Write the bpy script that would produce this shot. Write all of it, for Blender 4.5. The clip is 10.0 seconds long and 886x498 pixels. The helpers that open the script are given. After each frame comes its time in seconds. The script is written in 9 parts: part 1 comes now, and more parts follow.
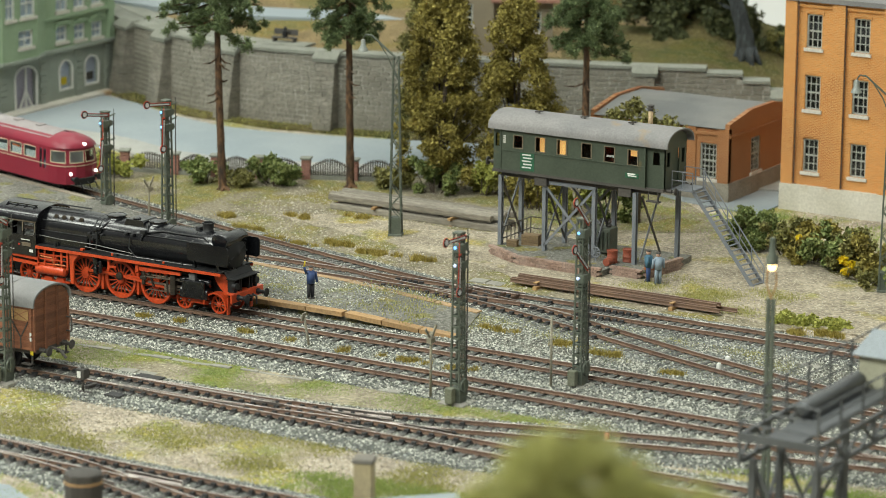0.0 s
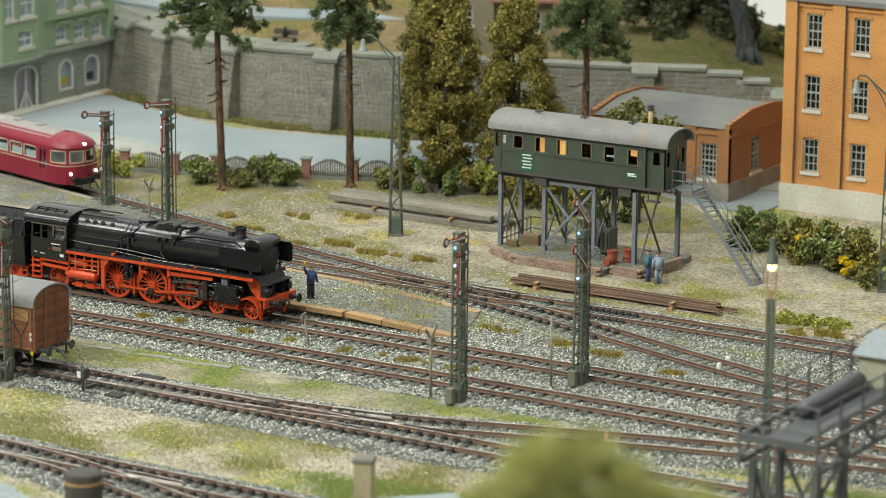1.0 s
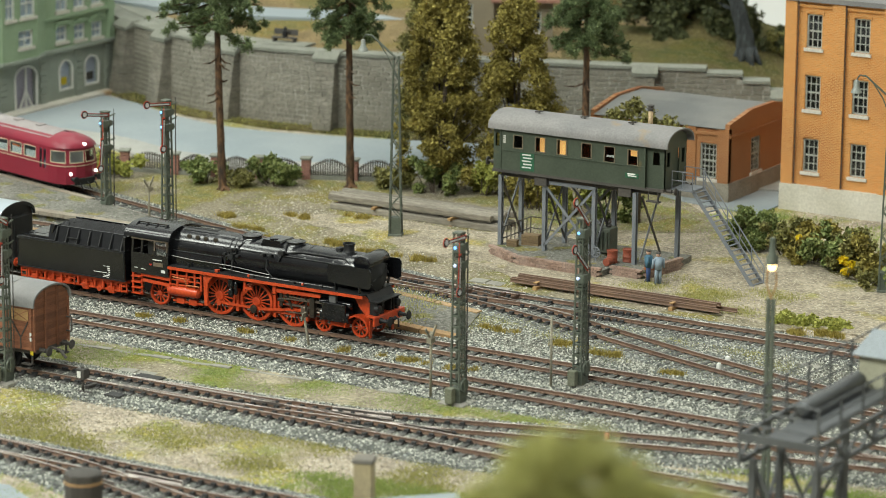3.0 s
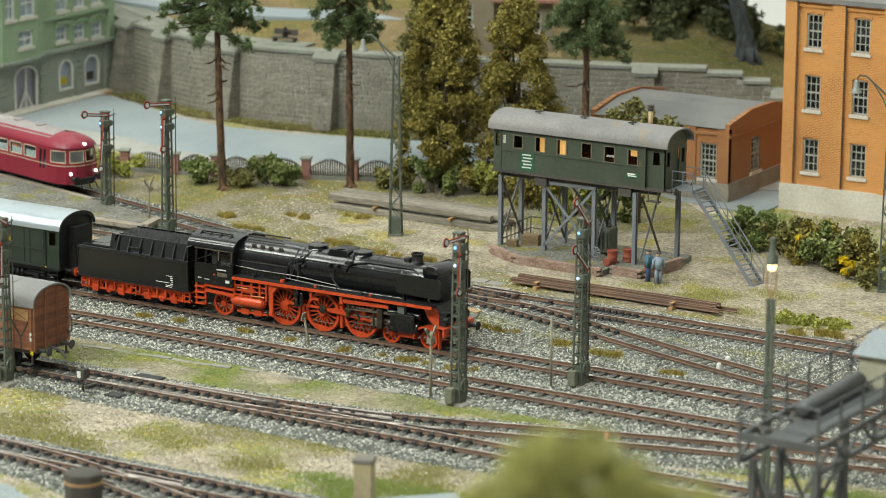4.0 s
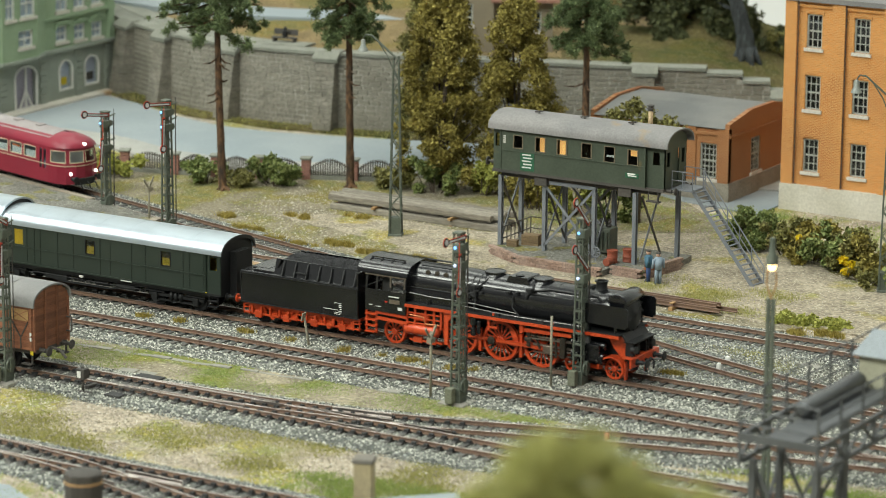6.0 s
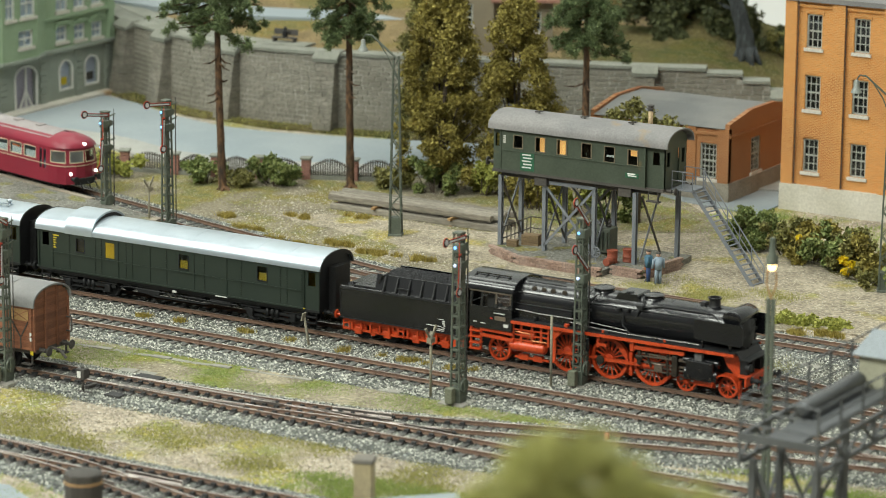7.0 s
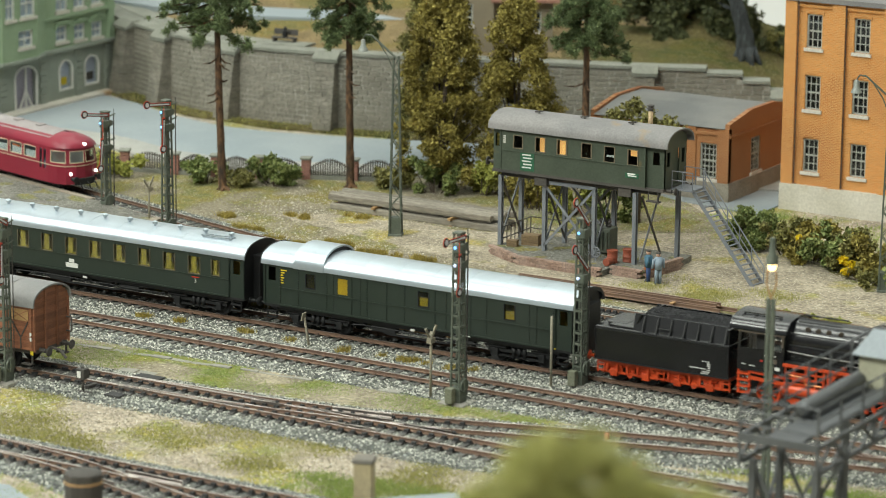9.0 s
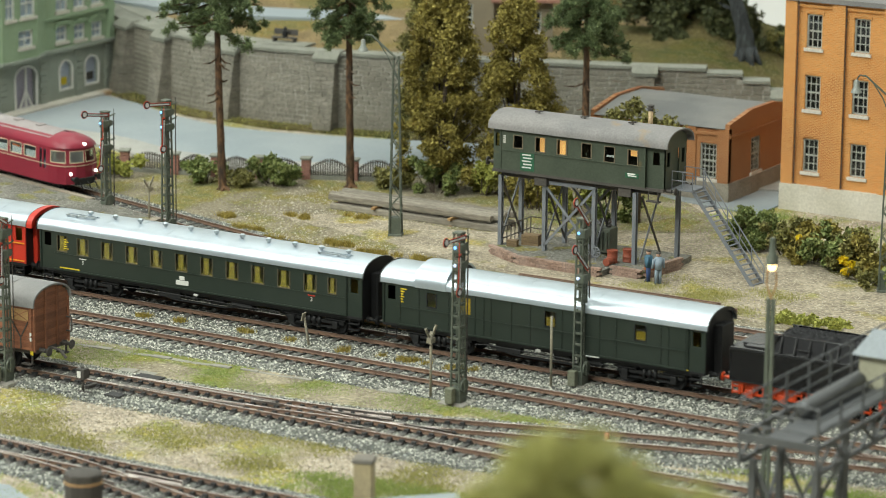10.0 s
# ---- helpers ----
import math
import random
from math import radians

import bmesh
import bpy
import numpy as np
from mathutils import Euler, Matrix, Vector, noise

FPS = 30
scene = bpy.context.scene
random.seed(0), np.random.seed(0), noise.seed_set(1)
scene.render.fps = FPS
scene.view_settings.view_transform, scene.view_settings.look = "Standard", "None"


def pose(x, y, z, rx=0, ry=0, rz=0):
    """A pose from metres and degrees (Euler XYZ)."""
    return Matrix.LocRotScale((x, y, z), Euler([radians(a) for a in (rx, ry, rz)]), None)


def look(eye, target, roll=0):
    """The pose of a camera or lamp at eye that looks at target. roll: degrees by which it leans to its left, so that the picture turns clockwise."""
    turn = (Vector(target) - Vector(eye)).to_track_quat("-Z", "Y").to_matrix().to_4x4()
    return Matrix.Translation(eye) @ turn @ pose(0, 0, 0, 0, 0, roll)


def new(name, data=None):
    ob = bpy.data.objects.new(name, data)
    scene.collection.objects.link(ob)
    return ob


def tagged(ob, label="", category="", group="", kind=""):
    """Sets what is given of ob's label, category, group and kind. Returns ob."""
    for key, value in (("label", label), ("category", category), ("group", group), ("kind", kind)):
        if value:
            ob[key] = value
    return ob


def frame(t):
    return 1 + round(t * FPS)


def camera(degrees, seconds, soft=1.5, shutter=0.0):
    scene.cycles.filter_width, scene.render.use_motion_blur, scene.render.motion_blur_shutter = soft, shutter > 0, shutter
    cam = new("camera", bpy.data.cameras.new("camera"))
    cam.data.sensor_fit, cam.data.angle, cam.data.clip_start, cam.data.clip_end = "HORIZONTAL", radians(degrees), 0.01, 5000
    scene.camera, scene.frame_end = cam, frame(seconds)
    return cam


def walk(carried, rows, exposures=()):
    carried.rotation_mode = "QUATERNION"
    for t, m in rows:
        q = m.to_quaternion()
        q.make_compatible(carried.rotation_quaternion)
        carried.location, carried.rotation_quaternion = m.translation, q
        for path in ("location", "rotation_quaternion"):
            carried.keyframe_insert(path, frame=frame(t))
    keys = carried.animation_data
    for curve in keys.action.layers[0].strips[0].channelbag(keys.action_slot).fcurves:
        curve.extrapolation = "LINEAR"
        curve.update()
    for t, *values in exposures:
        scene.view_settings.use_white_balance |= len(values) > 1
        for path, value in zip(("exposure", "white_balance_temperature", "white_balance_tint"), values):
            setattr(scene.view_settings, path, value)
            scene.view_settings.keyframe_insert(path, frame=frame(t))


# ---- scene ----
# A model railway yard at 1:87. Plan numbers are in metres of the full-size
# prototype, with z = 0 at the rail heads and x along the main line; U turns them into true metres.
U = 1 / 87.0
CAM_EYE, CAM_AIM, CAM_ROLL = (78.369, -131.484, 40.849), (-2.8462, 1.5015, 4.5319), 0.43


def sc(p):
    return tuple(c * U for c in p)


cam = camera(15.71, 10.0, soft=0.4, shutter=0.3)
cam.data.dof.use_dof = True
cam.data.dof.focus_distance = 168 * U
cam.data.dof.aperture_fstop = 18.0
eye_pose = look(sc(CAM_EYE), sc(CAM_AIM), CAM_ROLL)
walk(cam, [(0.0, eye_pose), (10.0, eye_pose)], exposures=[(0.0, 0.0), (10.0, 0.0)])

# ---- light: a bright exhibition hall, white ceiling with large lamps ----
world = bpy.data.worlds.new("hall_light")
scene.world = world
world.use_nodes = True
wn, wl = world.node_tree.nodes, world.node_tree.links
wtc = wn.new("ShaderNodeTexCoord")
wsep = wn.new("ShaderNodeSeparateXYZ")
wramp = wn.new("ShaderNodeValToRGB")
wl.new(wtc.outputs["Generated"], wsep.inputs[0])
wl.new(wsep.outputs["Z"], wramp.inputs[0])
wramp.color_ramp.elements[0].position, wramp.color_ramp.elements[0].color = 0.0, (0.30, 0.30, 0.26, 1)
wramp.color_ramp.elements[1].position, wramp.color_ramp.elements[1].color = 0.8, (0.965, 1.0, 0.95, 1)
wl.new(wramp.outputs[0], wn["Background"].inputs["Color"])
wn["Background"].inputs["Strength"].default_value = 0.43


def hall_lamp(x, y, z, aim, sx, sy, watts):
    d = bpy.data.lights.new("hall_lamp", "AREA")
    d.shape, d.size, d.size_y, d.energy, d.color = "RECTANGLE", sx, sy, watts, (0.955, 1.0, 0.90)
    o = new("hall_lamp", d)
    o.matrix_basis = look((x, y, z), aim)
    return o


hall_lamp(-0.5, -2.0, 1.85, (-0.1, -0.1, 0), 3.0, 0.5, 85)
hall_lamp(-1.5, -0.55, 2.4, (-1.5, -0.1, 0), 3.2, 0.55, 50)
hall_lamp(-0.4, 1.0, 2.6, (-0.4, 0.7, 0), 3.0, 0.6, 26)


# ---- materials ----
MATS = {}


def mat(name, c1, c2=None, rough=0.6, metal=0.0, big=0.6, fine=14.0, grain=0.25, bump=0.2, rnd=0.0, spec=0.5,
        c3=None, stretch=None, rust=None, rv=0.12):
    """Two-scale procedural surface: big patches from c1 to c2, fine grain, relief; big and fine count features per prototype metre."""
    if name in MATS:
        return MATS[name]
    m = bpy.data.materials.new(name)
    m.use_nodes = True
    n, l = m.node_tree.nodes, m.node_tree.links
    b = n["Principled BSDF"]
    tc = n.new("ShaderNodeTexCoord")
    src = tc.outputs["Object"]
    if stretch:
        mp = n.new("ShaderNodeMapping")
        mp.inputs["Scale"].default_value = stretch
        l.new(src, mp.inputs[0])
        src = mp.outputs[0]
    n1, n2 = n.new("ShaderNodeTexNoise"), n.new("ShaderNodeTexNoise")
    for nd, s, d in ((n1, big, 5.0), (n2, fine, 3.0)):
        nd.inputs["Scale"].default_value, nd.inputs["Detail"].default_value = s / U, d
        l.new(src, nd.inputs["Vector"])
    r = n.new("ShaderNodeValToRGB")
    e = r.color_ramp.elements
    e[0].position, e[1].position = 0.36, 0.64
    e[0].color, e[1].color = (*c1, 1), (*(c2 or c1), 1)
    if c3:
        k = e.new(0.5)
        k.color = (*c3, 1)
    l.new(n1.outputs["Fac"], r.inputs[0])
    mr = n.new("ShaderNodeMapRange")
    mr.inputs["From Min"].default_value, mr.inputs["From Max"].default_value = 0.3, 0.7
    mr.inputs["To Min"].default_value, mr.inputs["To Max"].default_value = 1 - grain, 1 + grain
    l.new(n2.outputs["Fac"], mr.inputs[0])
    hsv = n.new("ShaderNodeHueSaturation")
    l.new(r.outputs[0], hsv.inputs["Color"])
    l.new(mr.outputs[0], hsv.inputs["Value"])
    col = hsv.outputs[0]
    if rnd:
        oi = n.new("ShaderNodeObjectInfo")
        m2 = n.new("ShaderNodeMapRange")
        m2.inputs["To Min"].default_value, m2.inputs["To Max"].default_value = 1 - rnd, 1 + rnd
        l.new(oi.outputs["Random"], m2.inputs[0])
        h2 = n.new("ShaderNodeHueSaturation")
        l.new(col, h2.inputs["Color"])
        l.new(m2.outputs[0], h2.inputs["Value"])
        col = h2.outputs[0]
    if rust:
        n3 = n.new("ShaderNodeTexNoise")
        n3.inputs["Scale"].default_value, n3.inputs["Detail"].default_value = rust[1] / U, 6.0
        l.new(src, n3.inputs["Vector"])
        m3 = n.new("ShaderNodeMapRange")
        m3.inputs["From Min"].default_value, m3.inputs["From Max"].default_value = rust[2], rust[2] + 0.1
        l.new(n3.outputs["Fac"], m3.inputs[0])
        mx = n.new("ShaderNodeMixRGB")
        mx.inputs[2].default_value = (*rust[0], 1)
        l.new(m3.outputs[0], mx.inputs[0])
        l.new(col, mx.inputs[1])
        col = mx.outputs[0]
    l.new(col, b.inputs["Base Color"])
    b.inputs["Metallic"].default_value = metal
    b.inputs["Specular IOR Level"].default_value = spec
    rr = n.new("ShaderNodeMapRange")
    rr.inputs["To Min"].default_value, rr.inputs["To Max"].default_value = max(0.05, rough - rv), min(1, rough + rv)
    l.new(n2.outputs["Fac"], rr.inputs[0])
    l.new(rr.outputs[0], b.inputs["Roughness"])
    if bump:
        bp = n.new("ShaderNodeBump")
        bp.inputs["Strength"].default_value, bp.inputs["Distance"].default_value = bump, 0.06 * U
        l.new(n2.outputs["Fac"], bp.inputs["Height"])
        l.new(bp.outputs[0], b.inputs["Normal"])
    MATS[name] = m
    return m


def glow(name, c, s):
    m = bpy.data.materials.new(name)
    m.use_nodes = True
    b = m.node_tree.nodes["Principled BSDF"]
    b.inputs["Base Color"].default_value = (*c, 1)
    b.inputs["Emission Color"].default_value, b.inputs["Emission Strength"].default_value = (*c, 1), s
    return m


def clear_glass(name, tint=(0.9, 0.93, 0.93)):
    m = bpy.data.materials.new(name)
    m.use_nodes = True
    n, l = m.node_tree.nodes, m.node_tree.links
    g, t, mx = (n.new("ShaderNode" + k) for k in ("BsdfGlossy", "BsdfTransparent", "MixShader"))
    g.inputs["Roughness"].default_value = 0.03
    t.inputs["Color"].default_value = (*tint, 1)
    mx.inputs[0].default_value = 0.06
    l.new(t.outputs[0], mx.inputs[1])
    l.new(g.outputs[0], mx.inputs[2])
    l.new(mx.outputs[0], n["Material Output"].inputs[0])
    return m


def ground_mat(name, sand, grass, pebble, cover=0.5, size=0.18):
    """Loose soil: two earth colours in patches, tufts of low green flock and pale pebbles."""
    m = bpy.data.materials.new(name)
    m.use_nodes = True
    n, l = m.node_tree.nodes, m.node_tree.links
    b = n["Principled BSDF"]
    tc = n.new("ShaderNodeTexCoord")

    def nz(s, d=4.0):
        k = n.new("ShaderNodeTexNoise")
        k.inputs["Scale"].default_value, k.inputs["Detail"].default_value = s / U, d
        l.new(tc.outputs["Object"], k.inputs["Vector"])
        return k.outputs["Fac"]

    def ramp(src, a, z, lo, hi):
        k = n.new("ShaderNodeMapRange")
        k.inputs["From Min"].default_value, k.inputs["From Max"].default_value = a, z
        k.inputs["To Min"].default_value, k.inputs["To Max"].default_value = lo, hi
        l.new(src, k.inputs[0])
        return k.outputs[0]

    def mix(f, a, c):
        k = n.new("ShaderNodeMixRGB")
        l.new(f, k.inputs[0])
        for i, s in ((1, a), (2, c)):
            if isinstance(s, tuple):
                k.inputs[i].default_value = (*s, 1)
            else:
                l.new(s, k.inputs[i])
        return k.outputs[0]

    earth = mix(ramp(nz(0.5), 0.4, 0.6, 0, 1), sand, tuple(c * 0.72 for c in sand))
    green = mix(ramp(nz(0.9), 0.4, 0.62, 0, 1), grass, (grass[0] * 1.35, grass[1] * 1.12, grass[2] * 0.9))
    both = mix(ramp(nz(size, 7.0), 0.62 - cover * 0.28, 0.7 - cover * 0.28, 0, 1), earth, green)
    speck = mix(ramp(nz(9.0, 2.0), 0.62, 0.68, 0, 1), both, pebble)
    h = n.new("ShaderNodeHueSaturation")
    l.new(speck, h.inputs["Color"])
    l.new(ramp(nz(5.0, 3.0), 0.3, 0.7, 0.6, 1.35), h.inputs["Value"])
    l.new(h.outputs[0], b.inputs["Base Color"])
    b.inputs["Roughness"].default_value = 0.95
    b.inputs["Specular IOR Level"].default_value = 0.15
    bp = n.new("ShaderNodeBump")
    bp.inputs["Strength"].default_value, bp.inputs["Distance"].default_value = 0.8, 0.12 * U
    l.new(nz(6.0, 4.0), bp.inputs["Height"])
    l.new(bp.outputs[0], b.inputs["Normal"])
    return m


def ballast_mat(name, dark, light, warm):
    m = bpy.data.materials.new(name)
    m.use_nodes = True
    n, l = m.node_tree.nodes, m.node_tree.links
    b = n["Principled BSDF"]
    tc = n.new("ShaderNodeTexCoord")
    v = n.new("ShaderNodeTexVoronoi")
    v.inputs["Scale"].default_value = 7.5 / U
    l.new(tc.outputs["Object"], v.inputs["Vector"])
    sep = n.new("ShaderNodeSeparateColor")
    l.new(v.outputs["Color"], sep.inputs[0])
    r = n.new("ShaderNodeValToRGB")
    e = r.color_ramp.elements
    e[0].color, e[1].color = (*dark, 1), (*light, 1)
    k = e.new(0.8)
    k.color = (*warm, 1)
    l.new(sep.outputs[0], r.inputs[0])
    h = n.new("ShaderNodeHueSaturation")
    mr = n.new("ShaderNodeMapRange")
    mr.inputs["From Max"].default_value = 0.09
    mr.inputs["To Min"].default_value, mr.inputs["To Max"].default_value = 1.15, 0.35
    mr.inputs["From Min"].default_value = 0.03
    l.new(v.outputs["Distance"], mr.inputs[0])
    l.new(r.outputs[0], h.inputs["Color"])
    nz = n.new("ShaderNodeTexNoise")
    nz.inputs["Scale"].default_value = 0.35 / U
    l.new(tc.outputs["Object"], nz.inputs["Vector"])
    mz = n.new("ShaderNodeMapRange")
    mz.inputs["From Min"].default_value, mz.inputs["From Max"].default_value = 0.35, 0.65
    mz.inputs["To Min"].default_value, mz.inputs["To Max"].default_value = 0.75, 1.2
    l.new(nz.outputs["Fac"], mz.inputs[0])
    l.new(mz.outputs[0], h.inputs["Value"])
    l.new(h.outputs[0], b.inputs["Base Color"])
    b.inputs["Roughness"].default_value = 0.9
    bp = n.new("ShaderNodeBump")
    bp.inputs["Strength"].default_value, bp.inputs["Distance"].default_value = 1.0, 0.1 * U
    bp.invert = True
    l.new(v.outputs["Distance"], bp.inputs["Height"])
    l.new(bp.outputs[0], b.inputs["Normal"])
    return m


# ---- mesh helpers ----
def box(bm, x0, x1, y0, y1, z0, z1, bev=0.0):
    vs = [bm.verts.new(p) for p in ((x0, y0, z0), (x1, y0, z0), (x1, y1, z0), (x0, y1, z0), (x0, y0, z1), (x1, y0, z1), (x1, y1, z1), (x0, y1, z1))]
    fs = [bm.faces.new([vs[i] for i in q]) for q in ((3, 2, 1, 0), (4, 5, 6, 7), (0, 1, 5, 4), (1, 2, 6, 5), (2, 3, 7, 6), (3, 0, 4, 7))]
    if bev:
        es = {e for f in fs for e in f.edges}
        bmesh.ops.bevel(bm, geom=list(es), offset=bev, segments=2, profile=0.5, affect="EDGES")


def basis(d):
    d = Vector(d).normalized()
    a = Vector((0, 0, 1)) if abs(d.z) < 0.9 else Vector((1, 0, 0))
    u = d.cross(a).normalized()
    return u, u.cross(d).normalized()


def tube(bm, p0, p1, r0, r1=None, seg=8, caps=True):
    p0, p1 = Vector(p0), Vector(p1)
    u, v = basis(p1 - p0)
    rings = []
    for p, r in ((p0, r0), (p1, r0 if r1 is None else r1)):
        rings.append([bm.verts.new(p + (u * math.cos(a) + v * math.sin(a)) * r) for a in (2 * math.pi * i / seg for i in range(seg))])
    for i in range(seg):
        f = bm.faces.new((rings[0][i], rings[0][(i + 1) % seg], rings[1][(i + 1) % seg], rings[1][i]))
        f.smooth = seg > 6
    if caps:
        bm.faces.new(rings[0][::-1])
        bm.faces.new(rings[1])


def pipe(bm, pts, r, seg=6):
    for a, b in zip(pts, pts[1:]):
        tube(bm, a, b, r, seg=seg)


def beam(bm, p0, p1, w, h):
    """A square-cut bar from p0 to p1: w across, h up."""
    p0, p1 = Vector(p0), Vector(p1)
    u, v = basis(p1 - p0)
    vs = [bm.verts.new(p + u * (w / 2) * a + v * (h / 2) * b) for p in (p0, p1) for a, b in ((-1, -1), (1, -1), (1, 1), (-1, 1))]
    for q in ((0, 1, 2, 3), (7, 6, 5, 4), (1, 0, 4, 5), (2, 1, 5, 6), (3, 2, 6, 7), (0, 3, 7, 4)):
        bm.faces.new([vs[i] for i in q])


def crease(faces):
    """Keeps the hard edges of smooth-shaded faces hard."""
    for f in faces:
        f.normal_update()
    for f in faces:
        for e in f.edges:
            if len(e.link_faces) == 2 and e.calc_face_angle(0.0) > 0.65:
                e.smooth = False


def prism(bm, pts, axis, a, b, smooth=False):
    """Extrudes a 2D outline along axis from a to b. Outline is (y, z) for x, (x, z) for y, (x, y) for z."""
    def put(p, t):
        return (t, p[0], p[1]) if axis == "x" else (p[0], t, p[1]) if axis == "y" else (p[0], p[1], t)
    r0, r1 = [bm.verts.new(put(p, a)) for p in pts], [bm.verts.new(put(p, b)) for p in pts]
    k = len(pts)
    made = []
    for i in range(k):
        f = bm.faces.new((r0[i], r0[(i + 1) % k], r1[(i + 1) % k], r1[i]))
        f.smooth = smooth
        made.append(f)
    made += [bm.faces.new(r0[::-1]), bm.faces.new(r1)]
    if smooth:
        crease(made)


def lathe(bm, prof, c=(0, 0, 0), axis="z", seg=16, caps=True):
    """Turns a profile of (radius, height) about an axis through c."""
    rings = []
    for r, h in prof:
        ring = []
        for i in range(seg):
            a = 2 * math.pi * i / seg
            p = (r * math.cos(a), r * math.sin(a), h)
            p = p if axis == "z" else (h, p[0], p[1]) if axis == "x" else (p[1], h, p[0])
            ring.append(bm.verts.new((p[0] + c[0], p[1] + c[1], p[2] + c[2])))
        rings.append(ring)
    made = []
    for a, b in zip(rings, rings[1:]):
        for i in range(seg):
            f = bm.faces.new((a[i], a[(i + 1) % seg], b[(i + 1) % seg], b[i]))
            f.smooth = True
            made.append(f)
    if caps:
        made += [bm.faces.new(rings[0][::-1]), bm.faces.new(rings[-1])]
    crease(made)


def mesh_of(name, bm, material, flat=False):
    bmesh.ops.recalc_face_normals(bm, faces=bm.faces)
    me = bpy.data.meshes.new(name)
    bm.to_mesh(me)
    bm.free()
    me.transform(Matrix.Scale(U, 4))
    for m in (material if isinstance(material, (list, tuple)) else (material,)):
        me.materials.append(m)
    return me


def part(name, bm, material, parent=None, label="", at=(0, 0, 0), rz=0.0):
    ob = new(name, mesh_of(name, bm, material))
    ob.matrix_basis = pose(*sc(at), 0, 0, rz)
    if parent:
        ob.parent = parent
    return tagged(ob, label)


def again(ob, parent, at=(0, 0, 0), rx=0, ry=0, rz=0.0):
    o = new(ob.name.split(".")[0], ob.data)
    o.matrix_basis = pose(*sc(at), rx, ry, rz)
    o.parent = parent
    if "label" in ob:
        tagged(o, ob["label"])
    return o


def thing(name, at, label, category, rz=0.0, group="", kind=""):
    o = new(name)
    o.empty_display_size = 0.01
    o.matrix_basis = pose(*sc(at), 0, 0, rz)
    return tagged(o, label, category, group, kind)


def B():
    return bmesh.new()


def one(name, bm, material, at, label, category="", rz=0.0, group="", kind=""):
    """A thing that is a single mesh."""
    ob = part(name, bm, material, None, label, at, rz)
    return tagged(ob, label, category, group, kind)


def cloud(name, verts, faces, material, label, category="", parent=None):
    me = bpy.data.meshes.new(name)
    me.from_pydata([tuple(v) for v in (np.asarray(verts) * U).tolist()], [], faces)
    me.materials.append(material)
    ob = new(name, me)
    if parent:
        ob.parent = parent
    return tagged(ob, label, category, "", "stuff")


# colours of the place
M_SOIL = ground_mat("soil", (0.43, 0.37, 0.285), (0.24, 0.25, 0.095), (0.64, 0.61, 0.55), 0.42)
M_PATH = ground_mat("pale_gravel", (0.37, 0.32, 0.24), (0.25, 0.24, 0.095), (0.58, 0.54, 0.46), 0.25, 0.3)
M_CINDER = ground_mat("cinder", (0.20, 0.195, 0.17), (0.16, 0.165, 0.075), (0.34, 0.34, 0.31), 0.3, 0.7)
M_HILL = ground_mat("hill_grass", (0.12, 0.10, 0.04), (0.065, 0.07, 0.022), (0.24, 0.21, 0.14), 0.6)
M_BALLAST = ballast_mat("ballast", (0.05, 0.055, 0.053), (0.30, 0.32, 0.30), (0.16, 0.165, 0.15))
M_RAIL = mat("rusty_rail", (0.20, 0.125, 0.085), (0.15, 0.095, 0.07), rough=0.6, metal=0.2, grain=0.25)
M_RAILTOP = mat("polished_rail", (0.50, 0.46, 0.43), (0.33, 0.28, 0.25), rough=0.34, metal=1.0, grain=0.1, bump=0)
M_SLEEPER = mat("sleeper", (0.075, 0.075, 0.07), (0.12, 0.115, 0.105), rough=0.85, rnd=0.3, fine=9, grain=0.4, stretch=(4, 1, 1))


# ---- ground, road, terrace ----
def sheet(name, outline, z, material, label, thick=0.3, kind="structure", category=""):
    bm = B()
    prism(bm, outline, "z", z - thick, z)
    return one(name, bm, material, (0, 0, 0), label, category, kind=kind)


def smooth_line(pts, step=0.5):
    out = []
    p = [Vector((*q, 0)) for q in pts]
    p = [p[0] * 2 - p[1]] + p + [p[-1] * 2 - p[-2]]
    for i in range(1, len(p) - 2):
        k = max(1, int((p[i + 1] - p[i]).length / step))
        for j in range(k):
            t = j / k
            a, b, c, d = p[i - 1:i + 3]
            out.append(0.5 * ((2 * b) + (c - a) * t + (2 * a - 5 * b + 4 * c - d) * t * t + (3 * b - a - 3 * c + d) * t ** 3))
    out.append(p[-2])
    return out


GZ = -0.42
bm = B()
bmesh.ops.create_grid(bm, x_segments=160, y_segments=160, size=1.0)
for v in bm.verts:
    v.co.x, v.co.y = v.co.x * 90 - 5, v.co.y * 70 + 5
    v.co.z = GZ - 0.05 + 0.10 * noise.noise(Vector((v.co.x * 0.25, v.co.y * 0.25, 0)))
for f in bm.faces:
    f.smooth = True
r = [bm.verts.new((x, y, GZ - 0.3)) for x, y in ((-2500, -2500), (2500, -2500), (2500, 2500), (-2500, 2500))]
bm.faces.new(r)
one("ground", bm, M_SOIL, (0, 0, 0), "sandy model ground with olive grass patches and pebbles", kind="structure")

# pale gravel yard round the elevated cabin and towards the factory
YARD = [(-27, 21.5), (-18, 19.2), (-10, 17.0), (-4, 14.6), (6, 14.2), (14, 14.6), (40, 15), (40, 26), (14, 23.5), (10, 24), (6, 27), (-2, 31.5), (-6, 29), (-14, 24.5), (-22, 24)]
def ragged(pts, step, amp):
    """A smooth closed outline with a frayed edge."""
    return [(q.x + amp * noise.noise(q * 0.9), q.y + amp * noise.noise(q * 0.9 + Vector((7, 3, 0)))) for q in smooth_line(pts + pts[:1], step)[:-1]]


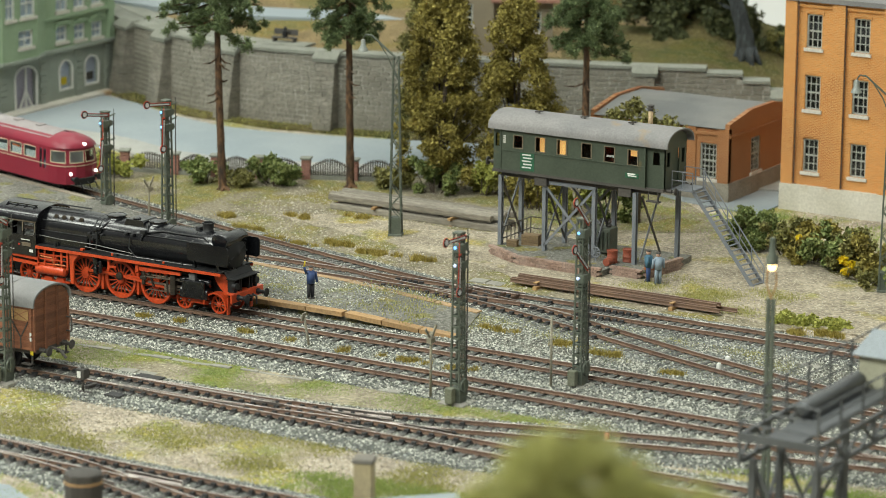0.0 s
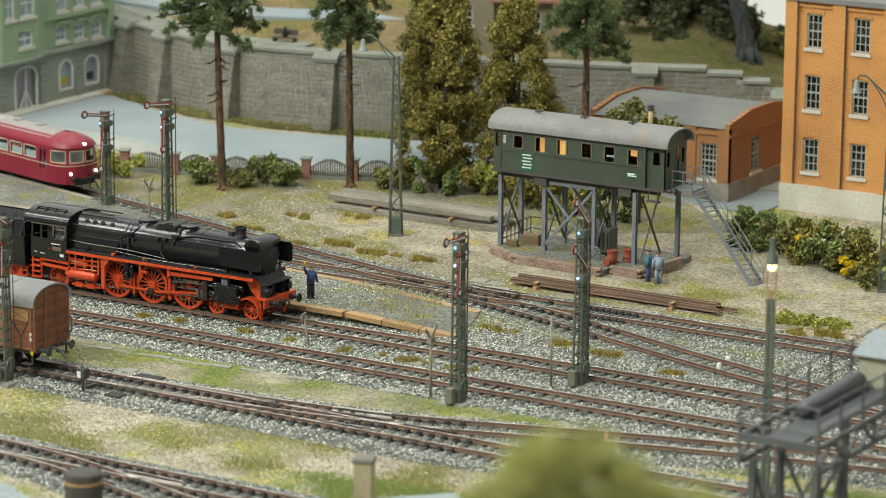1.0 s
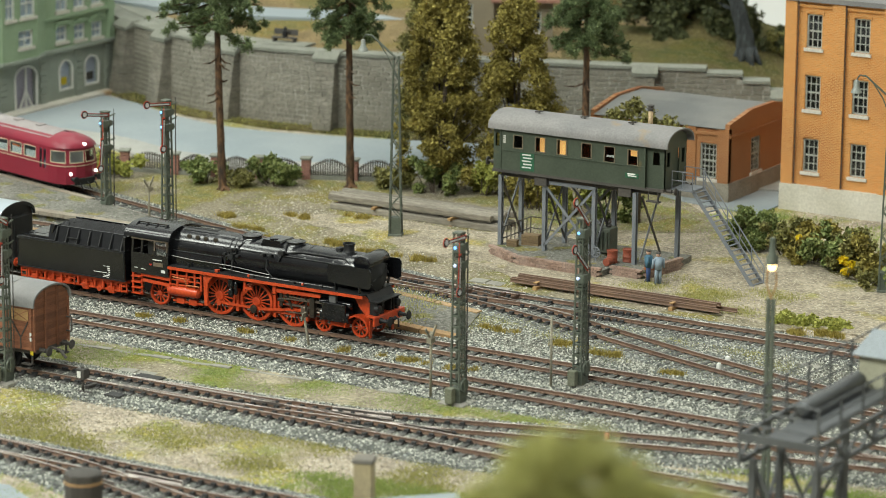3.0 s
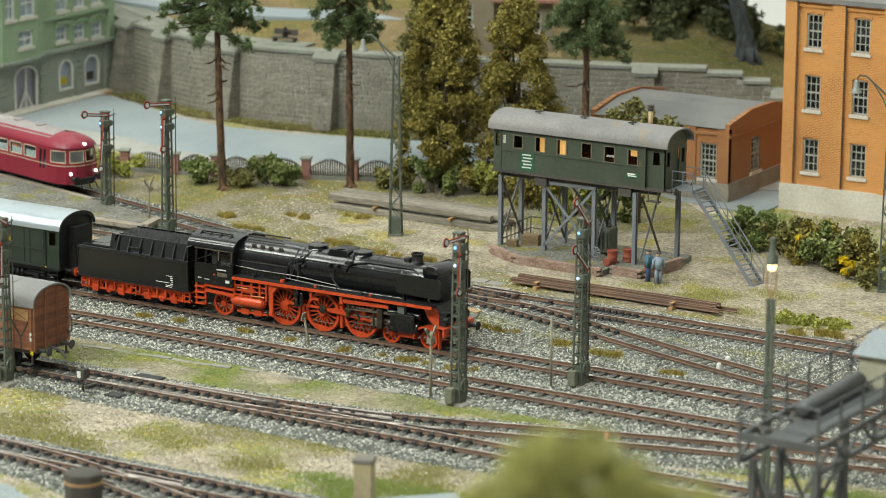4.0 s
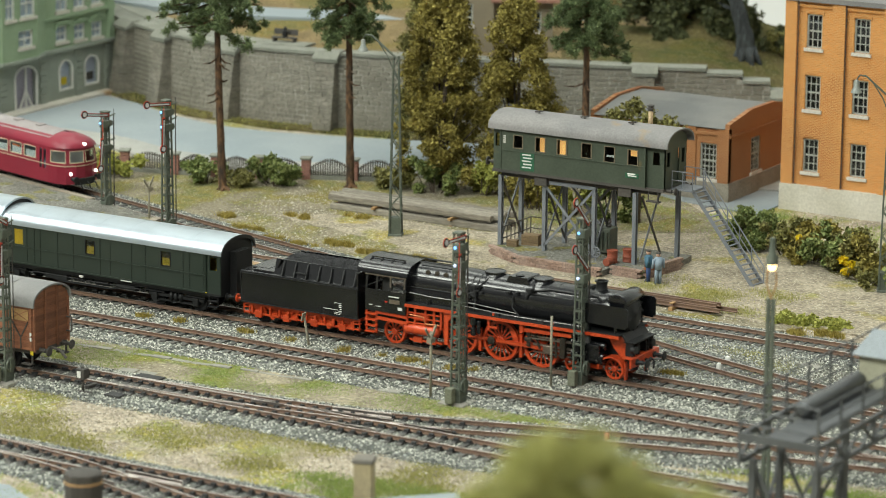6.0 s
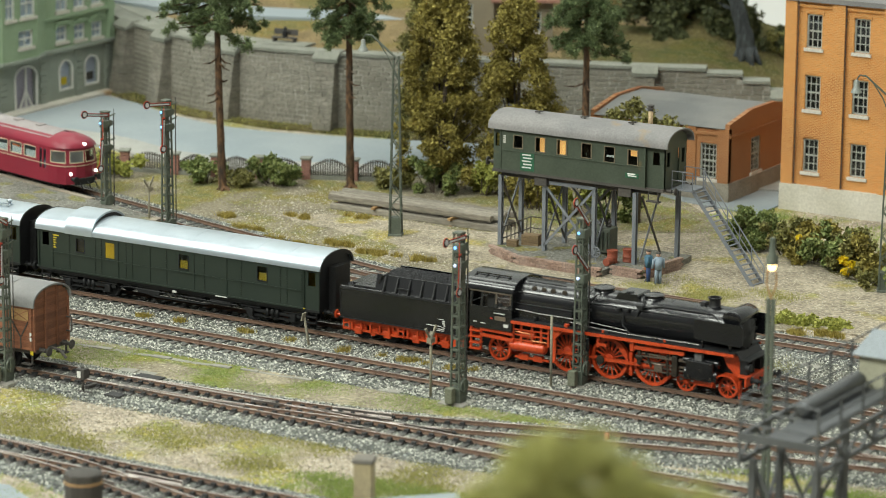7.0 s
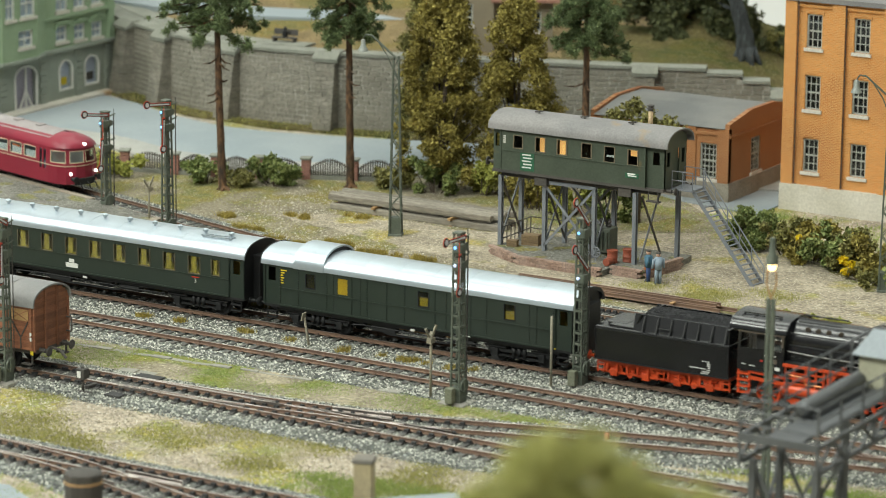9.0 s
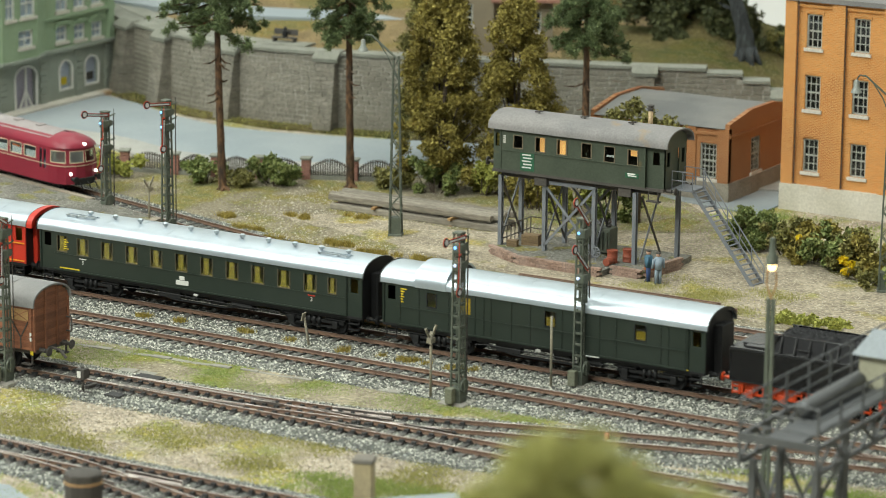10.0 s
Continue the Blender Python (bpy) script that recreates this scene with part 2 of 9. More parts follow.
sheet("gravel_yard", ragged(YARD, 1.0, 0.5), GZ + 0.08, M_PATH, "pale beige gravel yard with scattered pebbles")

M_VERGE = ground_mat("lineside_earth", (0.25, 0.22, 0.155), (0.165, 0.165, 0.065), (0.46, 0.42, 0.34), 0.55, 0.25)
VERGE = [(-60, 27), (-36, 20.2), (-20, 15.8), (-8, 13.2), (0, 12.9), (10, 13.0), (10, 24), (-2, 33), (-12, 39.5), (-24, 35.5), (-33, 31.8), (-39, 30.2), (-43, 30.4), (-50, 32), (-60, 31.5)]
sheet("lineside", ragged(VERGE, 1.0, 0.4), GZ + 0.05, M_VERGE, "olive brown earth with sparse moss beside the branch line")

M_ROAD = mat("road_paint", (0.235, 0.275, 0.295), (0.285, 0.32, 0.335), rough=0.85, big=0.15, fine=7, grain=0.07, bump=0.1)
M_PAVE = mat("pavement", (0.30, 0.30, 0.28), (0.36, 0.355, 0.325), rough=0.9, big=0.5, fine=9, grain=0.12)
ROAD_NEAR = [(-75, 33.0), (-58.7, 34.6), (-49.5, 35.2), (-43, 33.3), (-39.3, 33.1), (-33.2, 35.0), (-23.6, 39.2), (-12, 44), (6, 50), (20, 52)]
ROAD_FAR = [(-75, 49.5), (-58.2, 47.0), (-51, 44.0), (-44.1, 42.4), (-36.8, 43.8), (-27.7, 46.8), (-18, 51), (-4, 57), (20, 64)]
sheet("road", [(q.x, q.y) for q in smooth_line(ROAD_NEAR, 2)] + [(q.x, q.y) for q in smooth_line(ROAD_FAR, 2)][::-1], GZ + 0.06, M_ROAD, "pale blue-grey smooth town road")
sheet("pavement", [(q.x, q.y + 0.3) for q in smooth_line(ROAD_NEAR, 2)] + [(q.x, q.y - 2.6) for q in smooth_line(ROAD_NEAR, 2)][::-1], GZ + 0.17, M_PAVE, "pale grey raised pavement beside the road")
sheet("factory_yard", [(-9, 38.5), (-3, 37.6), (-2.6, 60), (-12, 60), (-12, 39.5)], GZ + 0.05, M_ROAD, "blue-grey paved factory yard")

# retaining wall: a curved run, with the hill above it
WALL = [(-70, 57.5), (-60.7, 50.8), (-53.5, 47.2), (-46.1, 45.5), (-39.0, 45.9), (-32, 47.5), (-24, 50.6), (-16, 54.2), (-9, 57.5), (-4, 60.5), (2, 64.5), (12, 70)]
WALL_LINE = smooth_line(WALL, 0.6)
STEPS = ((-15.15, 0.28), (-13.0, 0.45), (-11.35, 0.65), (-9.6, 0.5))  # the wall's top steps down here
for xs, _ in STEPS:
    i = next(i for i, q in enumerate(WALL_LINE) if q.x > xs)
    a_, b_ = WALL_LINE[i - 1], WALL_LINE[i]
    for o in (0.02, -0.02):
        WALL_LINE.insert(i, a_.lerp(b_, (xs + o - a_.x) / (b_.x - a_.x)))
M_STONE = mat("wall_stone", (0.17, 0.157, 0.125), (0.235, 0.217, 0.18), rough=0.85, big=1.2, fine=7, grain=0.35, bump=0.7, rnd=0.12)
M_MORTAR = mat("wall_mortar", (0.38, 0.365, 0.315), (0.24, 0.225, 0.19), rough=0.95, fine=10, grain=0.25)
M_COPE = mat("coping", (0.225, 0.23, 0.195), (0.17, 0.175, 0.145), rough=0.9, big=0.8, fine=8, grain=0.15, bump=0.3)


def wall_top(q):
    return 4.75 + 0.25 * noise.noise(Vector((q.x * 0.05, 3, 0))) - sum(d for x, d in STEPS if q.x > x)


def ribbon(bm, line, off0, off1, z0, z1):
    """A solid band along a line, from off0 to off1 to its left, z0 to z1 (numbers or functions of the point)."""
    rows = []
    for i, q in enumerate(line):
        d = (line[min(i + 1, len(line) - 1)] - line[max(i - 1, 0)]).normalized()
        nrm = Vector((-d.y, d.x, 0))
        za, zb = (z(q) if callable(z) else z for z in (z0, z1))
        rows.append([bm.verts.new((q + nrm * o).to_tuple()[:2] + (z,)) for o, z in ((off0, za), (off1, za), (off1, zb), (off0, zb))])
    for a, b in zip(rows, rows[1:]):
        for i in range(4):
            bm.faces.new((a[i], a[(i + 1) % 4], b[(i + 1) % 4], b[i]))
    bm.faces.new(rows[0][::-1])
    bm.faces.new(rows[-1])


bm = B()
ribbon(bm, WALL_LINE, 0.0, 1.2, GZ - 0.2, lambda q: wall_top(q) - 0.14)
wall = one("retaining_wall", bm, M_MORTAR, (0, 0, 0), "tall curved grey stone retaining wall with buttresses", kind="structure")
bm = B()
ribbon(bm, WALL_LINE, -0.22, 1.3, lambda q: wall_top(q) - 0.14, lambda q: wall_top(q) + 0.06)
part("coping", bm, M_COPE, wall, "pale stone coping")
bm = B()
ribbon(bm, WALL_LINE, -1.5, -0.02, GZ - 0.2, GZ + 0.12)
one("grass_verge", bm, M_HILL, (0, 0, 0), "mossy grass strip along the wall foot", kind="structure")

# pale walk behind the coping, wide at the town end
bm = B()
ribbon(bm, [q for q in WALL_LINE if q.x < -41], 1.32, 2.9, lambda q: wall_top(q) - 0.2, lambda q: wall_top(q) + 0.1)
one("terrace_walk", bm, M_COPE, (0, 0, 0), "pale paved walk behind the wall coping", kind="structure")

# hill behind the wall
M_TAN = ground_mat("dry_terrace", (0.23, 0.17, 0.085), (0.14, 0.125, 0.045), (0.3, 0.25, 0.15), 0.35, 0.12)
bm = B()
rows = []
for i, q in enumerate(WALL_LINE[::4]):
    j = min(i * 4, len(WALL_LINE) - 2)
    d = (WALL_LINE[j + 1] - WALL_LINE[max(j - 1, 0)]).normalized()
    nrm = Vector((-d.y, d.x, 0))
    row = []
    for k, o in enumerate((1.0, 3, 6, 10, 15, 22, 30, 42, 60)):
        p = q + nrm.lerp(Vector((-0.52, 0.85, 0)), min(1, k / 3)) * o
        rise = 0.02 * o + 0.00075 * o * o * (1 + 0.5 * noise.noise(Vector((p.x * 0.04, p.y * 0.04, 1)))) + 0.15 * noise.noise(Vector((p.x * 0.3, p.y * 0.3, 0)))
        rise -= max(0.0, p.x + 24) * 0.02 * min(1, o / 10)
        rise += 0.27 * max(0.0, min(8.0, o - 7)) * max(0.0, min(1.0, (q.x + 17) / 3))
        rise -= max(0.0, o - 15) * 0.26 * max(0.0, min(1.0, (q.x + 19.5) / 4))  # the bank falls away at its end
        row.append(bm.verts.new((p.x, p.y, 4.6 + 0.25 * noise.noise(Vector((q.x * 0.05, 3, 0))) - 0.3 * max(0.0, q.x + 15.5) + rise)))
    rows.append(row)
for a, b in zip(rows, rows[1:]):
    for i in range(len(a) - 1):
        f = bm.faces.new((a[i], b[i], b[i + 1], a[i + 1]))
        f.smooth, f.material_index = True, int(a[i].co.x < -27)
one("hillside", bm, (M_HILL, M_TAN), (0, 0, 0), "dry grassy hillside above the stone wall", kind="structure")

# blue-grey lane across the hillside
bm = B()
lane = smooth_line([(-80, 62), (-66, 56.8), (-60, 55.4), (-54.5, 55.2), (-49, 56.4), (-44, 58.6), (-38, 62), (-30, 67)], 1.0)
ribbon(bm, lane, -1.5, 2.4, 4.4, lambda q: 5.12 + 0.012 * max(0, q.y - 55))
one("hill_lane", bm, M_ROAD, (0, 0, 0), "smooth blue-grey lane across the hillside", kind="structure")

# ---- tracks ----
TRACKS = [
    ("main line track", [(-75, 0), (75, 0)], 0.0, 2.6),
    ("second running track", [(-75, -4.85), (75, -4.85)], 0.0, 2.5),
    ("goods siding track with a turnout", [(-75, -13.7), (75, -13.7)], 0.0, 2.1),
    ("curved turnout branch track", [(-19, -13.71), (-13, -13.6), (-8, -13.36), (-3, -12.98), (1.6, -12.32), (5.6, -11.4), (11.8, -9.45), (18, -7.8), (23, -6.7), (30, -5.6), (38, -4.9)], -0.02, 1.9),
    ("foreground siding track", [(-75, -25.1), (75, -25.1)], 0.0, 1.9),
    ("foreground turnout branch track", [(-12, -25.12), (-9, -25.2), (-6, -25.5), (-2.9, -26.2), (1, -27.2), (8, -29), (20, -32.5)], -0.02, 1.8),
    ("curved branch line track", [(-75, 29.4), (-36.1, 18.2), (-20, 13.6), (-16.3, 12.6), (-12, 11.5), (-8.8, 10.98), (-5, 10.74), (0, 10.7), (75, 10.7)], -0.01, 2.0),
    ("platform loop track", [(-75, 10.7), (-10, 10.7), (-6, 10.69)], -0.03, 1.9),
    ("curved crossover track", [(-9, 10.66), (-4.8, 9.75), (0.4, 8.25), (4.5, 6.8), (8.5, 5.4), (13.5, 3.9), (16.8, 3.1), (24, 1.5), (34, 0.1)], -0.02, 1.9),
]
bm = B()
box(bm, -0.13, 0.13, -1.28, 1.28, -0.40, -0.21, 0.02)
SLEEPER = mesh_of("sleeper", bm, M_SLEEPER)
bm = B()
for s in (-1, 1):
    for o in (-0.10, 0.10):
        box(bm, -0.09, 0.09, s * 0.755 + o - 0.06, s * 0.755 + o + 0.06, -0.22, -0.15)
CHAIR = mesh_of("rail_chair", bm, M_RAIL)
M_CHAIRBLACK = mat("black_chair", (0.018, 0.018, 0.019), (0.035, 0.034, 0.033), rough=0.7, grain=0.2)
bm = B()
for s in (-1, 1):
    for o in (-0.15, 0.15):
        box(bm, -0.11, 0.11, s * 0.755 + o - 0.09, s * 0.755 + o + 0.09, -0.22, -0.08, 0.02)
    box(bm, -0.15, 0.15, s * 0.755 - 0.34, s * 0.755 + 0.34, -0.215, -0.185)
SWITCH_CHAIR = mesh_of("rail_chair", bm, M_CHAIRBLACK)
SWITCH_SPANS = {2: (-19, 8), 3: (-19, 6), 4: (-14, 6), 5: (-12, 4), 6: (-11, 3), 7: (-12, -5), 8: (-9, 4)}  # timbers with heavy black chairs
RAIL_PROFILE = [(-0.085, -0.2), (0.085, -0.2), (0.085, -0.17), (0.022, -0.14), (0.022, -0.06), (0.045, -0.045), (0.045, -0.008), (0.035, 0.0), (-0.035, 0.0), (-0.045, -0.008), (-0.045, -0.045), (-0.022, -0.06), (-0.022, -0.14), (-0.085, -0.17)]


def sweep(bm, line, off, prof, top=None):
    rows = []
    for i, q in enumerate(line):
        d = (line[min(i + 1, len(line) - 1)] - line[max(i - 1, 0)]).normalized()
        nrm = Vector((-d.y, d.x, 0))
        rows.append([bm.verts.new((q.x + nrm.x * (off + a), q.y + nrm.y * (off + a), q.z + z)) for a, z in prof])
    k = len(prof)
    for a, b in zip(rows, rows[1:]):
        for i in range(k):
            f = bm.faces.new((a[i], a[(i + 1) % k], b[(i + 1) % k], b[i]))
            if top is not None and i in top:
                f.material_index = 1
    bm.faces.new(rows[0][::-1])
    bm.faces.new(rows[-1])


LINES = []
rng = random.Random(5)
for n_track, (label, pts, dz, half) in enumerate(TRACKS):
    line = smooth_line(pts, 0.65)
    LINES.append((line, half))
    tr = thing("track", (0, 0, dz), label + " with brown rails on dark sleepers", "railway track", kind="structure")
    bm = B()
    sweep(bm, line, 0, [(-half - 0.9, -0.62), (-half, -0.30 + 0.006 * n_track), (half, -0.30 + 0.006 * n_track), (half + 0.9, -0.62)])
    part("ballast_bed", bm, M_BALLAST, tr, "grey stone ballast")
    for s in (-0.755, 0.755):
        bm = B()
        sweep(bm, line, s, RAIL_PROFILE, (6, 7, 8))
        part("rail", bm, (M_RAIL, M_RAILTOP), tr)
    for i in range(len(line) - 1):
        q = line[i].lerp(line[i + 1], 0.5)
        if not (-52 < q.x < 32):
            continue
        d = line[i + 1] - line[i]
        a = math.degrees(math.atan2(d.y, d.x))
        so = new("sleeper", SLEEPER)
        so.parent, so.matrix_basis = tr, pose(*sc((q.x, q.y, 0)), 0, 0, a + rng.uniform(-1.2, 1.2))
        if q.y > -30:
            lo_, hi_ = SWITCH_SPANS.get(n_track, (1, 0))
            co = new("rail_chair", SWITCH_CHAIR if lo_ < q.x < hi_ else CHAIR)
            co.parent, co.matrix_basis = so, Matrix.Identity(4)

# ballast spread between the main line and the crossover
M_BALLAST2 = ballast_mat("ballast_weathered", (0.06, 0.06, 0.052), (0.27, 0.27, 0.235), (0.17, 0.16, 0.125))
sheet("ballast_spread", [(-8, 2.2), (34, 2.0), (60, 4), (60, 9.5), (10, 9.6), (-4, 10.0), (-12, 9.8), (-12, 8.2)], GZ + 0.1, M_BALLAST2, "dark weathered ballast between the converging tracks")

M_CESS = ground_mat("trackside_gravel", (0.33, 0.29, 0.205), (0.165, 0.19, 0.065), (0.5, 0.46, 0.37), 0.36, 0.3)
sheet("trackside_strip", ragged([(-75, -11.6), (-30, -11.5), (0, -11.2), (5, -10.2), (12, -8.2), (22, -7.4), (22, -7.0), (0, -7.1), (-30, -7.2), (-75, -7.2)], 1.0, 0.3), GZ + 0.07, M_CESS, "brownish gravel strip with moss between the tracks")

# ---- island platform ----
M_PLANK = mat("platform_edge", (0.37, 0.225, 0.10), (0.29, 0.185, 0.09), rough=0.85, big=1.2, fine=8, grain=0.2, bump=0.3, rnd=0.12)
PF = [(-75, 2.35), (-9.2, 2.35), (-2.6, 2.75), (-4.3, 7.6), (-12.6, 8.0), (-20, 8.7), (-75, 8.7)]
bm = B()
top = [bm.verts.new((x, y, z)) for (x, y), z in zip(PF, (0.22, 0.22, -0.25, -0.25, 0.22, 0.22, 0.22))]
low = [bm.verts.new((x, y, -0.6)) for x, y in PF]
k = len(PF)
bm.faces.new((top[0], top[1], top[4], top[5], top[6]))
bm.faces.new((top[1], top[2], top[3], top[4]))
for i in range(k):
    bm.faces.new((top[i], low[i], low[(i + 1) % k], top[(i + 1) % k]))
plat = one("platform", bm, M_CINDER, (0, 0, 0), "low island platform surfaced with dark cinders and sparse green", kind="structure")


M_EDGE2 = mat("worn_edge", (0.36, 0.24, 0.13), (0.29, 0.2, 0.115), rough=0.9, big=1.2, fine=8, grain=0.2, bump=0.3, rnd=0.12)
M_EDGE = mat("stone_edge", (0.30, 0.265, 0.21), (0.24, 0.20, 0.155), rough=0.9, big=1.2, fine=8, grain=0.2, bump=0.3, rnd=0.12)


def plank_run(p0, p1, z0, z1, w, size, m=M_PLANK):
    d = Vector((p1[0] - p0[0], p1[1] - p0[1], 0))
    k = max(1, round(d.length / size))
    for i in range(k):
        a, b = (i + 0.01) / k, (i + 0.985) / k
        bm = B()
        A = Vector((p0[0], p0[1], z0)).lerp(Vector((p1[0], p1[1], z1)), a)
        Bq = Vector((p0[0], p0[1], z0)).lerp(Vector((p1[0], p1[1], z1)), b)
        beam(bm, A, Bq, w, 0.24)
        part("edge_plank", bm, m, plat)


SIDE = [(-70, 12.75), (-29.9, 12.75), (-30.4, 14.9), (-36.7, 16.9), (-45, 19.2), (-70, 26.2)]
sheet("side_platform", SIDE, 0.24, M_CINDER, "grey gravel platform with pale stone edging beside the branch line", 0.9)
plank_run((-52, 12.75), (-29.9, 12.75), 0.17, 0.17, 0.6, 1.9, M_EDGE)
plank_run((-29.95, 12.9), (-30.4, 14.9), 0.17, 0.17, 0.5, 2.0, M_EDGE)
plank_run((-52, 21.15), (-36.7, 16.9), 0.17, 0.17, 0.45, 2.2, M_EDGE)
plank_run((-41, 2.3), (-9.2, 2.3), 0.16, 0.16, 0.55, 2.2)
plank_run((-9.1, 2.35), (-2.6, 2.75), 0.16, -0.3, 0.6, 2.2)
plank_run((-41, 8.75), (-20, 8.75), 0.14, 0.14, 0.4, 2.6, M_EDGE2)
plank_run((-20, 8.75), (-12.6, 8.05), 0.14, 0.14, 0.4, 2.6, M_EDGE2)
plank_run((-12.6, 8.05), (-4.3, 7.6), 0.14, -0.3, 0.5, 2.6, M_EDGE2)

# ---- the steam train ----
M_BLACK = mat("black_paint", (0.0045, 0.005, 0.0062), (0.007, 0.0075, 0.009), rough=0.22, big=0.7, fine=3, grain=0.15, bump=0.0, spec=0.6, rv=0.02)
M_BLACK.node_tree.nodes["Principled BSDF"].inputs["IOR"].default_value = 1.6
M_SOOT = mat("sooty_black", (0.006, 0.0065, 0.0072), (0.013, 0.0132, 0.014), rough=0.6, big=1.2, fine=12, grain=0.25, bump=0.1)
M_RED = mat("signal_red_frame", (0.60, 0.078, 0.021), (0.46, 0.052, 0.014), rough=0.34, big=1.4, fine=9, grain=0.18, bump=0.05, spec=0.5)
M_OILY = mat("oily_steel", (0.03, 0.027, 0.023), (0.075, 0.06, 0.045), rough=0.35, metal=0.5, big=2.5, grain=0.3, bump=0.1)
M_STEEL = mat("bright_steel", (0.26, 0.22, 0.19), (0.4, 0.33, 0.28), rough=0.32, metal=0.9, grain=0.15, bump=0)
M_WHITE = mat("white_marking", (0.72, 0.72, 0.68), (0.62, 0.62, 0.58), rough=0.6, grain=0.05, bump=0)
M_YELLOW = mat("yellow_marking", (0.62, 0.48, 0.02), (0.55, 0.42, 0.02), rough=0.6, grain=0.08, bump=0)
M_COAL = mat("coal", (0.009, 0.0095, 0.011), (0.02, 0.0205, 0.023), rough=0.5, big=2, fine=9, grain=0.5, bump=0.6)
M_GREEN = mat("coach_green", (0.021, 0.031, 0.024), (0.026, 0.036, 0.029), rough=0.33, big=0.4, fine=12, grain=0.08, bump=0.0, rv=0.04)
M_BLIND = mat("yellow_blind", (0.33, 0.225, 0.008), (0.25, 0.165, 0.008), rough=0.5, big=1.5, grain=0.2, bump=0)
M_CURTAIN = mat("curtain_yellow", (0.42, 0.31, 0.04), (0.28, 0.2, 0.03), rough=0.7, big=3.0, grain=0.3)
M_ROOF = mat("silver_roof", (0.53, 0.60, 0.66), (0.47, 0.535, 0.59), rough=0.35, metal=0.75, big=0.5, fine=4, grain=0.03, bump=0.0, rv=0.015)
M_DARKROOF = mat("tar_roof", (0.17, 0.165, 0.165), (0.22, 0.21, 0.205), rough=0.7, big=0.5, fine=9, grain=0.14, bump=0.12, rust=((0.27, 0.19, 0.10), 0.45, 0.60))
M_INSIDE = mat("ochre_interior", (0.60, 0.47, 0.10), (0.5, 0.38, 0.07), rough=0.7, big=2.0, grain=0.15)
M_DARKIN = mat("dark_interior", (0.03, 0.03, 0.028), (0.05, 0.045, 0.04), rough=0.8)
M_CREDRED = mat("coach_red", (0.55, 0.04, 0.02), (0.48, 0.03, 0.018), rough=0.4, grain=0.08, bump=0.03)
M_ORANGE = mat("orange_line", (0.75, 0.28, 0.02), rough=0.5, bump=0)
GLASS = clear_glass("window_glass")
SHINY = clear_glass("shiny_glass", (0.7, 0.75, 0.8))
next(n for n in SHINY.node_tree.nodes if n.type == "MIX_SHADER").inputs[0].default_value = 0.4


def panel(bm, u0, u1, v0, v1, holes, place, depth, cuts=()):
    """A slab in the u, v plane with rectangular holes; place(u, v, d) gives the point."""
    us = sorted({u0, u1, *cuts, *(h[0] for h in holes), *(h[1] for h in holes)})
    vs = sorted({v0, v1, *(h[2] for h in holes), *(h[3] for h in holes)})
    us = [u for u in us if u0 - 1e-6 <= u <= u1 + 1e-6]
    for a, b in zip(us, us[1:]):
        for c0, c1 in zip(vs, vs[1:]):
            um, vm = (a + b) / 2, (c0 + c1) / 2
            if b - a < 1e-6 or c1 - c0 < 1e-6 or any(h[0] < um < h[1] and h[2] < vm < h[3] for h in holes):
                continue
            q = [bm.verts.new(place(u, v, d)) for d in (0, depth) for u, v in ((a, c0), (b, c0), (b, c1), (a, c1))]
            for f in ((0, 1, 2, 3), (7, 6, 5, 4), (0, 4, 5, 1), (1, 5, 6, 2), (2, 6, 7, 3), (3, 7, 4, 0)):
                bm.faces.new([q[i] for i in f])
    bmesh.ops.remove_doubles(bm, verts=bm.verts, dist=1e-4)


def spoked(r, spokes, tyre, hub, name, mats, wide=0.13, balance=False):
    """The near face of a spoked wheel about the y axis, as one mesh."""
    bm = B()
    n = 28
    for i in range(n):
        a0, a1 = 2 * math.pi * i / n, 2 * math.pi * (i + 1) / n
        q = []
        for y in (-wide / 2, wide / 2):
            for a in (a0, a1):
                for rr in (r, r - tyre):
                    q.append(bm.verts.new((rr * math.sin(a), y, rr * math.cos(a))))
        for f in ((0, 2, 3, 1), (4, 5, 7, 6), (0, 4, 6, 2), (1, 3, 7, 5)):
            bm.faces.new([q[k] for k in f])
    lathe(bm, [(hub * 0.75, -wide * 0.75), (hub, -wide * 0.6), (hub, wide * 0.5)], axis="y", seg=12)
    for i in range(spokes):
        a = 2 * math.pi * i / spokes
        d = Vector((math.sin(a), 0, math.cos(a)))
        beam(bm, d * hub * 0.8, d * (r - tyre * 0.7), 0.05, 0.06)
    if balance:
        pts = [((r - tyre * 0.5) * math.sin(a), (r - tyre * 0.5) * math.cos(a)) for a in [math.radians(140 + 10 * i) for i in range(9)]]
        prism(bm, pts, "y", -wide * 0.42, wide * 0.4)
    lathe(bm, [(r - 0.1, wide * 0.5), (r, wide * 0.5), (r + 0.03, wide * 0.55), (r + 0.03, wide * 0.75), (r - 0.1, wide * 0.75), (r - 0.1, wide * 0.5)], axis="y", seg=28, caps=False)
    bmesh.ops.remove_doubles(bm, verts=bm.verts, dist=0.001)
    return mesh_of(name, bm, mats)


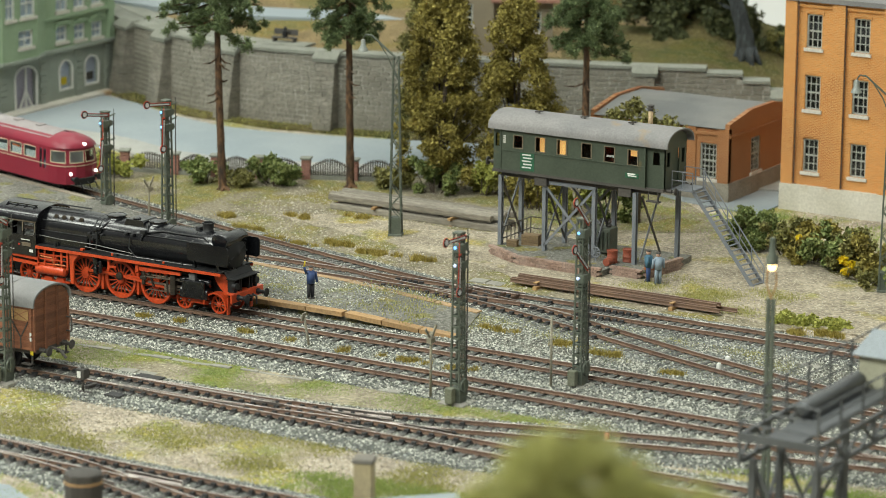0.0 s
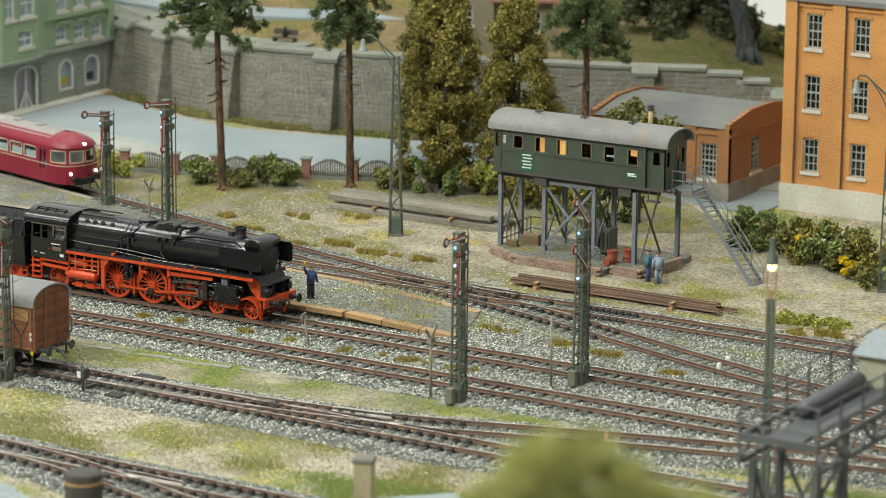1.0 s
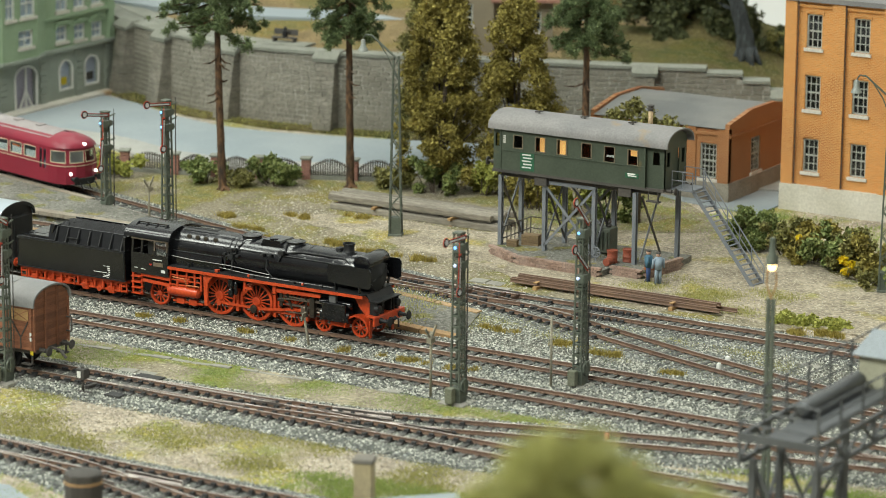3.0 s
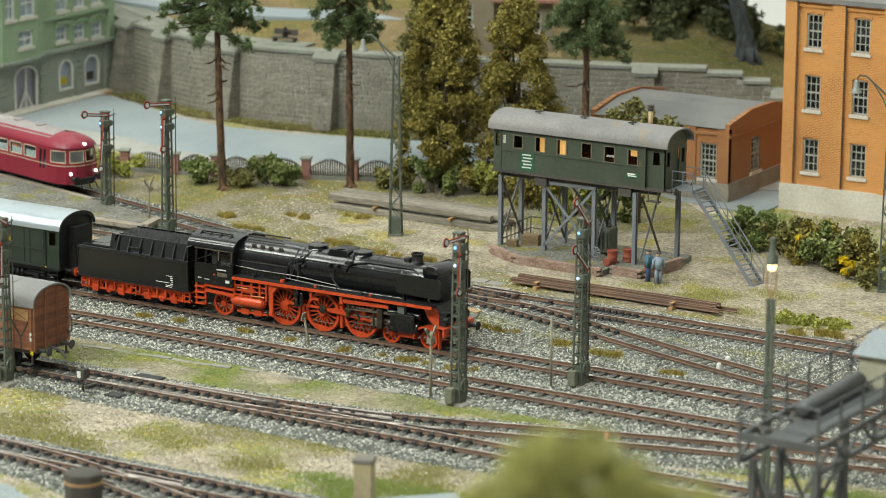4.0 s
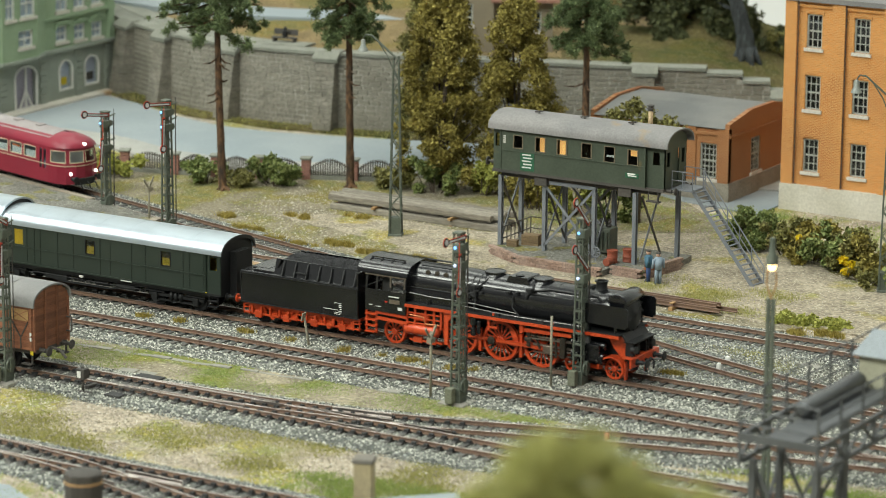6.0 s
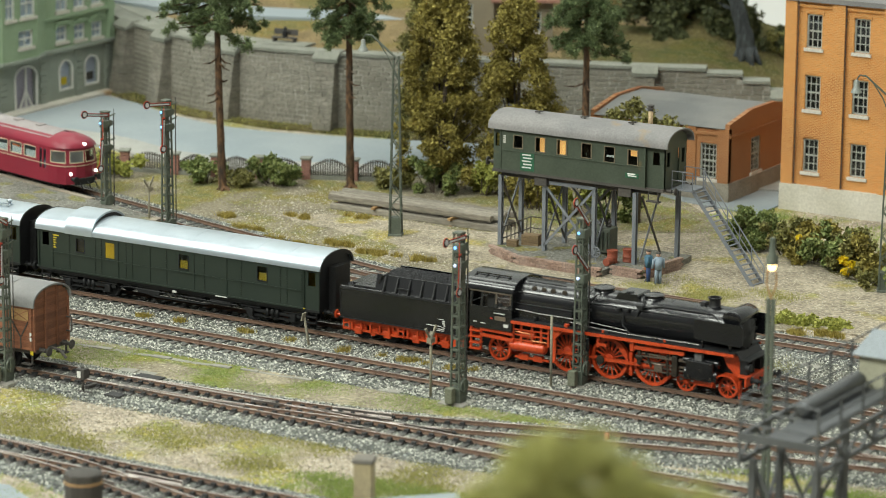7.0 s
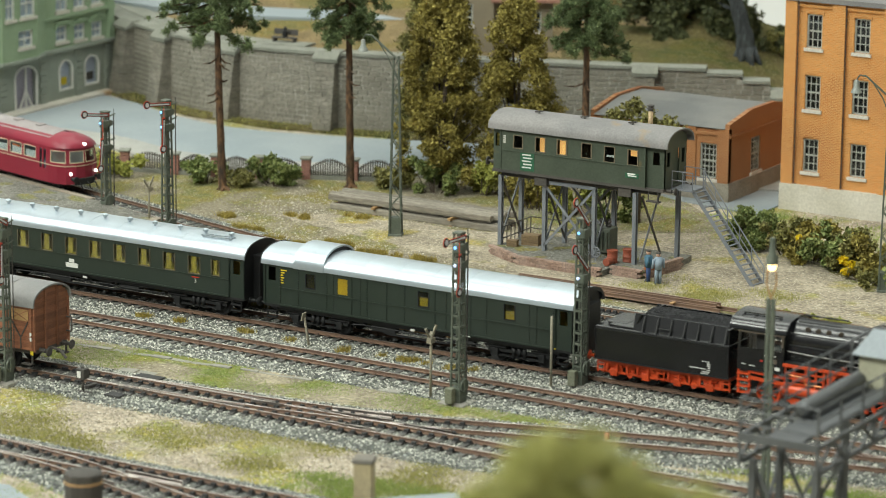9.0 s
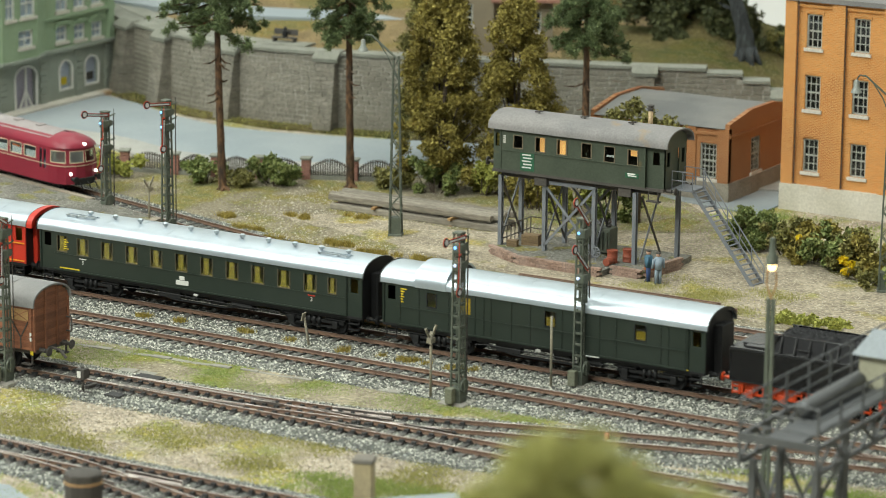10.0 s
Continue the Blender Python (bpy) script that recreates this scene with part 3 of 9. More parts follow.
W_DRIVER = spoked(1.0, 18, 0.15, 0.24, "wheel", M_RED, 0.14, True)
W_TRAIL = spoked(0.62, 11, 0.12, 0.16, "wheel", M_RED)
W_SMALL = spoked(0.5, 9, 0.10, 0.14, "wheel", M_RED)
bm = B()
lathe(bm, [(0.1, -0.12), (0.12, -0.07), (0.36, -0.04), (0.4, -0.065), (0.5, -0.065), (0.5, 0.05), (0.53, 0.06), (0.53, 0.09), (0.1, 0.09)], axis="y", seg=24)
W_DISC = mesh_of("wheel", bm, M_SOOT)
bm = B()
tube(bm, (0, -0.7, 0), (0, 0.7, 0), 0.09, seg=8)
AXLE = mesh_of("axle", bm, M_SOOT)

RUN = [(0, -14.9), (0.5, -14.02), (1, -12.86), (1.5, -11.5), (2, -9.91), (2.5, -8.1), (3, -6.25), (3.5, -4.3), (4, -2.2), (4.5, 0), (5, 2.56), (5.5, 5.31), (6, 8.2), (6.5, 11.2), (7, 14.25), (7.5, 17.75), (8, 21.4), (8.5, 25.1), (9, 28.75), (9.5, 32.35), (10, 35.9)]


def run_at(t):
    """Distance of the train along the main line, gliding through RUN."""
    i = max(0, min(len(RUN) - 2, int(t / 0.5)))
    v = [(RUN[max(j - 1, 0)], RUN[min(j + 1, len(RUN) - 1)]) for j in (i, i + 1)]
    (t0, x0), (t1, x1) = RUN[i], RUN[i + 1]
    m0, m1 = ((b[1] - a[1]) / (b[0] - a[0]) * (t1 - t0) for a, b in v)
    s = (t - t0) / (t1 - t0)
    return (2 * s ** 3 - 3 * s * s + 1) * x0 + (s ** 3 - 2 * s * s + s) * m0 + (3 * s * s - 2 * s ** 3) * x1 + (s ** 3 - s * s) * m1


TIMES = [k / 15 for k in range(151)]
MOVERS, WHEELS = [], []


def wheelset(parent, x, r, mesh, gauge=0.76):
    ws = new("wheelset")
    ws.empty_display_size = 0.005
    ws.parent = parent
    ws.matrix_basis = pose(*sc((x, 0, r)))
    for s in (-1, 1):
        w = new("wheel", mesh)
        w.parent, w.matrix_basis = ws, pose(0, s * gauge * U, 0, 0, 0, 0 if s < 0 else 180)
    a = new("axle", AXLE)
    a.parent = ws
    WHEELS.append((ws, x, r))
    return ws


def buffers(parent, x, way, mtl, head=None):
    for s in (-0.875, 0.875):
        bm = B()
        lathe(bm, [(0.15, 0), (0.15, 0.08), (0.1, 0.1), (0.1, 0.36), (0.06, 0.37), (0.06, 0.5), (0.2, 0.52), (0.24, 0.56), (0.2, 0.6), (0.05, 0.61)], axis="x", seg=14)
        if way < 0:
            bmesh.ops.scale(bm, vec=(-1, 1, 1), verts=bm.verts)
        part("buffer", bm, mtl, parent, at=(x, s, 1.05))


def boxpart(name, parent, m, *dims, bev=0.0, label=""):
    bm = B()
    box(bm, *dims, bev)
    return part(name, bm, m, parent, label)


def arc(w, z0, z1, n=14, y0=0.0):
    """Roof outline from -w to w: z0 at the eaves, z1 at the ridge, rounder at the eaves."""
    out = []
    for i in range(n + 1):
        a = math.pi * i / n
        out.append((y0 - w * math.cos(a), z0 + (z1 - z0) * math.sin(a) ** 0.8))
    return out


def locomotive():
    lo = thing("steam_locomotive", (RUN[0][1], 0, 0), "black express steam locomotive with bright red frame and spoked wheels", "locomotive")
    MOVERS.append(lo)
    # boiler with bands
    bm = B()
    lathe(bm, [(0.9, -11.4), (1.04, -11.38), (1.04, -8.2), (1.0, -7.9), (1.0, -1.6), (1.01, -1.58), (1.01, 0.38), (0.96, 0.46)], (0, 0, 3.14), "x", 32)
    boiler = part("boiler", bm, M_BLACK, lo)
    for x in (-7.9, -5.1, -3.3, -1.6):
        r = 1.055 if x < -8 else 1.02
        bm = B()
        lathe(bm, [(r - 0.02, x - 0.04), (r - 0.006, x - 0.03), (r - 0.006, x + 0.03), (r - 0.02, x + 0.04)], (0, 0, 3.14), "x", 32)
        part("boiler_band", bm, M_BLACK, boiler)
    for i in range(4):
        bm = B()
        lathe(bm, [(0.13, 0), (0.13, 0.08), (0.08, 0.1)], (0, 0, 0), "y", 10)
        bmesh.ops.scale(bm, vec=(1, -1, 1), verts=bm.verts)
        part("washout_plug", bm, M_OILY, boiler, at=(-10.5 + i * 0.52 + (0.1 if i == 3 else 0), -0.74, 3.86))
    bm = B()
    lathe(bm, [(0.93, 0.44), (0.9, 0.5), (0.7, 0.6), (0.2, 0.68), (0.08, 0.74)], (0, 0, 3.14), "x", 28)
    for a in range(0, 360, 30):
        ca, sa = math.cos(math.radians(a)), math.sin(math.radians(a))
        beam(bm, (0.47, 0.86 * ca, 3.14 + 0.86 * sa), (0.62, 0.8 * ca, 3.14 + 0.8 * sa), 0.09, 0.09)
    tube(bm, (0.62, -0.62, 2.9), (0.62, 0.62, 3.4), 0.035)
    part("smokebox_door", bm, M_SOOT, lo)
    bm = B()
    lathe(bm, [(0.34, 4.05), (0.3, 4.14), (0.27, 4.2), (0.28, 4.46), (0.33, 4.48), (0.33, 4.54), (0.26, 4.54), (0.24, 4.3)], (-1.2, 0, 0), "z", 20)
    box(bm, -1.9, -1.6, -0.2, 0.2, 4.08, 4.26, 0.04)
    part("chimney", bm, M_SOOT, lo)
    bm = B()
    lathe(bm, [(0.2, -1.02), (0.36, -0.99), (0.4, -0.92), (0.4, 0.92), (0.36, 0.99), (0.2, 1.02)], (0.12, 0, 3.84), "y", 24)
    bmesh.ops.scale(bm, vec=(1.25, 1, 1), verts=bm.verts)
    part("preheater", bm, M_BLACK, lo)
    for x, w in ((-7.1, 0.53), (-4.4, 0.5)):
        bm = B()
        lathe(bm, [(w + 0.16, 3.9), (w + 0.02, 4.02), (w * 0.9, 4.12), (w * 0.9, 4.16), (w, 4.19), (w, 4.24), (w * 0.86, 4.27), (w * 0.8, 4.25), (w * 0.3, 4.29), (w * 0.1, 4.29)], (x, 0, 0), "z", 24)
        part("dome", bm, M_BLACK, lo)
    bm = B()
    prism(bm, [(-6.2, 3.86), (-6.0, 4.26), (-5.0, 4.26), (-4.8, 3.86)], "y", -0.62, 0.62)
    lathe(bm, [(0.2, 4.24), (0.22, 4.3), (0.1, 4.33)], (-5.55, -0.3, 0), "z", 12)
    part("sandbox", bm, M_BLACK, lo)
    for s in (-1, 1):
        bm = B()
        prism(bm, [(-1.54, 2.86), (-1.46, 2.8), (0.84, 2.7), (1.0, 2.82), (1.02, 3.6), (0.9, 3.74), (-1.46, 3.74), (-1.54, 3.66)], "y", s * 1.42 - 0.025, s * 1.42 + 0.025)
        for x in (-1.1, 0.3):
            beam(bm, (x, s * 1.4, 3.3), (x, s * 1.0, 3.3), 0.06, 0.06)
            beam(bm, (x, s * 1.4, 2.85), (x, s * 1.3, 2.4), 0.16, 0.05)
        part("smoke_deflector", bm, M_BLACK, lo)
    # firebox casing below the boiler, with its seam and front shoulder
    bm = B()
    prism(bm, [(-1.12, 2.36), (1.12, 2.36), (1.12, 2.8), (1.06, 3.1), (0.9, 3.3), (-0.9, 3.3), (-1.06, 3.1), (-1.12, 2.8)], "x", -11.38, -8.25)
    part("firebox", bm, M_BLACK, lo)
    for s in (-1, 1):
        bm = B()
        beam(bm, (-11.3, s * 1.07, 3.1), (-8.3, s * 1.07, 3.1), 0.04, 0.03)
        for i in range(9):
            box(bm, -11.05 + i * 0.33, -11.0 + i * 0.33, s * 1.12 - 0.02, s * 1.12 + 0.02, 2.52, 2.57)
        part("firebox_seam", bm, M_SOOT, lo)
    # footplate and red edge
    bm = B()
    prism(bm, [(-11.4, 2.3), (0.55, 2.33), (0.55, 2.38), (-11.4, 2.36)], "y", -1.45, 1.45)
    part("running_board", bm, M_SOOT, lo, "black footplate")
    for s in (-1, 1):
        bm = B()
        prism(bm, [(-11.4, 2.15), (0.55, 2.18), (0.55, 2.32), (-11.4, 2.3)], "y", s * 1.47 - 0.03, s * 1.47 + 0.03)
        part("valance", bm, M_RED, lo, "red running board edge")
        bm = B()
        prism(bm, [(-9.2, 0.5), (-9.0, 0.5), (-8.98, 1.7), (-8.6, 2.16), (-9.25, 2.16)], "y", s * 1.3 - 0.05, s * 1.3 + 0.05)
        part("frame_bracket", bm, M_RED, lo)
        bm = B()
        box(bm, -6.75, -6.62, s * 1.3 - 0.05, s * 1.3 + 0.05, 1.62, 2.16)
        box(bm, -6.62, -6.2, s * 1.3 - 0.05, s * 1.3 + 0.05, 1.7, 1.82)
        part("pipe_bracket", bm, M_RED, lo)
        bm = B()
        prism(bm, [(-4.75, 1.78), (-2.1, 1.84), (-2.1, 2.02), (-4.75, 1.98)], "y", s * 1.24 - 0.06, s * 1.24 + 0.06)
        box(bm, -4.95, -4.75, s * 1.24 - 0.12, s * 1.24 + 0.12, 1.7, 2.12, 0.02)
        part("gear_carrier", bm, M_RED, lo)
        bm = B()
        box(bm, -4.62, -4.42, s * 1.2 - 0.05, s * 1.2 + 0.05, 1.05, 1.8, 0.04)
        box(bm, -4.72, -4.3, s * 1.24 - 0.04, s * 1.24 + 0.04, 1.32, 1.52, 0.05)
        part("expansion_link", bm, M_OILY, lo, "oily dark steel link")
        bm = B()
        box(bm, -2.75, -2.45, s * 1.16 - 0.14, s * 1.16 + 0.14, 0.75, 1.75, 0.03)
        part("slide_bar_hanger", bm, M_OILY, lo)
        bm = B()
        beam(bm, (-4.5, s * 1.22, 1.5), (-1.9, s * 1.18, 1.56), 0.05, 0.07)
        part("radius_rod", bm, M_STEEL, lo)
        for x in (-10.2, -5.2, -2.0):
            boxpart("handrail_post", lo, M_SOOT, x - 0.05, x + 0.05, s * 1.28 - 0.05, s * 1.28 + 0.05, 2.36, 2.56, bev=0.01)
        for x in (-8.35, -6.4, -3.1):
            boxpart("oil_filler", lo, M_RED, x - 0.05, x + 0.05, s * 1.36 - 0.05, s * 1.36 + 0.05, 2.37, 2.5, bev=0.01)
    # main frame with slots; its black carries the shade behind the wheels
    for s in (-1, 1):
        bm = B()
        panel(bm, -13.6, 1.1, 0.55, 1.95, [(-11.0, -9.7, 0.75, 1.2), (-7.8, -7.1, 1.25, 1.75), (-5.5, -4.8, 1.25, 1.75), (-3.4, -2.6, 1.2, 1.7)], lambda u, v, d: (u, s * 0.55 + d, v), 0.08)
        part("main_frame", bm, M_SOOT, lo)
    boxpart("ash_pan", lo, M_SOOT, -11.2, -8.2, -0.5, 0.5, 0.6, 2.2)
    boxpart("saddle", lo, M_SOOT, -1.9, 0.3, -0.5, 0.5, 0.7, 2.3)
    # cab
    cab = boxpart("cab", lo, M_BLACK, -13.6, -11.4, -1.3, 1.3, 1.6, 1.72)
    for s in (-1, 1):
        bm = B()
        panel(bm, -13.72, -11.36, 1.72, 3.62, [(-13.6, -13.12, 2.8, 3.5), (-13.0, -12.36, 2.8, 3.5), (-12.2, -11.5, 2.8, 3.48)], lambda u, v, d: (u, s * (1.5 - d - max(0, v - 2.7) * 0.12), v), 0.05)
        part("cab_side", bm, M_BLACK, cab)
        bm = B()
        beam(bm, (-13.74, s * 1.43, 3.53), (-11.4, s * 1.43, 3.53), 0.05, 0.05)
        beam(bm, (-12.3, s * 1.46, 2.78), (-11.42, s * 1.46, 2.78), 0.04, 0.04)
        beam(bm, (-12.26, s * 1.44, 2.8), (-12.26, s * 1.42, 3.5), 0.06, 0.06)
        beam(bm, (-11.46, s * 1.44, 2.8), (-11.46, s * 1.42, 3.5), 0.06, 0.06)
        part("window_frame", bm, M_STEEL, cab)
        bm = B()
        box(bm, -12.2, -11.5, s * 1.40 - 0.01, s * 1.40 + 0.01, 2.8, 3.48)
        part("pane", bm, SHINY, cab)
    bm = B()
    prism(bm, [(-1.5, 1.72), (1.5, 1.72), (1.4, 3.62)] + arc(1.4, 3.62, 4.15, 10)[::-1][1:-1] + [(-1.4, 3.62)], "x", -11.44, -11.36)
    part("cab_front", bm, M_BLACK, cab)
    bm = B()
    o, i_ = arc(1.46, 3.6, 4.26, 16), arc(1.4, 3.58, 4.2, 16)
    prism(bm, o + i_[::-1], "x", -14.2, -11.3, True)
    for k in range(4):
        x = -13.75 + k * 0.62
        a = 0.62
        beam(bm, (x, -1.0, 4.06), (x, -0.72, 4.24), 0.06, 0.09)
    beam(bm, (-13.78, -1.0, 4.07), (-11.85, -1.0, 4.07), 0.07, 0.06)
    beam(bm, (-13.78, -0.70, 4.26), (-11.85, -0.70, 4.26), 0.07, 0.06)
    part("cab_roof", bm, M_BLACK, cab)
    boxpart("fire_box_front", cab, M_DARKIN, -13.0, -11.5, -1.0, 1.0, 1.75, 3.3)
    for x0, x1, z0, z1, m in ((-12.35, -11.75, 2.52, 2.57, M_WHITE), (-12.3, -11.7, 2.2, 2.4, M_STEEL), (-13.5, -13.3, 1.98, 2.02, M_WHITE), (-13.1, -12.8, 1.95, 1.98, M_WHITE), (-11.8, -11.55, 1.9, 2.05, M_WHITE)):
        boxpart("marking", cab, m, x0, x1, -1.515, -1.495, z0, z1, label="small pale marking bar")
    boxpart("marking", cab, M_CREDRED, -12.55, -12.42, -1.515, -1.495, 2.22, 2.3, label="small red marking")
    # cab steps and rear frame
    for s in (-1, 1):
        bm = B()
        for x in (-13.68, -13.12):
            beam(bm, (x, s * 1.4, 0.55), (x, s * 1.4, 1.75), 0.06, 0.1)
        ld = part("ladder", bm, M_RED, lo)
        for z in (0.6, 0.9, 1.2, 1.5):
            boxpart("ladder_step", ld, M_RED, -13.7, -13.1, s * 1.4 - 0.18, s * 1.4 + 0.18, z, z + 0.05)
        bm = B()
        for z in (1.3, 1.6):
            beam(bm, (-13.1, s * 1.38, z + 0.05), (-11.3, s * 1.38, z - 0.02), 0.08, 0.16)
        for x in (-11.35, -10.9, -10.3, -9.8, -9.4):
            beam(bm, (x, s * 1.32, 1.2), (x, s * 1.32, 2.1), 0.07, 0.1)
        for z in (1.35, 1.6, 1.85):
            beam(bm, (-11.3, s * 1.3, z), (-9.4, s * 1.3, z + 0.03), 0.06, 0.07)
        part("injector_rack", bm, M_RED, lo)
        bm = B()
        lathe(bm, [(0.08, -10.95), (0.17, -10.9), (0.17, -10.2), (0.1, -10.15)], (0, s * 1.2, 1.62), "x", 10)
        part("injector", bm, M_RED, lo)
        bm = B()
        tube(bm, (-10.0, s * 1.2, 1.5), (-9.6, s * 1.2, 1.7), 0.1, seg=8)
        part("check_valve", bm, M_OILY, lo)
        bm = B()
        pipe(bm, [(-11.2, s * 1.34, 1.75), (-10.4, s * 1.36, 1.72), (-10.3, s * 1.36, 1.4), (-9.5, s * 1.36, 1.42)], 0.04)
        part("feed_pipe", bm, mat("copper_pipe", (0.45, 0.16, 0.06), rough=0.4, metal=0.5), lo)
        bm = B()
        lathe(bm, [(0.12, -11.6), (0.25, -11.5), (0.27, -11.4), (0.27, -9.75), (0.25, -9.65), (0.12, -9.55)], (0, s * 1.18, 1.02), "x", 16)
        part("air_tank", bm, M_RED, lo)
        bm = B()
        for x in (-10.9, -10.1):
            box(bm, x - 0.25, x + 0.25, s * 1.0 - 0.1, s * 1.0 + 0.1, 0.3, 0.62, 0.03)
        beam(bm, (-11.4, s, 0.42), (-9.5, s, 0.42), 0.1, 0.1)
        part("brake_gear", bm, M_RED, lo)
        # cylinders and slide bars
        bm = B()
        box(bm, -1.95, -0.52, s * 0.95 - 0.45, s * 0.95 + 0.45, 0.86, 1.72, 0.06)
        lathe(bm, [(0.2, -2.1), (0.36, -2.08), (0.36, -0.4), (0.2, -0.36)], (0, s * 1.0, 1.02), "x", 16)
        lathe(bm, [(0.12, -2.2), (0.22, -2.18), (0.22, -0.36), (0.12, -0.3)], (0, s * 1.0, 1.6), "x", 12)
        part("cylinder_block", bm, M_BLACK, lo)
        for x, z in ((-1.8, 0.95), (-0.65, 0.95), (-1.8, 1.62), (-0.65, 1.62), (-1.22, 1.3)):
            boxpart("bolt_head", lo, M_OILY, x - 0.05, x + 0.05, s * 1.4 - 0.03, s * 1.4 + 0.03, z - 0.05, z + 0.05, bev=0.01)
        boxpart("steam_pipe", lo, mat("grey_pipe", (0.12, 0.12, 0.12), rough=0.5), -1.55, -1.15, s * 1.2 - 0.12, s * 1.2 + 0.12, 1.7, 2.08, bev=0.03)
        bm = B()
        beam(bm, (-4.3, s * 1.08, 1.2), (-1.95, s * 1.08, 1.2), 0.09, 0.1)
        beam(bm, (-4.3, s * 1.08, 0.82), (-1.95, s * 1.08, 0.82), 0.07, 0.06)
        beam(bm, (-4.6, s * 1.1, 1.62), (-2.0, s * 1.1, 1.58), 0.06, 0.07)
        part("slide_bar", bm, M_STEEL, lo)
        bm = B()
        beam(bm, (-3.0, s * 1.14, 0.7), (-3.05, s * 1.14, 1.7), 0.06, 0.12)
        part("combination_lever", bm, M_OILY, lo)
        bm = B()
        beam(bm, (-3.9, s * 1.14, 1.0), (-4.2, s * 1.14, 1.75), 0.06, 0.1)
        part("lifting_link", bm, M_OILY, lo)
        bm = B()
        lathe(bm, [(0.1, 1.18), (0.15, 1.22), (0.15, 1.55), (0.1, 1.6), (0.1, 1.68), (0.17, 1.72), (0.17, 2.08), (0.12, 2.14)], (-7.6, s * 1.22, 0), "z", 14)
        lathe(bm, [(0.08, 1.3), (0.11, 1.34), (0.11, 1.9), (0.08, 1.95)], (-7.3, s * 1.22, 0), "z", 12)
        part("air_pump", bm, M_BLACK, lo)
        # hand rails and pipes on the boiler
        bm = B()
        pipe(bm, [(-11.3, s * 1.24, 2.84), (-10.0, s * 1.25, 2.78), (-7.6, s * 1.26, 2.78), (-5.2, s * 1.26, 2.62)], 0.022)
        pipe(bm, [(-8.2, s * 1.32, 2.62), (-6.6, s * 1.32, 2.52), (-5.0, s * 1.32, 2.48), (-1.3, s * 1.32, 2.5)], 0.02)
        part("handrail", bm, mat("rail_grey", (0.13, 0.125, 0.12), (0.2, 0.19, 0.18), rough=0.35, metal=0.6, bump=0), lo)
        bm = B()
        pipe(bm, [(-11.3, s * 0.92, 3.62), (-0.4, s * 0.92, 3.62)], 0.035)
        pipe(bm, [(-7.6, s * 0.4, 4.05), (-7.6, s * 0.85, 3.7), (-7.6, s * 1.05, 3.3), (-7.6, s * 1.2, 2.4)], 0.045)
        pipe(bm, [(-7.9, s * 0.6, 3.95), (-7.9, s * 0.95, 3.55), (-7.9, s * 1.1, 3.0)], 0.045)
        pipe(bm, [(-4.7, s * 0.5, 4.1), (-4.5, s * 0.85, 3.75), (-3.6, s * 0.72, 3.9), (-1.0, s * 0.72, 3.9), (-0.6, s * 0.86, 3.7)], 0.045)
        pipe(bm, [(-11.2, s * 0.35, 4.24), (-9.0, s * 0.35, 4.24)], 0.04)
        pipe(bm, [(-7.1, s * 0.55, 4.0), (-7.35, s * 0.85, 3.75), (-7.45, s * 1.06, 3.4), (-8.0, s * 1.12, 3.2), (-8.05, s * 1.16, 2.6)], 0.04)
        pipe(bm, [(-5.5, s * 1.03, 3.35), (-5.5, s * 1.12, 2.85), (-4.9, s * 1.25, 2.4)], 0.03)
        pipe(bm, [(-4.5, s * 0.75, 3.85), (-4.75, s * 1.0, 3.5), (-4.8, s * 1.06, 3.3)], 0.04)
        for x, z in ((-7.45, 3.62), (-7.95, 3.62), (-7.62, 3.36), (-7.3, 3.3), (-8.1, 3.3), (-7.7, 3.12), (-5.75, 3.55), (-5.3, 3.55)):
            box(bm, x - 0.09, x + 0.09, s * 1.05 - 0.1, s * 1.05 + 0.1, z - 0.07, z + 0.07, 0.025)
        for x, z in ((-7.75, 3.55), (-7.7, 3.2), (-4.6, 3.8)):
            box(bm, x - 0.16, x + 0.16, s * 1.02 - 0.12, s * 1.02 + 0.12, z - 0.1, z + 0.1, 0.03)
        part("boiler_pipe", bm, M_SOOT, lo)
        for x in (-8.4, -6.2, -3.7):
            boxpart("lubricator", lo, M_RED if x < -8 else M_SOOT, x - 0.1, x + 0.1, s * 1.3 - 0.1, s * 1.3 + 0.1, 2.3, 2.5, bev=0.02)
        # bogie guard and splash plate
        bm = B()
        o = [(0.02 + 0.72 * math.cos(math.radians(a)), 0.5 + 0.72 * math.sin(math.radians(a))) for a in range(0, 181, 15)]
        i_ = [(0.02 + 0.64 * math.cos(math.radians(a)), 0.5 + 0.64 * math.sin(math.radians(a))) for a in range(0, 181, 15)]
        prism(bm, o + i_[::-1], "y", s * 1.0 - 0.25, s * 1.0 + 0.25)
        box(bm, 0.7, 0.78, s * 1.02 - 0.12, s * 1.02 + 0.12, 0.12, 1.0, 0.02)
        box(bm, -1.7, -0.6, s * 0.9 - 0.06, s * 0.9 + 0.06, 0.42, 0.66, 0.03)
        part("bogie_frame", bm, M_RED, lo)
        boxpart("brake_shoe", lo, M_RED, -7.5, -7.35, s * 0.8 - 0.1, s * 0.8 + 0.1, 0.35, 1.5)
        boxpart("brake_shoe", lo, M_RED, -5.2, -5.05, s * 0.8 - 0.1, s * 0.8 + 0.1, 0.35, 1.5)
    # front end
    bm = B()
    prism(bm, [(0.5, 2.3), (0.5, 2.36), (0.6, 2.32), (0.78, 2.03), (0.78, 1.97)], "y", -1.12, 1.12)
    part("front_apron", bm, M_SOOT, lo)
    bm = B()
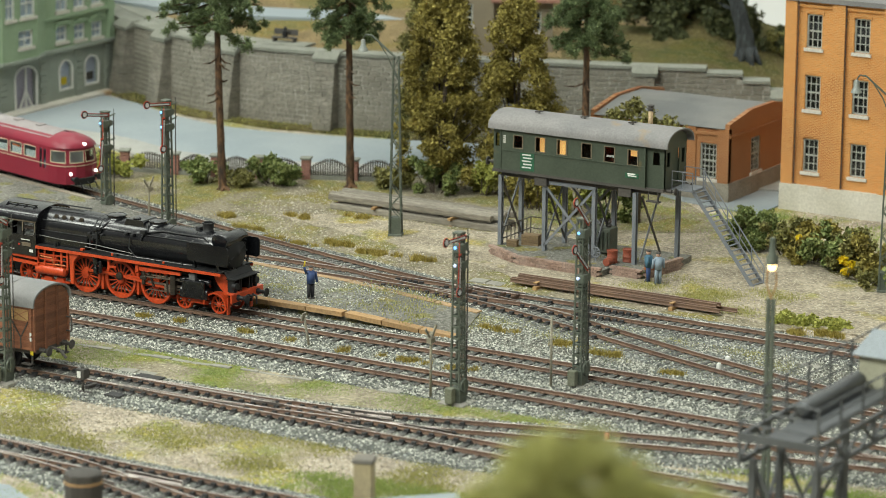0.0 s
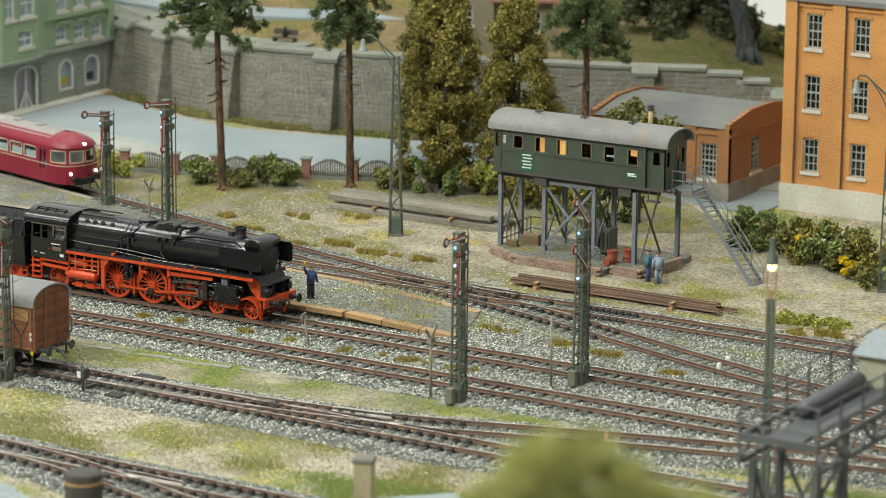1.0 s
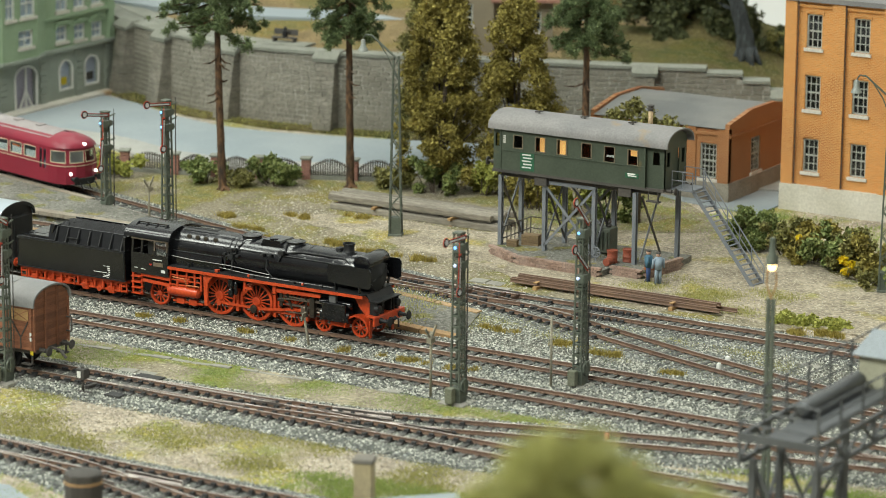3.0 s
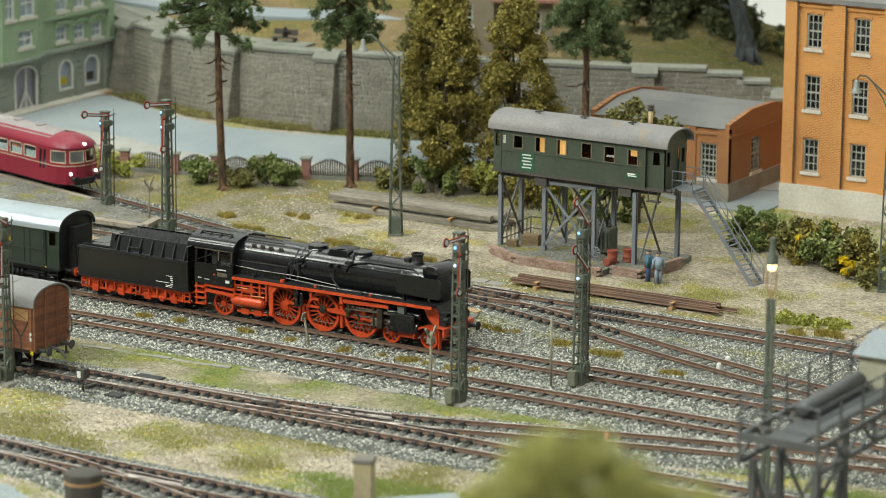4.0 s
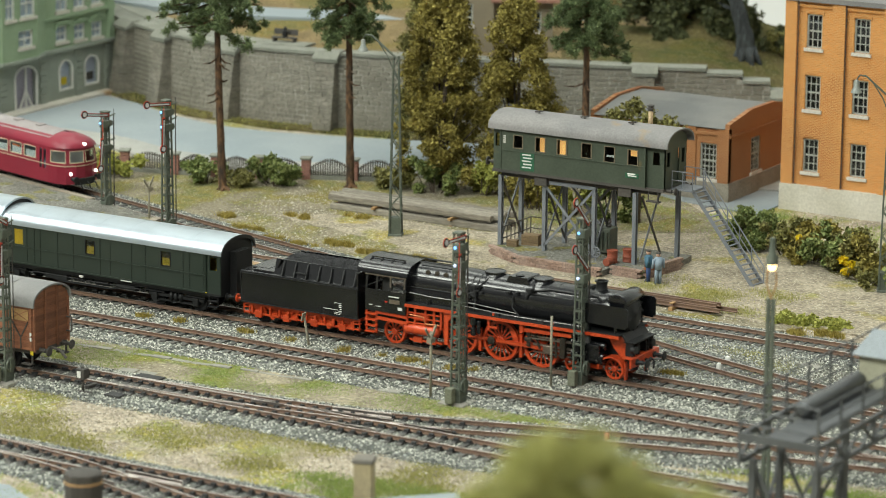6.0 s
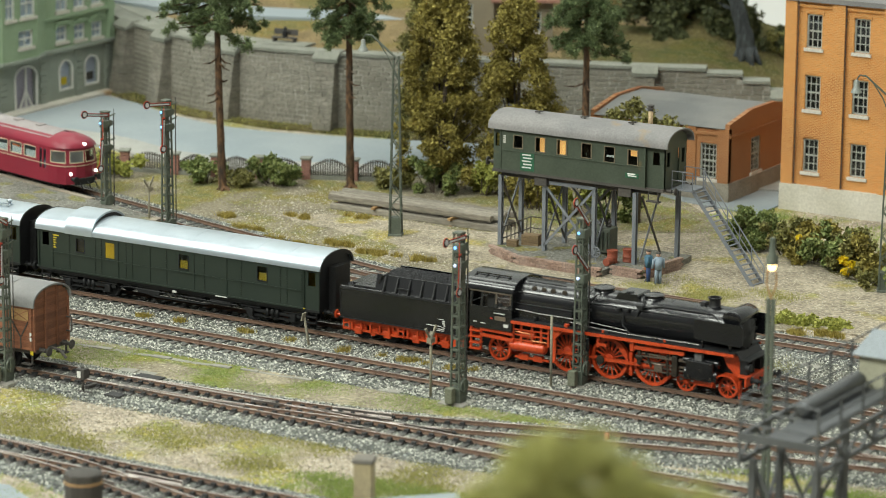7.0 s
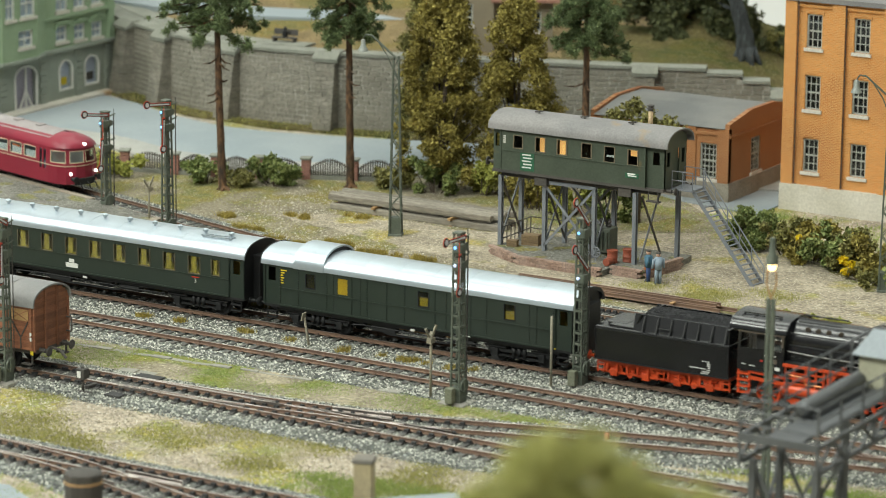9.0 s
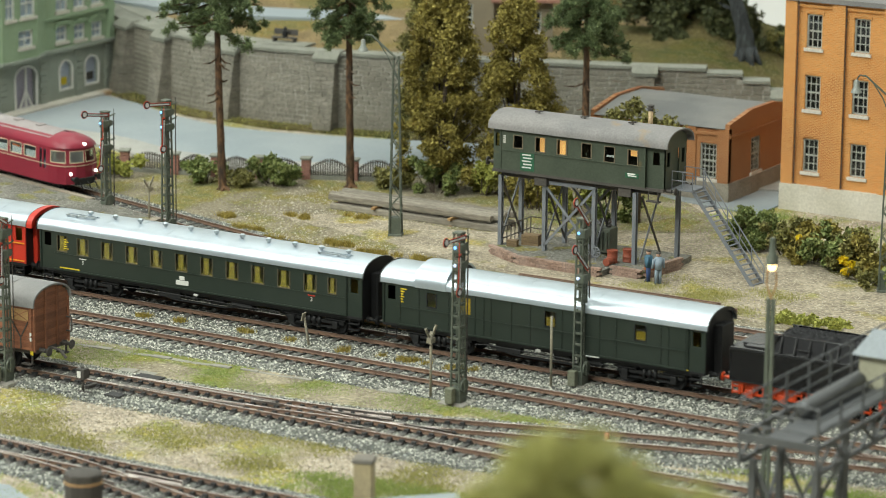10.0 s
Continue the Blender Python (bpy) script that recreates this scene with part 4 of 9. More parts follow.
    box(bm, 0.66, 1.22, -1.12, 1.12, 1.96, 2.02, 0.01)
    for y in (-1.0, -0.35, 0.35, 1.0):
        box(bm, 0.7, 1.1, y - 0.03, y + 0.03, 1.3, 1.96)
    part("front_step", bm, M_SOOT, lo)
    for s in (-1, 1):
        bm = B()
        prism(bm, [(-0.3, 2.16), (0.55, 2.18), (0.66, 2.0), (0.62, 1.55), (1.12, 1.28), (1.12, 1.05), (0.4, 1.2), (0.0, 1.6)], "y", s * 0.9 - 0.04, s * 0.9 + 0.04)
        part("front_frame_plate", bm, M_RED, lo)
    boxpart("front_platform", lo, M_RED, 0.72, 1.2, -1.38, 1.38, 1.24, 1.3)
    bm = B()
    for y in (-1.0, 1.0):
        pipe(bm, [(0.9, y, 1.3), (1.0, y, 1.7), (0.8, y, 1.98)], 0.03)
    part("front_grab_rail", bm, M_RED, lo)
    bb = boxpart("buffer_beam", lo, M_RED, 1.12, 1.24, -1.42, 1.42, 0.82, 1.3, bev=0.03)
    buffers(lo, 1.24, 1, M_SOOT)
    bm = B()
    tube(bm, (1.24, 0, 1.0), (1.55, 0, 1.0), 0.07)
    pipe(bm, [(1.26, -0.4, 1.0), (1.5, -0.4, 0.9), (1.5, -0.4, 0.5)], 0.05)
    pipe(bm, [(1.26, 0.4, 1.0), (1.5, 0.4, 0.9), (1.5, 0.4, 0.5)], 0.05)
    part("coupling_hook", bm, M_SOOT, lo)
    for s in (-0.9, 0.9):
        bm = B()
        lathe(bm, [(0.14, 0.95), (0.2, 0.98), (0.2, 1.2), (0.16, 1.22)], (0, s, 1.62), "x", 14)
        box(bm, 0.98, 1.14, s - 0.06, s + 0.06, 1.3, 1.5)
        part("headlamp", bm, M_SOOT, lo)
    for x, r, m in ((0, 0.5, W_SMALL), (-2.2, 0.5, W_SMALL), (-4.0, 1.0, W_DRIVER), (-6.3, 1.0, W_DRIVER), (-8.6, 1.0, W_DRIVER), (-12.4, 0.62, W_TRAIL)):
        wheelset(lo, x, r, m)
    # moving rods, near side and far side a quarter turn apart
    rods = []
    for s, ph in ((-1, 0.0), (1, math.pi / 2)):
        bm = B()
        beam(bm, (-2.3, s * 0.93, 0), (2.3, s * 0.93, 0), 0.06, 0.13)
        for x in (-2.3, 0, 2.3):
            lathe(bm, [(0.15, s * 0.93 - 0.06), (0.15, s * 0.93 + 0.06)], (x, 0, 0), "y", 12)
        cr = part("coupling_rod", bm, M_RED, lo, at=(-6.3, 0, 1))
        bm = B()
        beam(bm, (0, s * 1.05, 0), (3.1, s * 1.05, 0), 0.06, 0.14)
        lathe(bm, [(0.2, s * 1.05 - 0.1), (0.2, s * 1.05 + 0.1)], (0, 0, 0), "y", 12)
        mr_ = part("connecting_rod", bm, M_RED, lo, at=(-6.3, 0, 1))
        bm = B()
        lathe(bm, [(0.1, s * 1.16 - 0.05), (0.21, s * 1.16 - 0.04), (0.21, s * 1.16 + 0.04), (0.1, s * 1.16 + 0.05)], (0, 0, 0), "y", 12)
        part("crank_end", bm, M_OILY, mr_)
        bm = B()
        box(bm, -0.22, 0.22, s * 1.08 - 0.08, s * 1.08 + 0.08, -0.2, 0.2, 0.03)
        tube(bm, (0.2, s * 1.05, 0), (1.4, s * 1.05, 0), 0.05)
        ch = part("crosshead", bm, M_STEEL, lo, at=(-3.2, 0, 1.01))
        rods.append((cr, mr_, ch, ph))
    return lo, rods


LOCO, RODS = locomotive()


def tender():
    te = thing("tender", (RUN[0][1], 0, 0), "black coal tender with red bogies and a full coal load", "tender")
    MOVERS.append(te)
    bm = B()
    box(bm, -21.3, -14.16, -1.48, 1.48, 1.08, 2.74, 0.06)
    tank = part("tank", bm, M_BLACK, te)
    bm = B()
    for s in (-1, 1):
        beam(bm, (-21.3, s * 1.5, 2.62), (-14.16, s * 1.5, 2.62), 0.03, 0.04)
        beam(bm, (-21.3, s * 1.5, 1.12), (-14.16, s * 1.5, 1.12), 0.03, 0.05)
    part("bead", bm, M_SOOT, tank)
    # coal bunker: sloping walls and ribs
    for s in (-1, 1):
        bm = B()
        prism(bm, [(s * 1.36, 2.72), (s * 1.1, 3.5), (s * 1.04, 3.5), (s * 1.28, 2.72)], "x", -19.3, -14.3)
        part("bunker_wall", bm, M_BLACK, te)
        for i in range(7):
            x = -18.75 + i * 0.72
            bm = B()
            prism(bm, [(s * 1.5, 2.74), (s * 1.2, 3.44), (s * 1.1, 3.44), (s * 1.3, 2.74)], "x", x - 0.03, x + 0.03)
            part("rib", bm, M_SOOT, te)
    bm = B()
    prism(bm, [(-19.35, 2.72), (-18.95, 3.5), (-18.9, 3.5), (-19.2, 2.72)], "y", -1.25, 1.25)
    part("bunker_wall", bm, M_BLACK, te)
    boxpart("cab_plate", te, M_BLACK, -14.3, -14.2, -1.4, 1.4, 2.72, 3.45)
    boxpart("water_hatch", te, M_BLACK, -20.9, -19.9, -0.9, 0.9, 2.74, 2.86, bev=0.04)
    boxpart("tank_top_step", te, M_BLACK, -20.6, -14.3, -1.3, 1.3, 2.73, 2.84, bev=0.03)
    bm = B()
    pipe(bm, [(-14.25, -1.45, 1.2), (-14.2, -1.52, 2.7)], 0.025)
    part("grab_rail", bm, M_SOOT, te)
    bm = B()
    pipe(bm, [(-21.2, -1.45, 1.2), (-21.25, -1.52, 2.6)], 0.025)
    part("grab_rail", bm, M_SOOT, te)
    boxpart("lifting_step", te, M_SOOT, -17.9, -17.2, -1.48, -1.4, 2.98, 3.03)
    # coal
    rg = np.random.RandomState(3)
    n = 2600
    cx, cy = rg.uniform(-19.0, -14.35, n), rg.uniform(-1.06, 1.06, n)
    cz = 3.26 + 0.22 * np.cos(cy * 1.3) + rg.uniform(-0.05, 0.07, n)
    V, F = [], []
    for x, y, z in zip(cx, cy, cz):
        b0 = len(V)
        r = rg.uniform(0.05, 0.11)
        for d in ((1, 0, 0), (-1, 0, 0), (0, 1, 0), (0, -1, 0), (0, 0, 1), (0, 0, -1)):
            V.append((x + d[0] * r * rg.uniform(0.6, 1.2), y + d[1] * r * rg.uniform(0.6, 1.2), z + d[2] * r * rg.uniform(0.6, 1.1)))
        F += [(b0 + a, b0 + b, b0 + c) for a, b, c in ((0, 2, 4), (2, 1, 4), (1, 3, 4), (3, 0, 4), (2, 0, 5), (1, 2, 5), (3, 1, 5), (0, 3, 5))]
    cloud("coal", V, F, M_COAL, "heap of black coal", parent=te)
    boxpart("coal_floor", te, M_COAL, -19.0, -14.3, -1.1, 1.1, 2.7, 3.3)
    # red frame and bogies
    boxpart("frame", te, M_RED, -21.1, -14.2, -1.05, 1.05, 0.92, 1.07)
    for s in (-1, 1):
        bm = B()
        beam(bm, (-21.1, s * 1.3, 1.0), (-14.2, s * 1.3, 1.0), 0.08, 0.14)
        beam(bm, (-20.9, s * 1.2, 0.5), (-14.6, s * 1.2, 0.5), 0.06, 0.1)
        part("side_sill", bm, M_RED, te)
        for i in range(12):
            x = -20.7 + i * 0.55
            boxpart("sill_bracket", te, M_RED, x - 0.05, x + 0.05, s * 1.25 - 0.05, s * 1.25 + 0.05, 0.52, 0.95)
    for x0, x1 in ((-20.9, -18.1), (-17.5, -14.7)):
        for s in (-1, 1):
            bm = B()
            panel(bm, x0, x1, 0.38, 0.92, [(x0 + 0.95, x0 + 1.2, 0.5, 0.75), (x1 - 1.2, x1 - 0.95, 0.5, 0.75)], lambda u, v, d: (u, s * (1.02 + d), v), 0.07)
            for x in (x0 + 0.55, x1 - 0.55):
                box(bm, x - 0.2, x + 0.2, s * 1.15 - 0.12, s * 1.15 + 0.12, 0.3, 0.68, 0.04)
                beam(bm, (x - 0.4, s * 1.14, 0.82), (x + 0.4, s * 1.14, 0.82), 0.12, 0.12)
            tube(bm, ((x0 + x1) / 2, s * 1.0, 0.45), ((x0 + x1) / 2, s * 1.2, 0.45), 0.16)
            part("bogie_frame", bm, M_RED, te)
        for x in (x0 + 0.55, x1 - 0.55):
            wheelset(te, x, 0.5, W_DISC)
    for x in (-21.0, -17.8, -14.35):
        bm = B()
        for z in (0.5, 0.78):
            box(bm, x - 0.18, x + 0.18, -1.35, -1.1, z, z + 0.05)
        beam(bm, (x - 0.17, -1.3, 0.45), (x - 0.17, -1.3, 1.08), 0.05, 0.06)
        beam(bm, (x + 0.17, -1.3, 0.45), (x + 0.17, -1.3, 1.08), 0.05, 0.06)
        part("step", bm, M_RED, te)
    buffers(te, -21.3, -1, M_RED)
    for x0, x1, z0, z1 in ((-16.2, -15.35, 1.42, 1.45), (-15.55, -15.15, 1.78, 1.8), (-15.28, -15.13, 1.66, 1.72), (-15.28, -15.13, 1.56, 1.62), (-15.22, -15.13, 1.46, 1.52), (-15.3, -15.13, 1.36, 1.4), (-15.55, -15.15, 1.28, 1.31), (-15.6, -15.2, 1.2, 1.23)):
        boxpart("marking", te, M_WHITE, x0, x1, -1.495, -1.475, z0, z1, label="small white marking bar")


tender()


def bogie(parent, xc, wheelbase=2.6):
    for s in (-1, 1):
        bm = B()
        beam(bm, (xc - 1.75, s * 1.0, 0.62), (xc + 1.75, s * 1.0, 0.62), 0.1, 0.16)
        beam(bm, (xc - 1.2, s * 1.0, 0.36), (xc + 1.2, s * 1.0, 0.36), 0.1, 0.1)
        for x in (xc - wheelbase / 2, xc + wheelbase / 2):
            box(bm, x - 0.16, x + 0.16, s * 1.05 - 0.14, s * 1.05 + 0.14, 0.32, 0.72, 0.03)
            beam(bm, (x - 0.6, s * 1.08, 0.8), (x + 0.6, s * 1.08, 0.8), 0.1, 0.1)
        for x in (xc - 0.3, xc, xc + 0.3):
            tube(bm, (x, s * 1.05, 0.4), (x, s * 1.05, 0.85), 0.1)
        part("bogie_frame", bm, M_SOOT, parent)
    for x in (xc - wheelbase / 2, xc + wheelbase / 2):
        wheelset(parent, x, 0.5, W_DISC)


def coach(name, x0, x1, label, paint, holes, low=1.18, blank=(), inner=M_INSIDE, curtain=True):
    """A four-axle coach from x0 to x1 along the train; holes are window spans on its sides."""
    co = thing(name, (RUN[0][1], 0, 0), label, "railway coach")
    MOVERS.append(co)
    E = 0.95  # the narrowed entrance ends
    for s in (-1, 1):
        bm = B()
        body = [h for h in holes if h[0] > x0 + E and h[1] < x1 - E]
        panel(bm, x0 + E, x1 - E, low, 3.3, body, lambda u, v, d: (u, s * (1.45 - d), v), 0.06)
        side = part("side_wall", bm, paint, co)
        for a, b in ((x0 + 0.05, x0 + E), (x1 - E, x1 - 0.05)):
            bm = B()
            panel(bm, a, b, low, 3.3, [((a + b) / 2 - 0.22, (a + b) / 2 + 0.22, 2.4, 3.1)], lambda u, v, d: (u, s * (1.36 - d), v), 0.05)
            for e in (a, b):
                box(bm, e - 0.04, e + 0.04, s * 1.38 - 0.05, s * 1.38 + 0.05, low, 3.3)
            part("entrance_door", bm, paint, co)
        bm = B()
        beam(bm, (x0 + E, s * 1.465, 2.08), (x1 - E, s * 1.465, 2.08), 0.035, 0.05)
        beam(bm, (x0 + E, s * 1.465, 3.2), (x1 - E, s * 1.465, 3.2), 0.03, 0.04)
        beam(bm, (x0 + E, s * 1.465, low + 0.04), (x1 - E, s * 1.465, low + 0.04), 0.03, 0.08)
        part("belt_rail", bm, paint, side)
        for h in body:
            if h in blank:
                bm = B()
                box(bm, h[0], h[1], s * 1.42 - 0.01, s * 1.42 + 0.01, h[2], h[3])
                part("yellow_window", bm, M_BLIND, co)
                continue
            bm = B()
            box(bm, h[0], h[1], s * 1.41 - 0.008, s * 1.41 + 0.008, h[2], h[3])
            part("pane", bm, GLASS, co)
            bm = B()
            for u in (h[0], h[1]):
                beam(bm, (u, s * 1.45, h[2]), (u, s * 1.45, h[3]), 0.05, 0.05)
            beam(bm, (h[0], s * 1.45, h[2]), (h[1], s * 1.45, h[2]), 0.06, 0.05)
            part("window_frame", bm, M_SOOT if not curtain else mat("wood_frame", (0.10, 0.085, 0.05), rough=0.5), co)
            if curtain:
                bm = B()
                box(bm, h[0] + (h[1] - h[0]) * 0.2, h[0] + (h[1] - h[0]) * 0.62, s * 1.385 - 0.008, s * 1.385 + 0.008, h[2] + 0.04, h[3])
                box(bm, h[0] + 0.05, h[1], s * 1.37 - 0.005, s * 1.37 + 0.005, h[2], h[2] + 0.1)
                part("curtain", bm, M_CURTAIN, co, "yellow curtain")
    # floor, ends, inner walls
    boxpart("floor_pan", co, M_SOOT, x0 + 0.05, x1 - 0.05, -1.38, 1.38, low - 0.12, low)
    boxpart("compartment_wall", co, inner, x0 + E, x1 - E, -0.35, -0.3, low, 3.3)
    boxpart("corridor_wall", co, inner, x0 + E, x1 - E, 0.3, 0.35, low, 3.3)
    for x, w in ((x0, 1), (x1, -1)):
        bm = B()
        prism(bm, [(-1.36, low - 0.1), (1.36, low - 0.1), (1.36, 3.3)] + arc(1.36, 3.3, 3.98, 12)[::-1][1:-1] + [(-1.36, 3.3)], "x", x, x + w * 0.06)
        end = part("end_wall", bm, M_SOOT, co)
        bm = B()
        for k in range(5):
            a = x - w * (0.04 + 0.085 * k)
            box(bm, min(a, a - w * 0.05), max(a, a - w * 0.05), -0.62, 0.62, 1.0, 3.35)
        part("gangway_bellows", bm, M_SOOT, end)
        buffers(co, x, -w, M_SOOT)
    # roof with a crisp eave, weld seams and vents
    bm = B()
    o, i_ = arc(1.5, 3.24, 4.06, 22), arc(1.42, 3.24, 3.98, 22)
    prism(bm, o + i_[::-1], "x", x0 - 0.1, x1 + 0.1, True)
    k = int((x1 - x0) / 1.9)
    roof = part("roof", bm, M_ROOF, co, "silver painted arched roof")
    for j in range(1, k):
        x = x0 + (x1 - x0) * j / k
        bm = B()
        ring, rin = arc(1.508, 3.24, 4.07, 18), arc(1.49, 3.24, 4.04, 18)
        prism(bm, ring + rin[::-1], "x", x - 0.025, x + 0.025)
        part("roof_seam", bm, M_ROOF, roof)
    for x, w in ((x0, 1), (x1, -1)):
        bm = B()
        o, i_ = arc(1.53, 3.2, 4.09, 18), arc(1.38, 3.24, 3.9, 18)
        prism(bm, o + i_[::-1], "x", x - w * 0.14, x - w * 0.09)
        part("roof_rim", bm, M_SOOT, roof)
    # under the floor
    for s in (-1, 1):
        bm = B()
        beam(bm, (x0 + 0.4, s * 1.2, low - 0.16), (x1 - 0.4, s * 1.2, low - 0.16), 0.1, 0.2)
        m = (x0 + x1) / 2
        beam(bm, (m - 4, s * 1.1, low - 0.2), (m - 1.6, s * 1.1, 0.5), 0.08, 0.08)
        beam(bm, (m - 1.6, s * 1.1, 0.5), (m + 1.6, s * 1.1, 0.5), 0.08, 0.08)
        beam(bm, (m + 1.6, s * 1.1, 0.5), (m + 4, s * 1.1, low - 0.2), 0.08, 0.08)
        part("truss_rod", bm, M_SOOT, co)
        boxpart("battery_box", co, M_SOOT, m - 2.6, m - 1.2, s * 0.95 - 0.2, s * 0.95 + 0.2, 0.55, 1.0, bev=0.03)
        boxpart("brake_cylinder", co, M_SOOT, m + 0.6, m + 1.5, s * 0.9 - 0.2, s * 0.9 + 0.2, 0.55, 1.0, bev=0.1)
        for x in (x0 + 0.5, x1 - 0.5):
            bm = B()
            for z in (0.5, 0.8):
                box(bm, x - 0.3, x + 0.3, s * 1.38 - 0.12, s * 1.38 + 0.12, z, z + 0.04)
            beam(bm, (x - 0.28, s * 1.35, 0.5), (x - 0.28, s * 1.35, 1.1), 0.04, 0.05)
            beam(bm, (x + 0.28, s * 1.35, 0.5), (x + 0.28, s * 1.35, 1.1), 0.04, 0.05)
            part("footboard", bm, M_SOOT, co)
    for s in (-1, 1):
        bm = B()
        pipe(bm, [(x0 + 5.2, s * 1.15, 0.72), (m - 3, s * 1.15, 0.78), (m + 3, s * 1.15, 0.72), (x1 - 5.2, s * 1.15, 0.74)], 0.03)
        part("brake_pipe", bm, M_SOOT, co)
        bm = B()
        lathe(bm, [(0.1, m + 2.0), (0.22, m + 2.04), (0.22, m + 3.3), (0.1, m + 3.34)], (0, s * 0.95, 0.75), "x", 12)
        part("air_reservoir", bm, M_SOOT, co)
        boxpart("lamp_glass", co, M_WHITE, m - 0.2, m + 0.05, s * 1.36 - 0.04, s * 1.36 + 0.04, 0.92, 1.04, bev=0.02)
    bogie(co, x0 + 3.1)
    bogie(co, x1 - 3.1)
    return co, roof


def marks(co, rows, m, label):
    for x0, x1, z0, z1 in rows:
        boxpart("marking", co, m, x0, x1, -1.475, -1.447, z0, z1, label=label)


# baggage van behind the tender
Q0, Q1 = -40.45, -22.55
bh = [(-37.85, -37.3, 2.3, 3.02), (-35.94, -35.36, 2.23, 3.05), (-31.2, -30.6, 2.28, 3.03), (-26.3, -25.7, 2.3, 3.05)]
BAG, bag_roof = coach("baggage_van", Q0, Q1, "dark green baggage coach with silver roof and lookout cupola", M_GREEN, bh, curtain=False, blank=(bh[1],))
for s in (-1, 1):
    for h in bh[2:]:
        boxpart("yellow_blind", BAG, M_BLIND, h[0] + 0.06, h[1] - 0.02, s * 1.385 - 0.01, s * 1.385 + 0.01, 2.3, 2.72)
    for xd in (-33.05, -28.2):
        bm = B()
        for x in (xd, xd - 2.05):
            beam(bm, (x, s * 1.465, 1.2), (x, s * 1.465, 3.25), 0.04, 0.05)
        beam(bm, (xd - 2.05, s * 1.465, 3.2), (xd, s * 1.465, 3.2), 0.04, 0.05)
        part("sliding_door_rail", bm, M_GREEN, BAG)
bm = B()
o, i_ = arc(1.53, 3.22, 4.36, 28), arc(1.40, 3.3, 4.26, 28)
prism(bm, o + i_[::-1], "x", -38.55, -36.75, True)
cup = part("cupola_roof", bm, M_ROOF, bag_roof, "raised silver lookout hood")
bm = B()
prism(bm, arc(1.4, 3.3, 4.3, 18), "x", -36.87, -36.81)
part("cupola_end", bm, M_SOOT, bag_roof)
bm = B()
prism(bm, arc(1.4, 3.3, 4.3, 18), "x", -38.5, -38.44)
part("cupola_end", bm, M_SOOT, bag_roof)
for xa, xb in ((-39.3, -34.8), (-32.7, -28.9), (-27.6, -23.6)):
    for s in (-1, 1):
        bm = B()
        beam(bm, (xa, s * 1.485, 2.12), (xb, s * 1.485, 2.12), 0.04, 0.06)
        part("side_band", bm, M_GREEN, BAG)
# rivet lines on the side
bm = B()
for xr in (-39.4, -38.3, -36.6, -36.2, -34.6, -34.2, -32.0, -29.6, -27.3, -24.9, -24.5, -23.6):
    for j in range(20):
        box(bm, xr - 0.028, xr + 0.028, -1.485, -1.45, 1.35 + j * 0.095, 1.4 + j * 0.095)
part("rivet_lines", bm, M_GREEN, BAG)
marks(BAG, [(-39.35, -39.35 + w, 2.35 + 0.13 * k, 2.41 + 0.13 * k) for k, w in enumerate((0.16, 0.12, 0.19, 0.14, 0.22, 0.36))], M_YELLOW, "yellow marking bar")
marks(BAG, [(x, x + w, 1.2, 1.25) for x, w in ((-39.1, 1.5), (-36.6, 0.7), (-35.2, 0.3), (-34.3, 0.3), (-32.7, 0.4), (-31.5, 0.6), (-29.5, 0.4), (-26.2, 0.4), (-23.9, 0.5))], M_YELLOW, "yellow marking bar")
marks(BAG, [(-28.9, -28.2, 1.12, 1.22)], M_WHITE, "white marking bar")

# express coach
P0, P1 = -61.95, -41.65
wins = [(-59.43 + 1.592 * k, -58.69 + 1.592 * k, 2.13, 3.04) for k in range(10)]
wins = [(-60.75, -60.1, 2.2, 3.04)] + wins + [(-43.65, -43.15, 2.2, 3.02)]
PAS, pas_roof = coach("express_coach", P0, P1, "dark green express coach with silver roof and yellow curtains", M_GREEN, wins)
for k in range(11):
    bm = B()
    tube(bm, (0, 0, 0), (0, 0, 0.16), 0.07)
    lathe(bm, [(0.1, 0.12), (0.15, 0.16), (0.15, 0.26), (0.1, 0.3)], seg=10)
    part("roof_vent", bm, M_ROOF, pas_roof, at=(P0 + 2.6 + 1.62 * k, -0.35, 4.0))
for xa in (P0 + 1.3, P1 - 3.1):
    bm = B()
    for y in (-0.75, -0.45):
        beam(bm, (xa, y, 4.06), (xa + 1.9, y, 4.06), 0.1, 0.05)
    for j in range(4):
        beam(bm, (xa + 0.1 + j * 0.56, -0.8, 4.0), (xa + 0.1 + j * 0.56, -0.4, 4.08), 0.05, 0.05)
    part("roof_walk", bm, M_ROOF, pas_roof)
marks(PAS, [(-53.04, -52.26, 1.42, 1.66), (-52.82, -52.5, 1.69, 1.88)], M_WHITE, "white route board")
marks(PAS, [(-59.3, -58.86, 1.93, 1.97)], M_WHITE, "white marking bar")
marks(PAS, [(-44.88, -44.44, 1.93, 1.98)], M_CREDRED, "red marking bar")
marks(PAS, [(-60.6, -59.3, 1.3, 1.36), (-58.2, -57.6, 1.2, 1.24), (-52.0, -51.4, 1.2, 1.24), (-47.5, -47.1, 1.2, 1.24), (-45.6, -45.0, 1.2, 1.24)], M_YELLOW, "yellow marking bar")
marks(PAS, [(-60.3, -60.0 - 0.08 * (k % 3), 2.35 + 0.12 * k, 2.41 + 0.12 * k) for k in range(5)], M_YELLOW, "yellow marking bar")
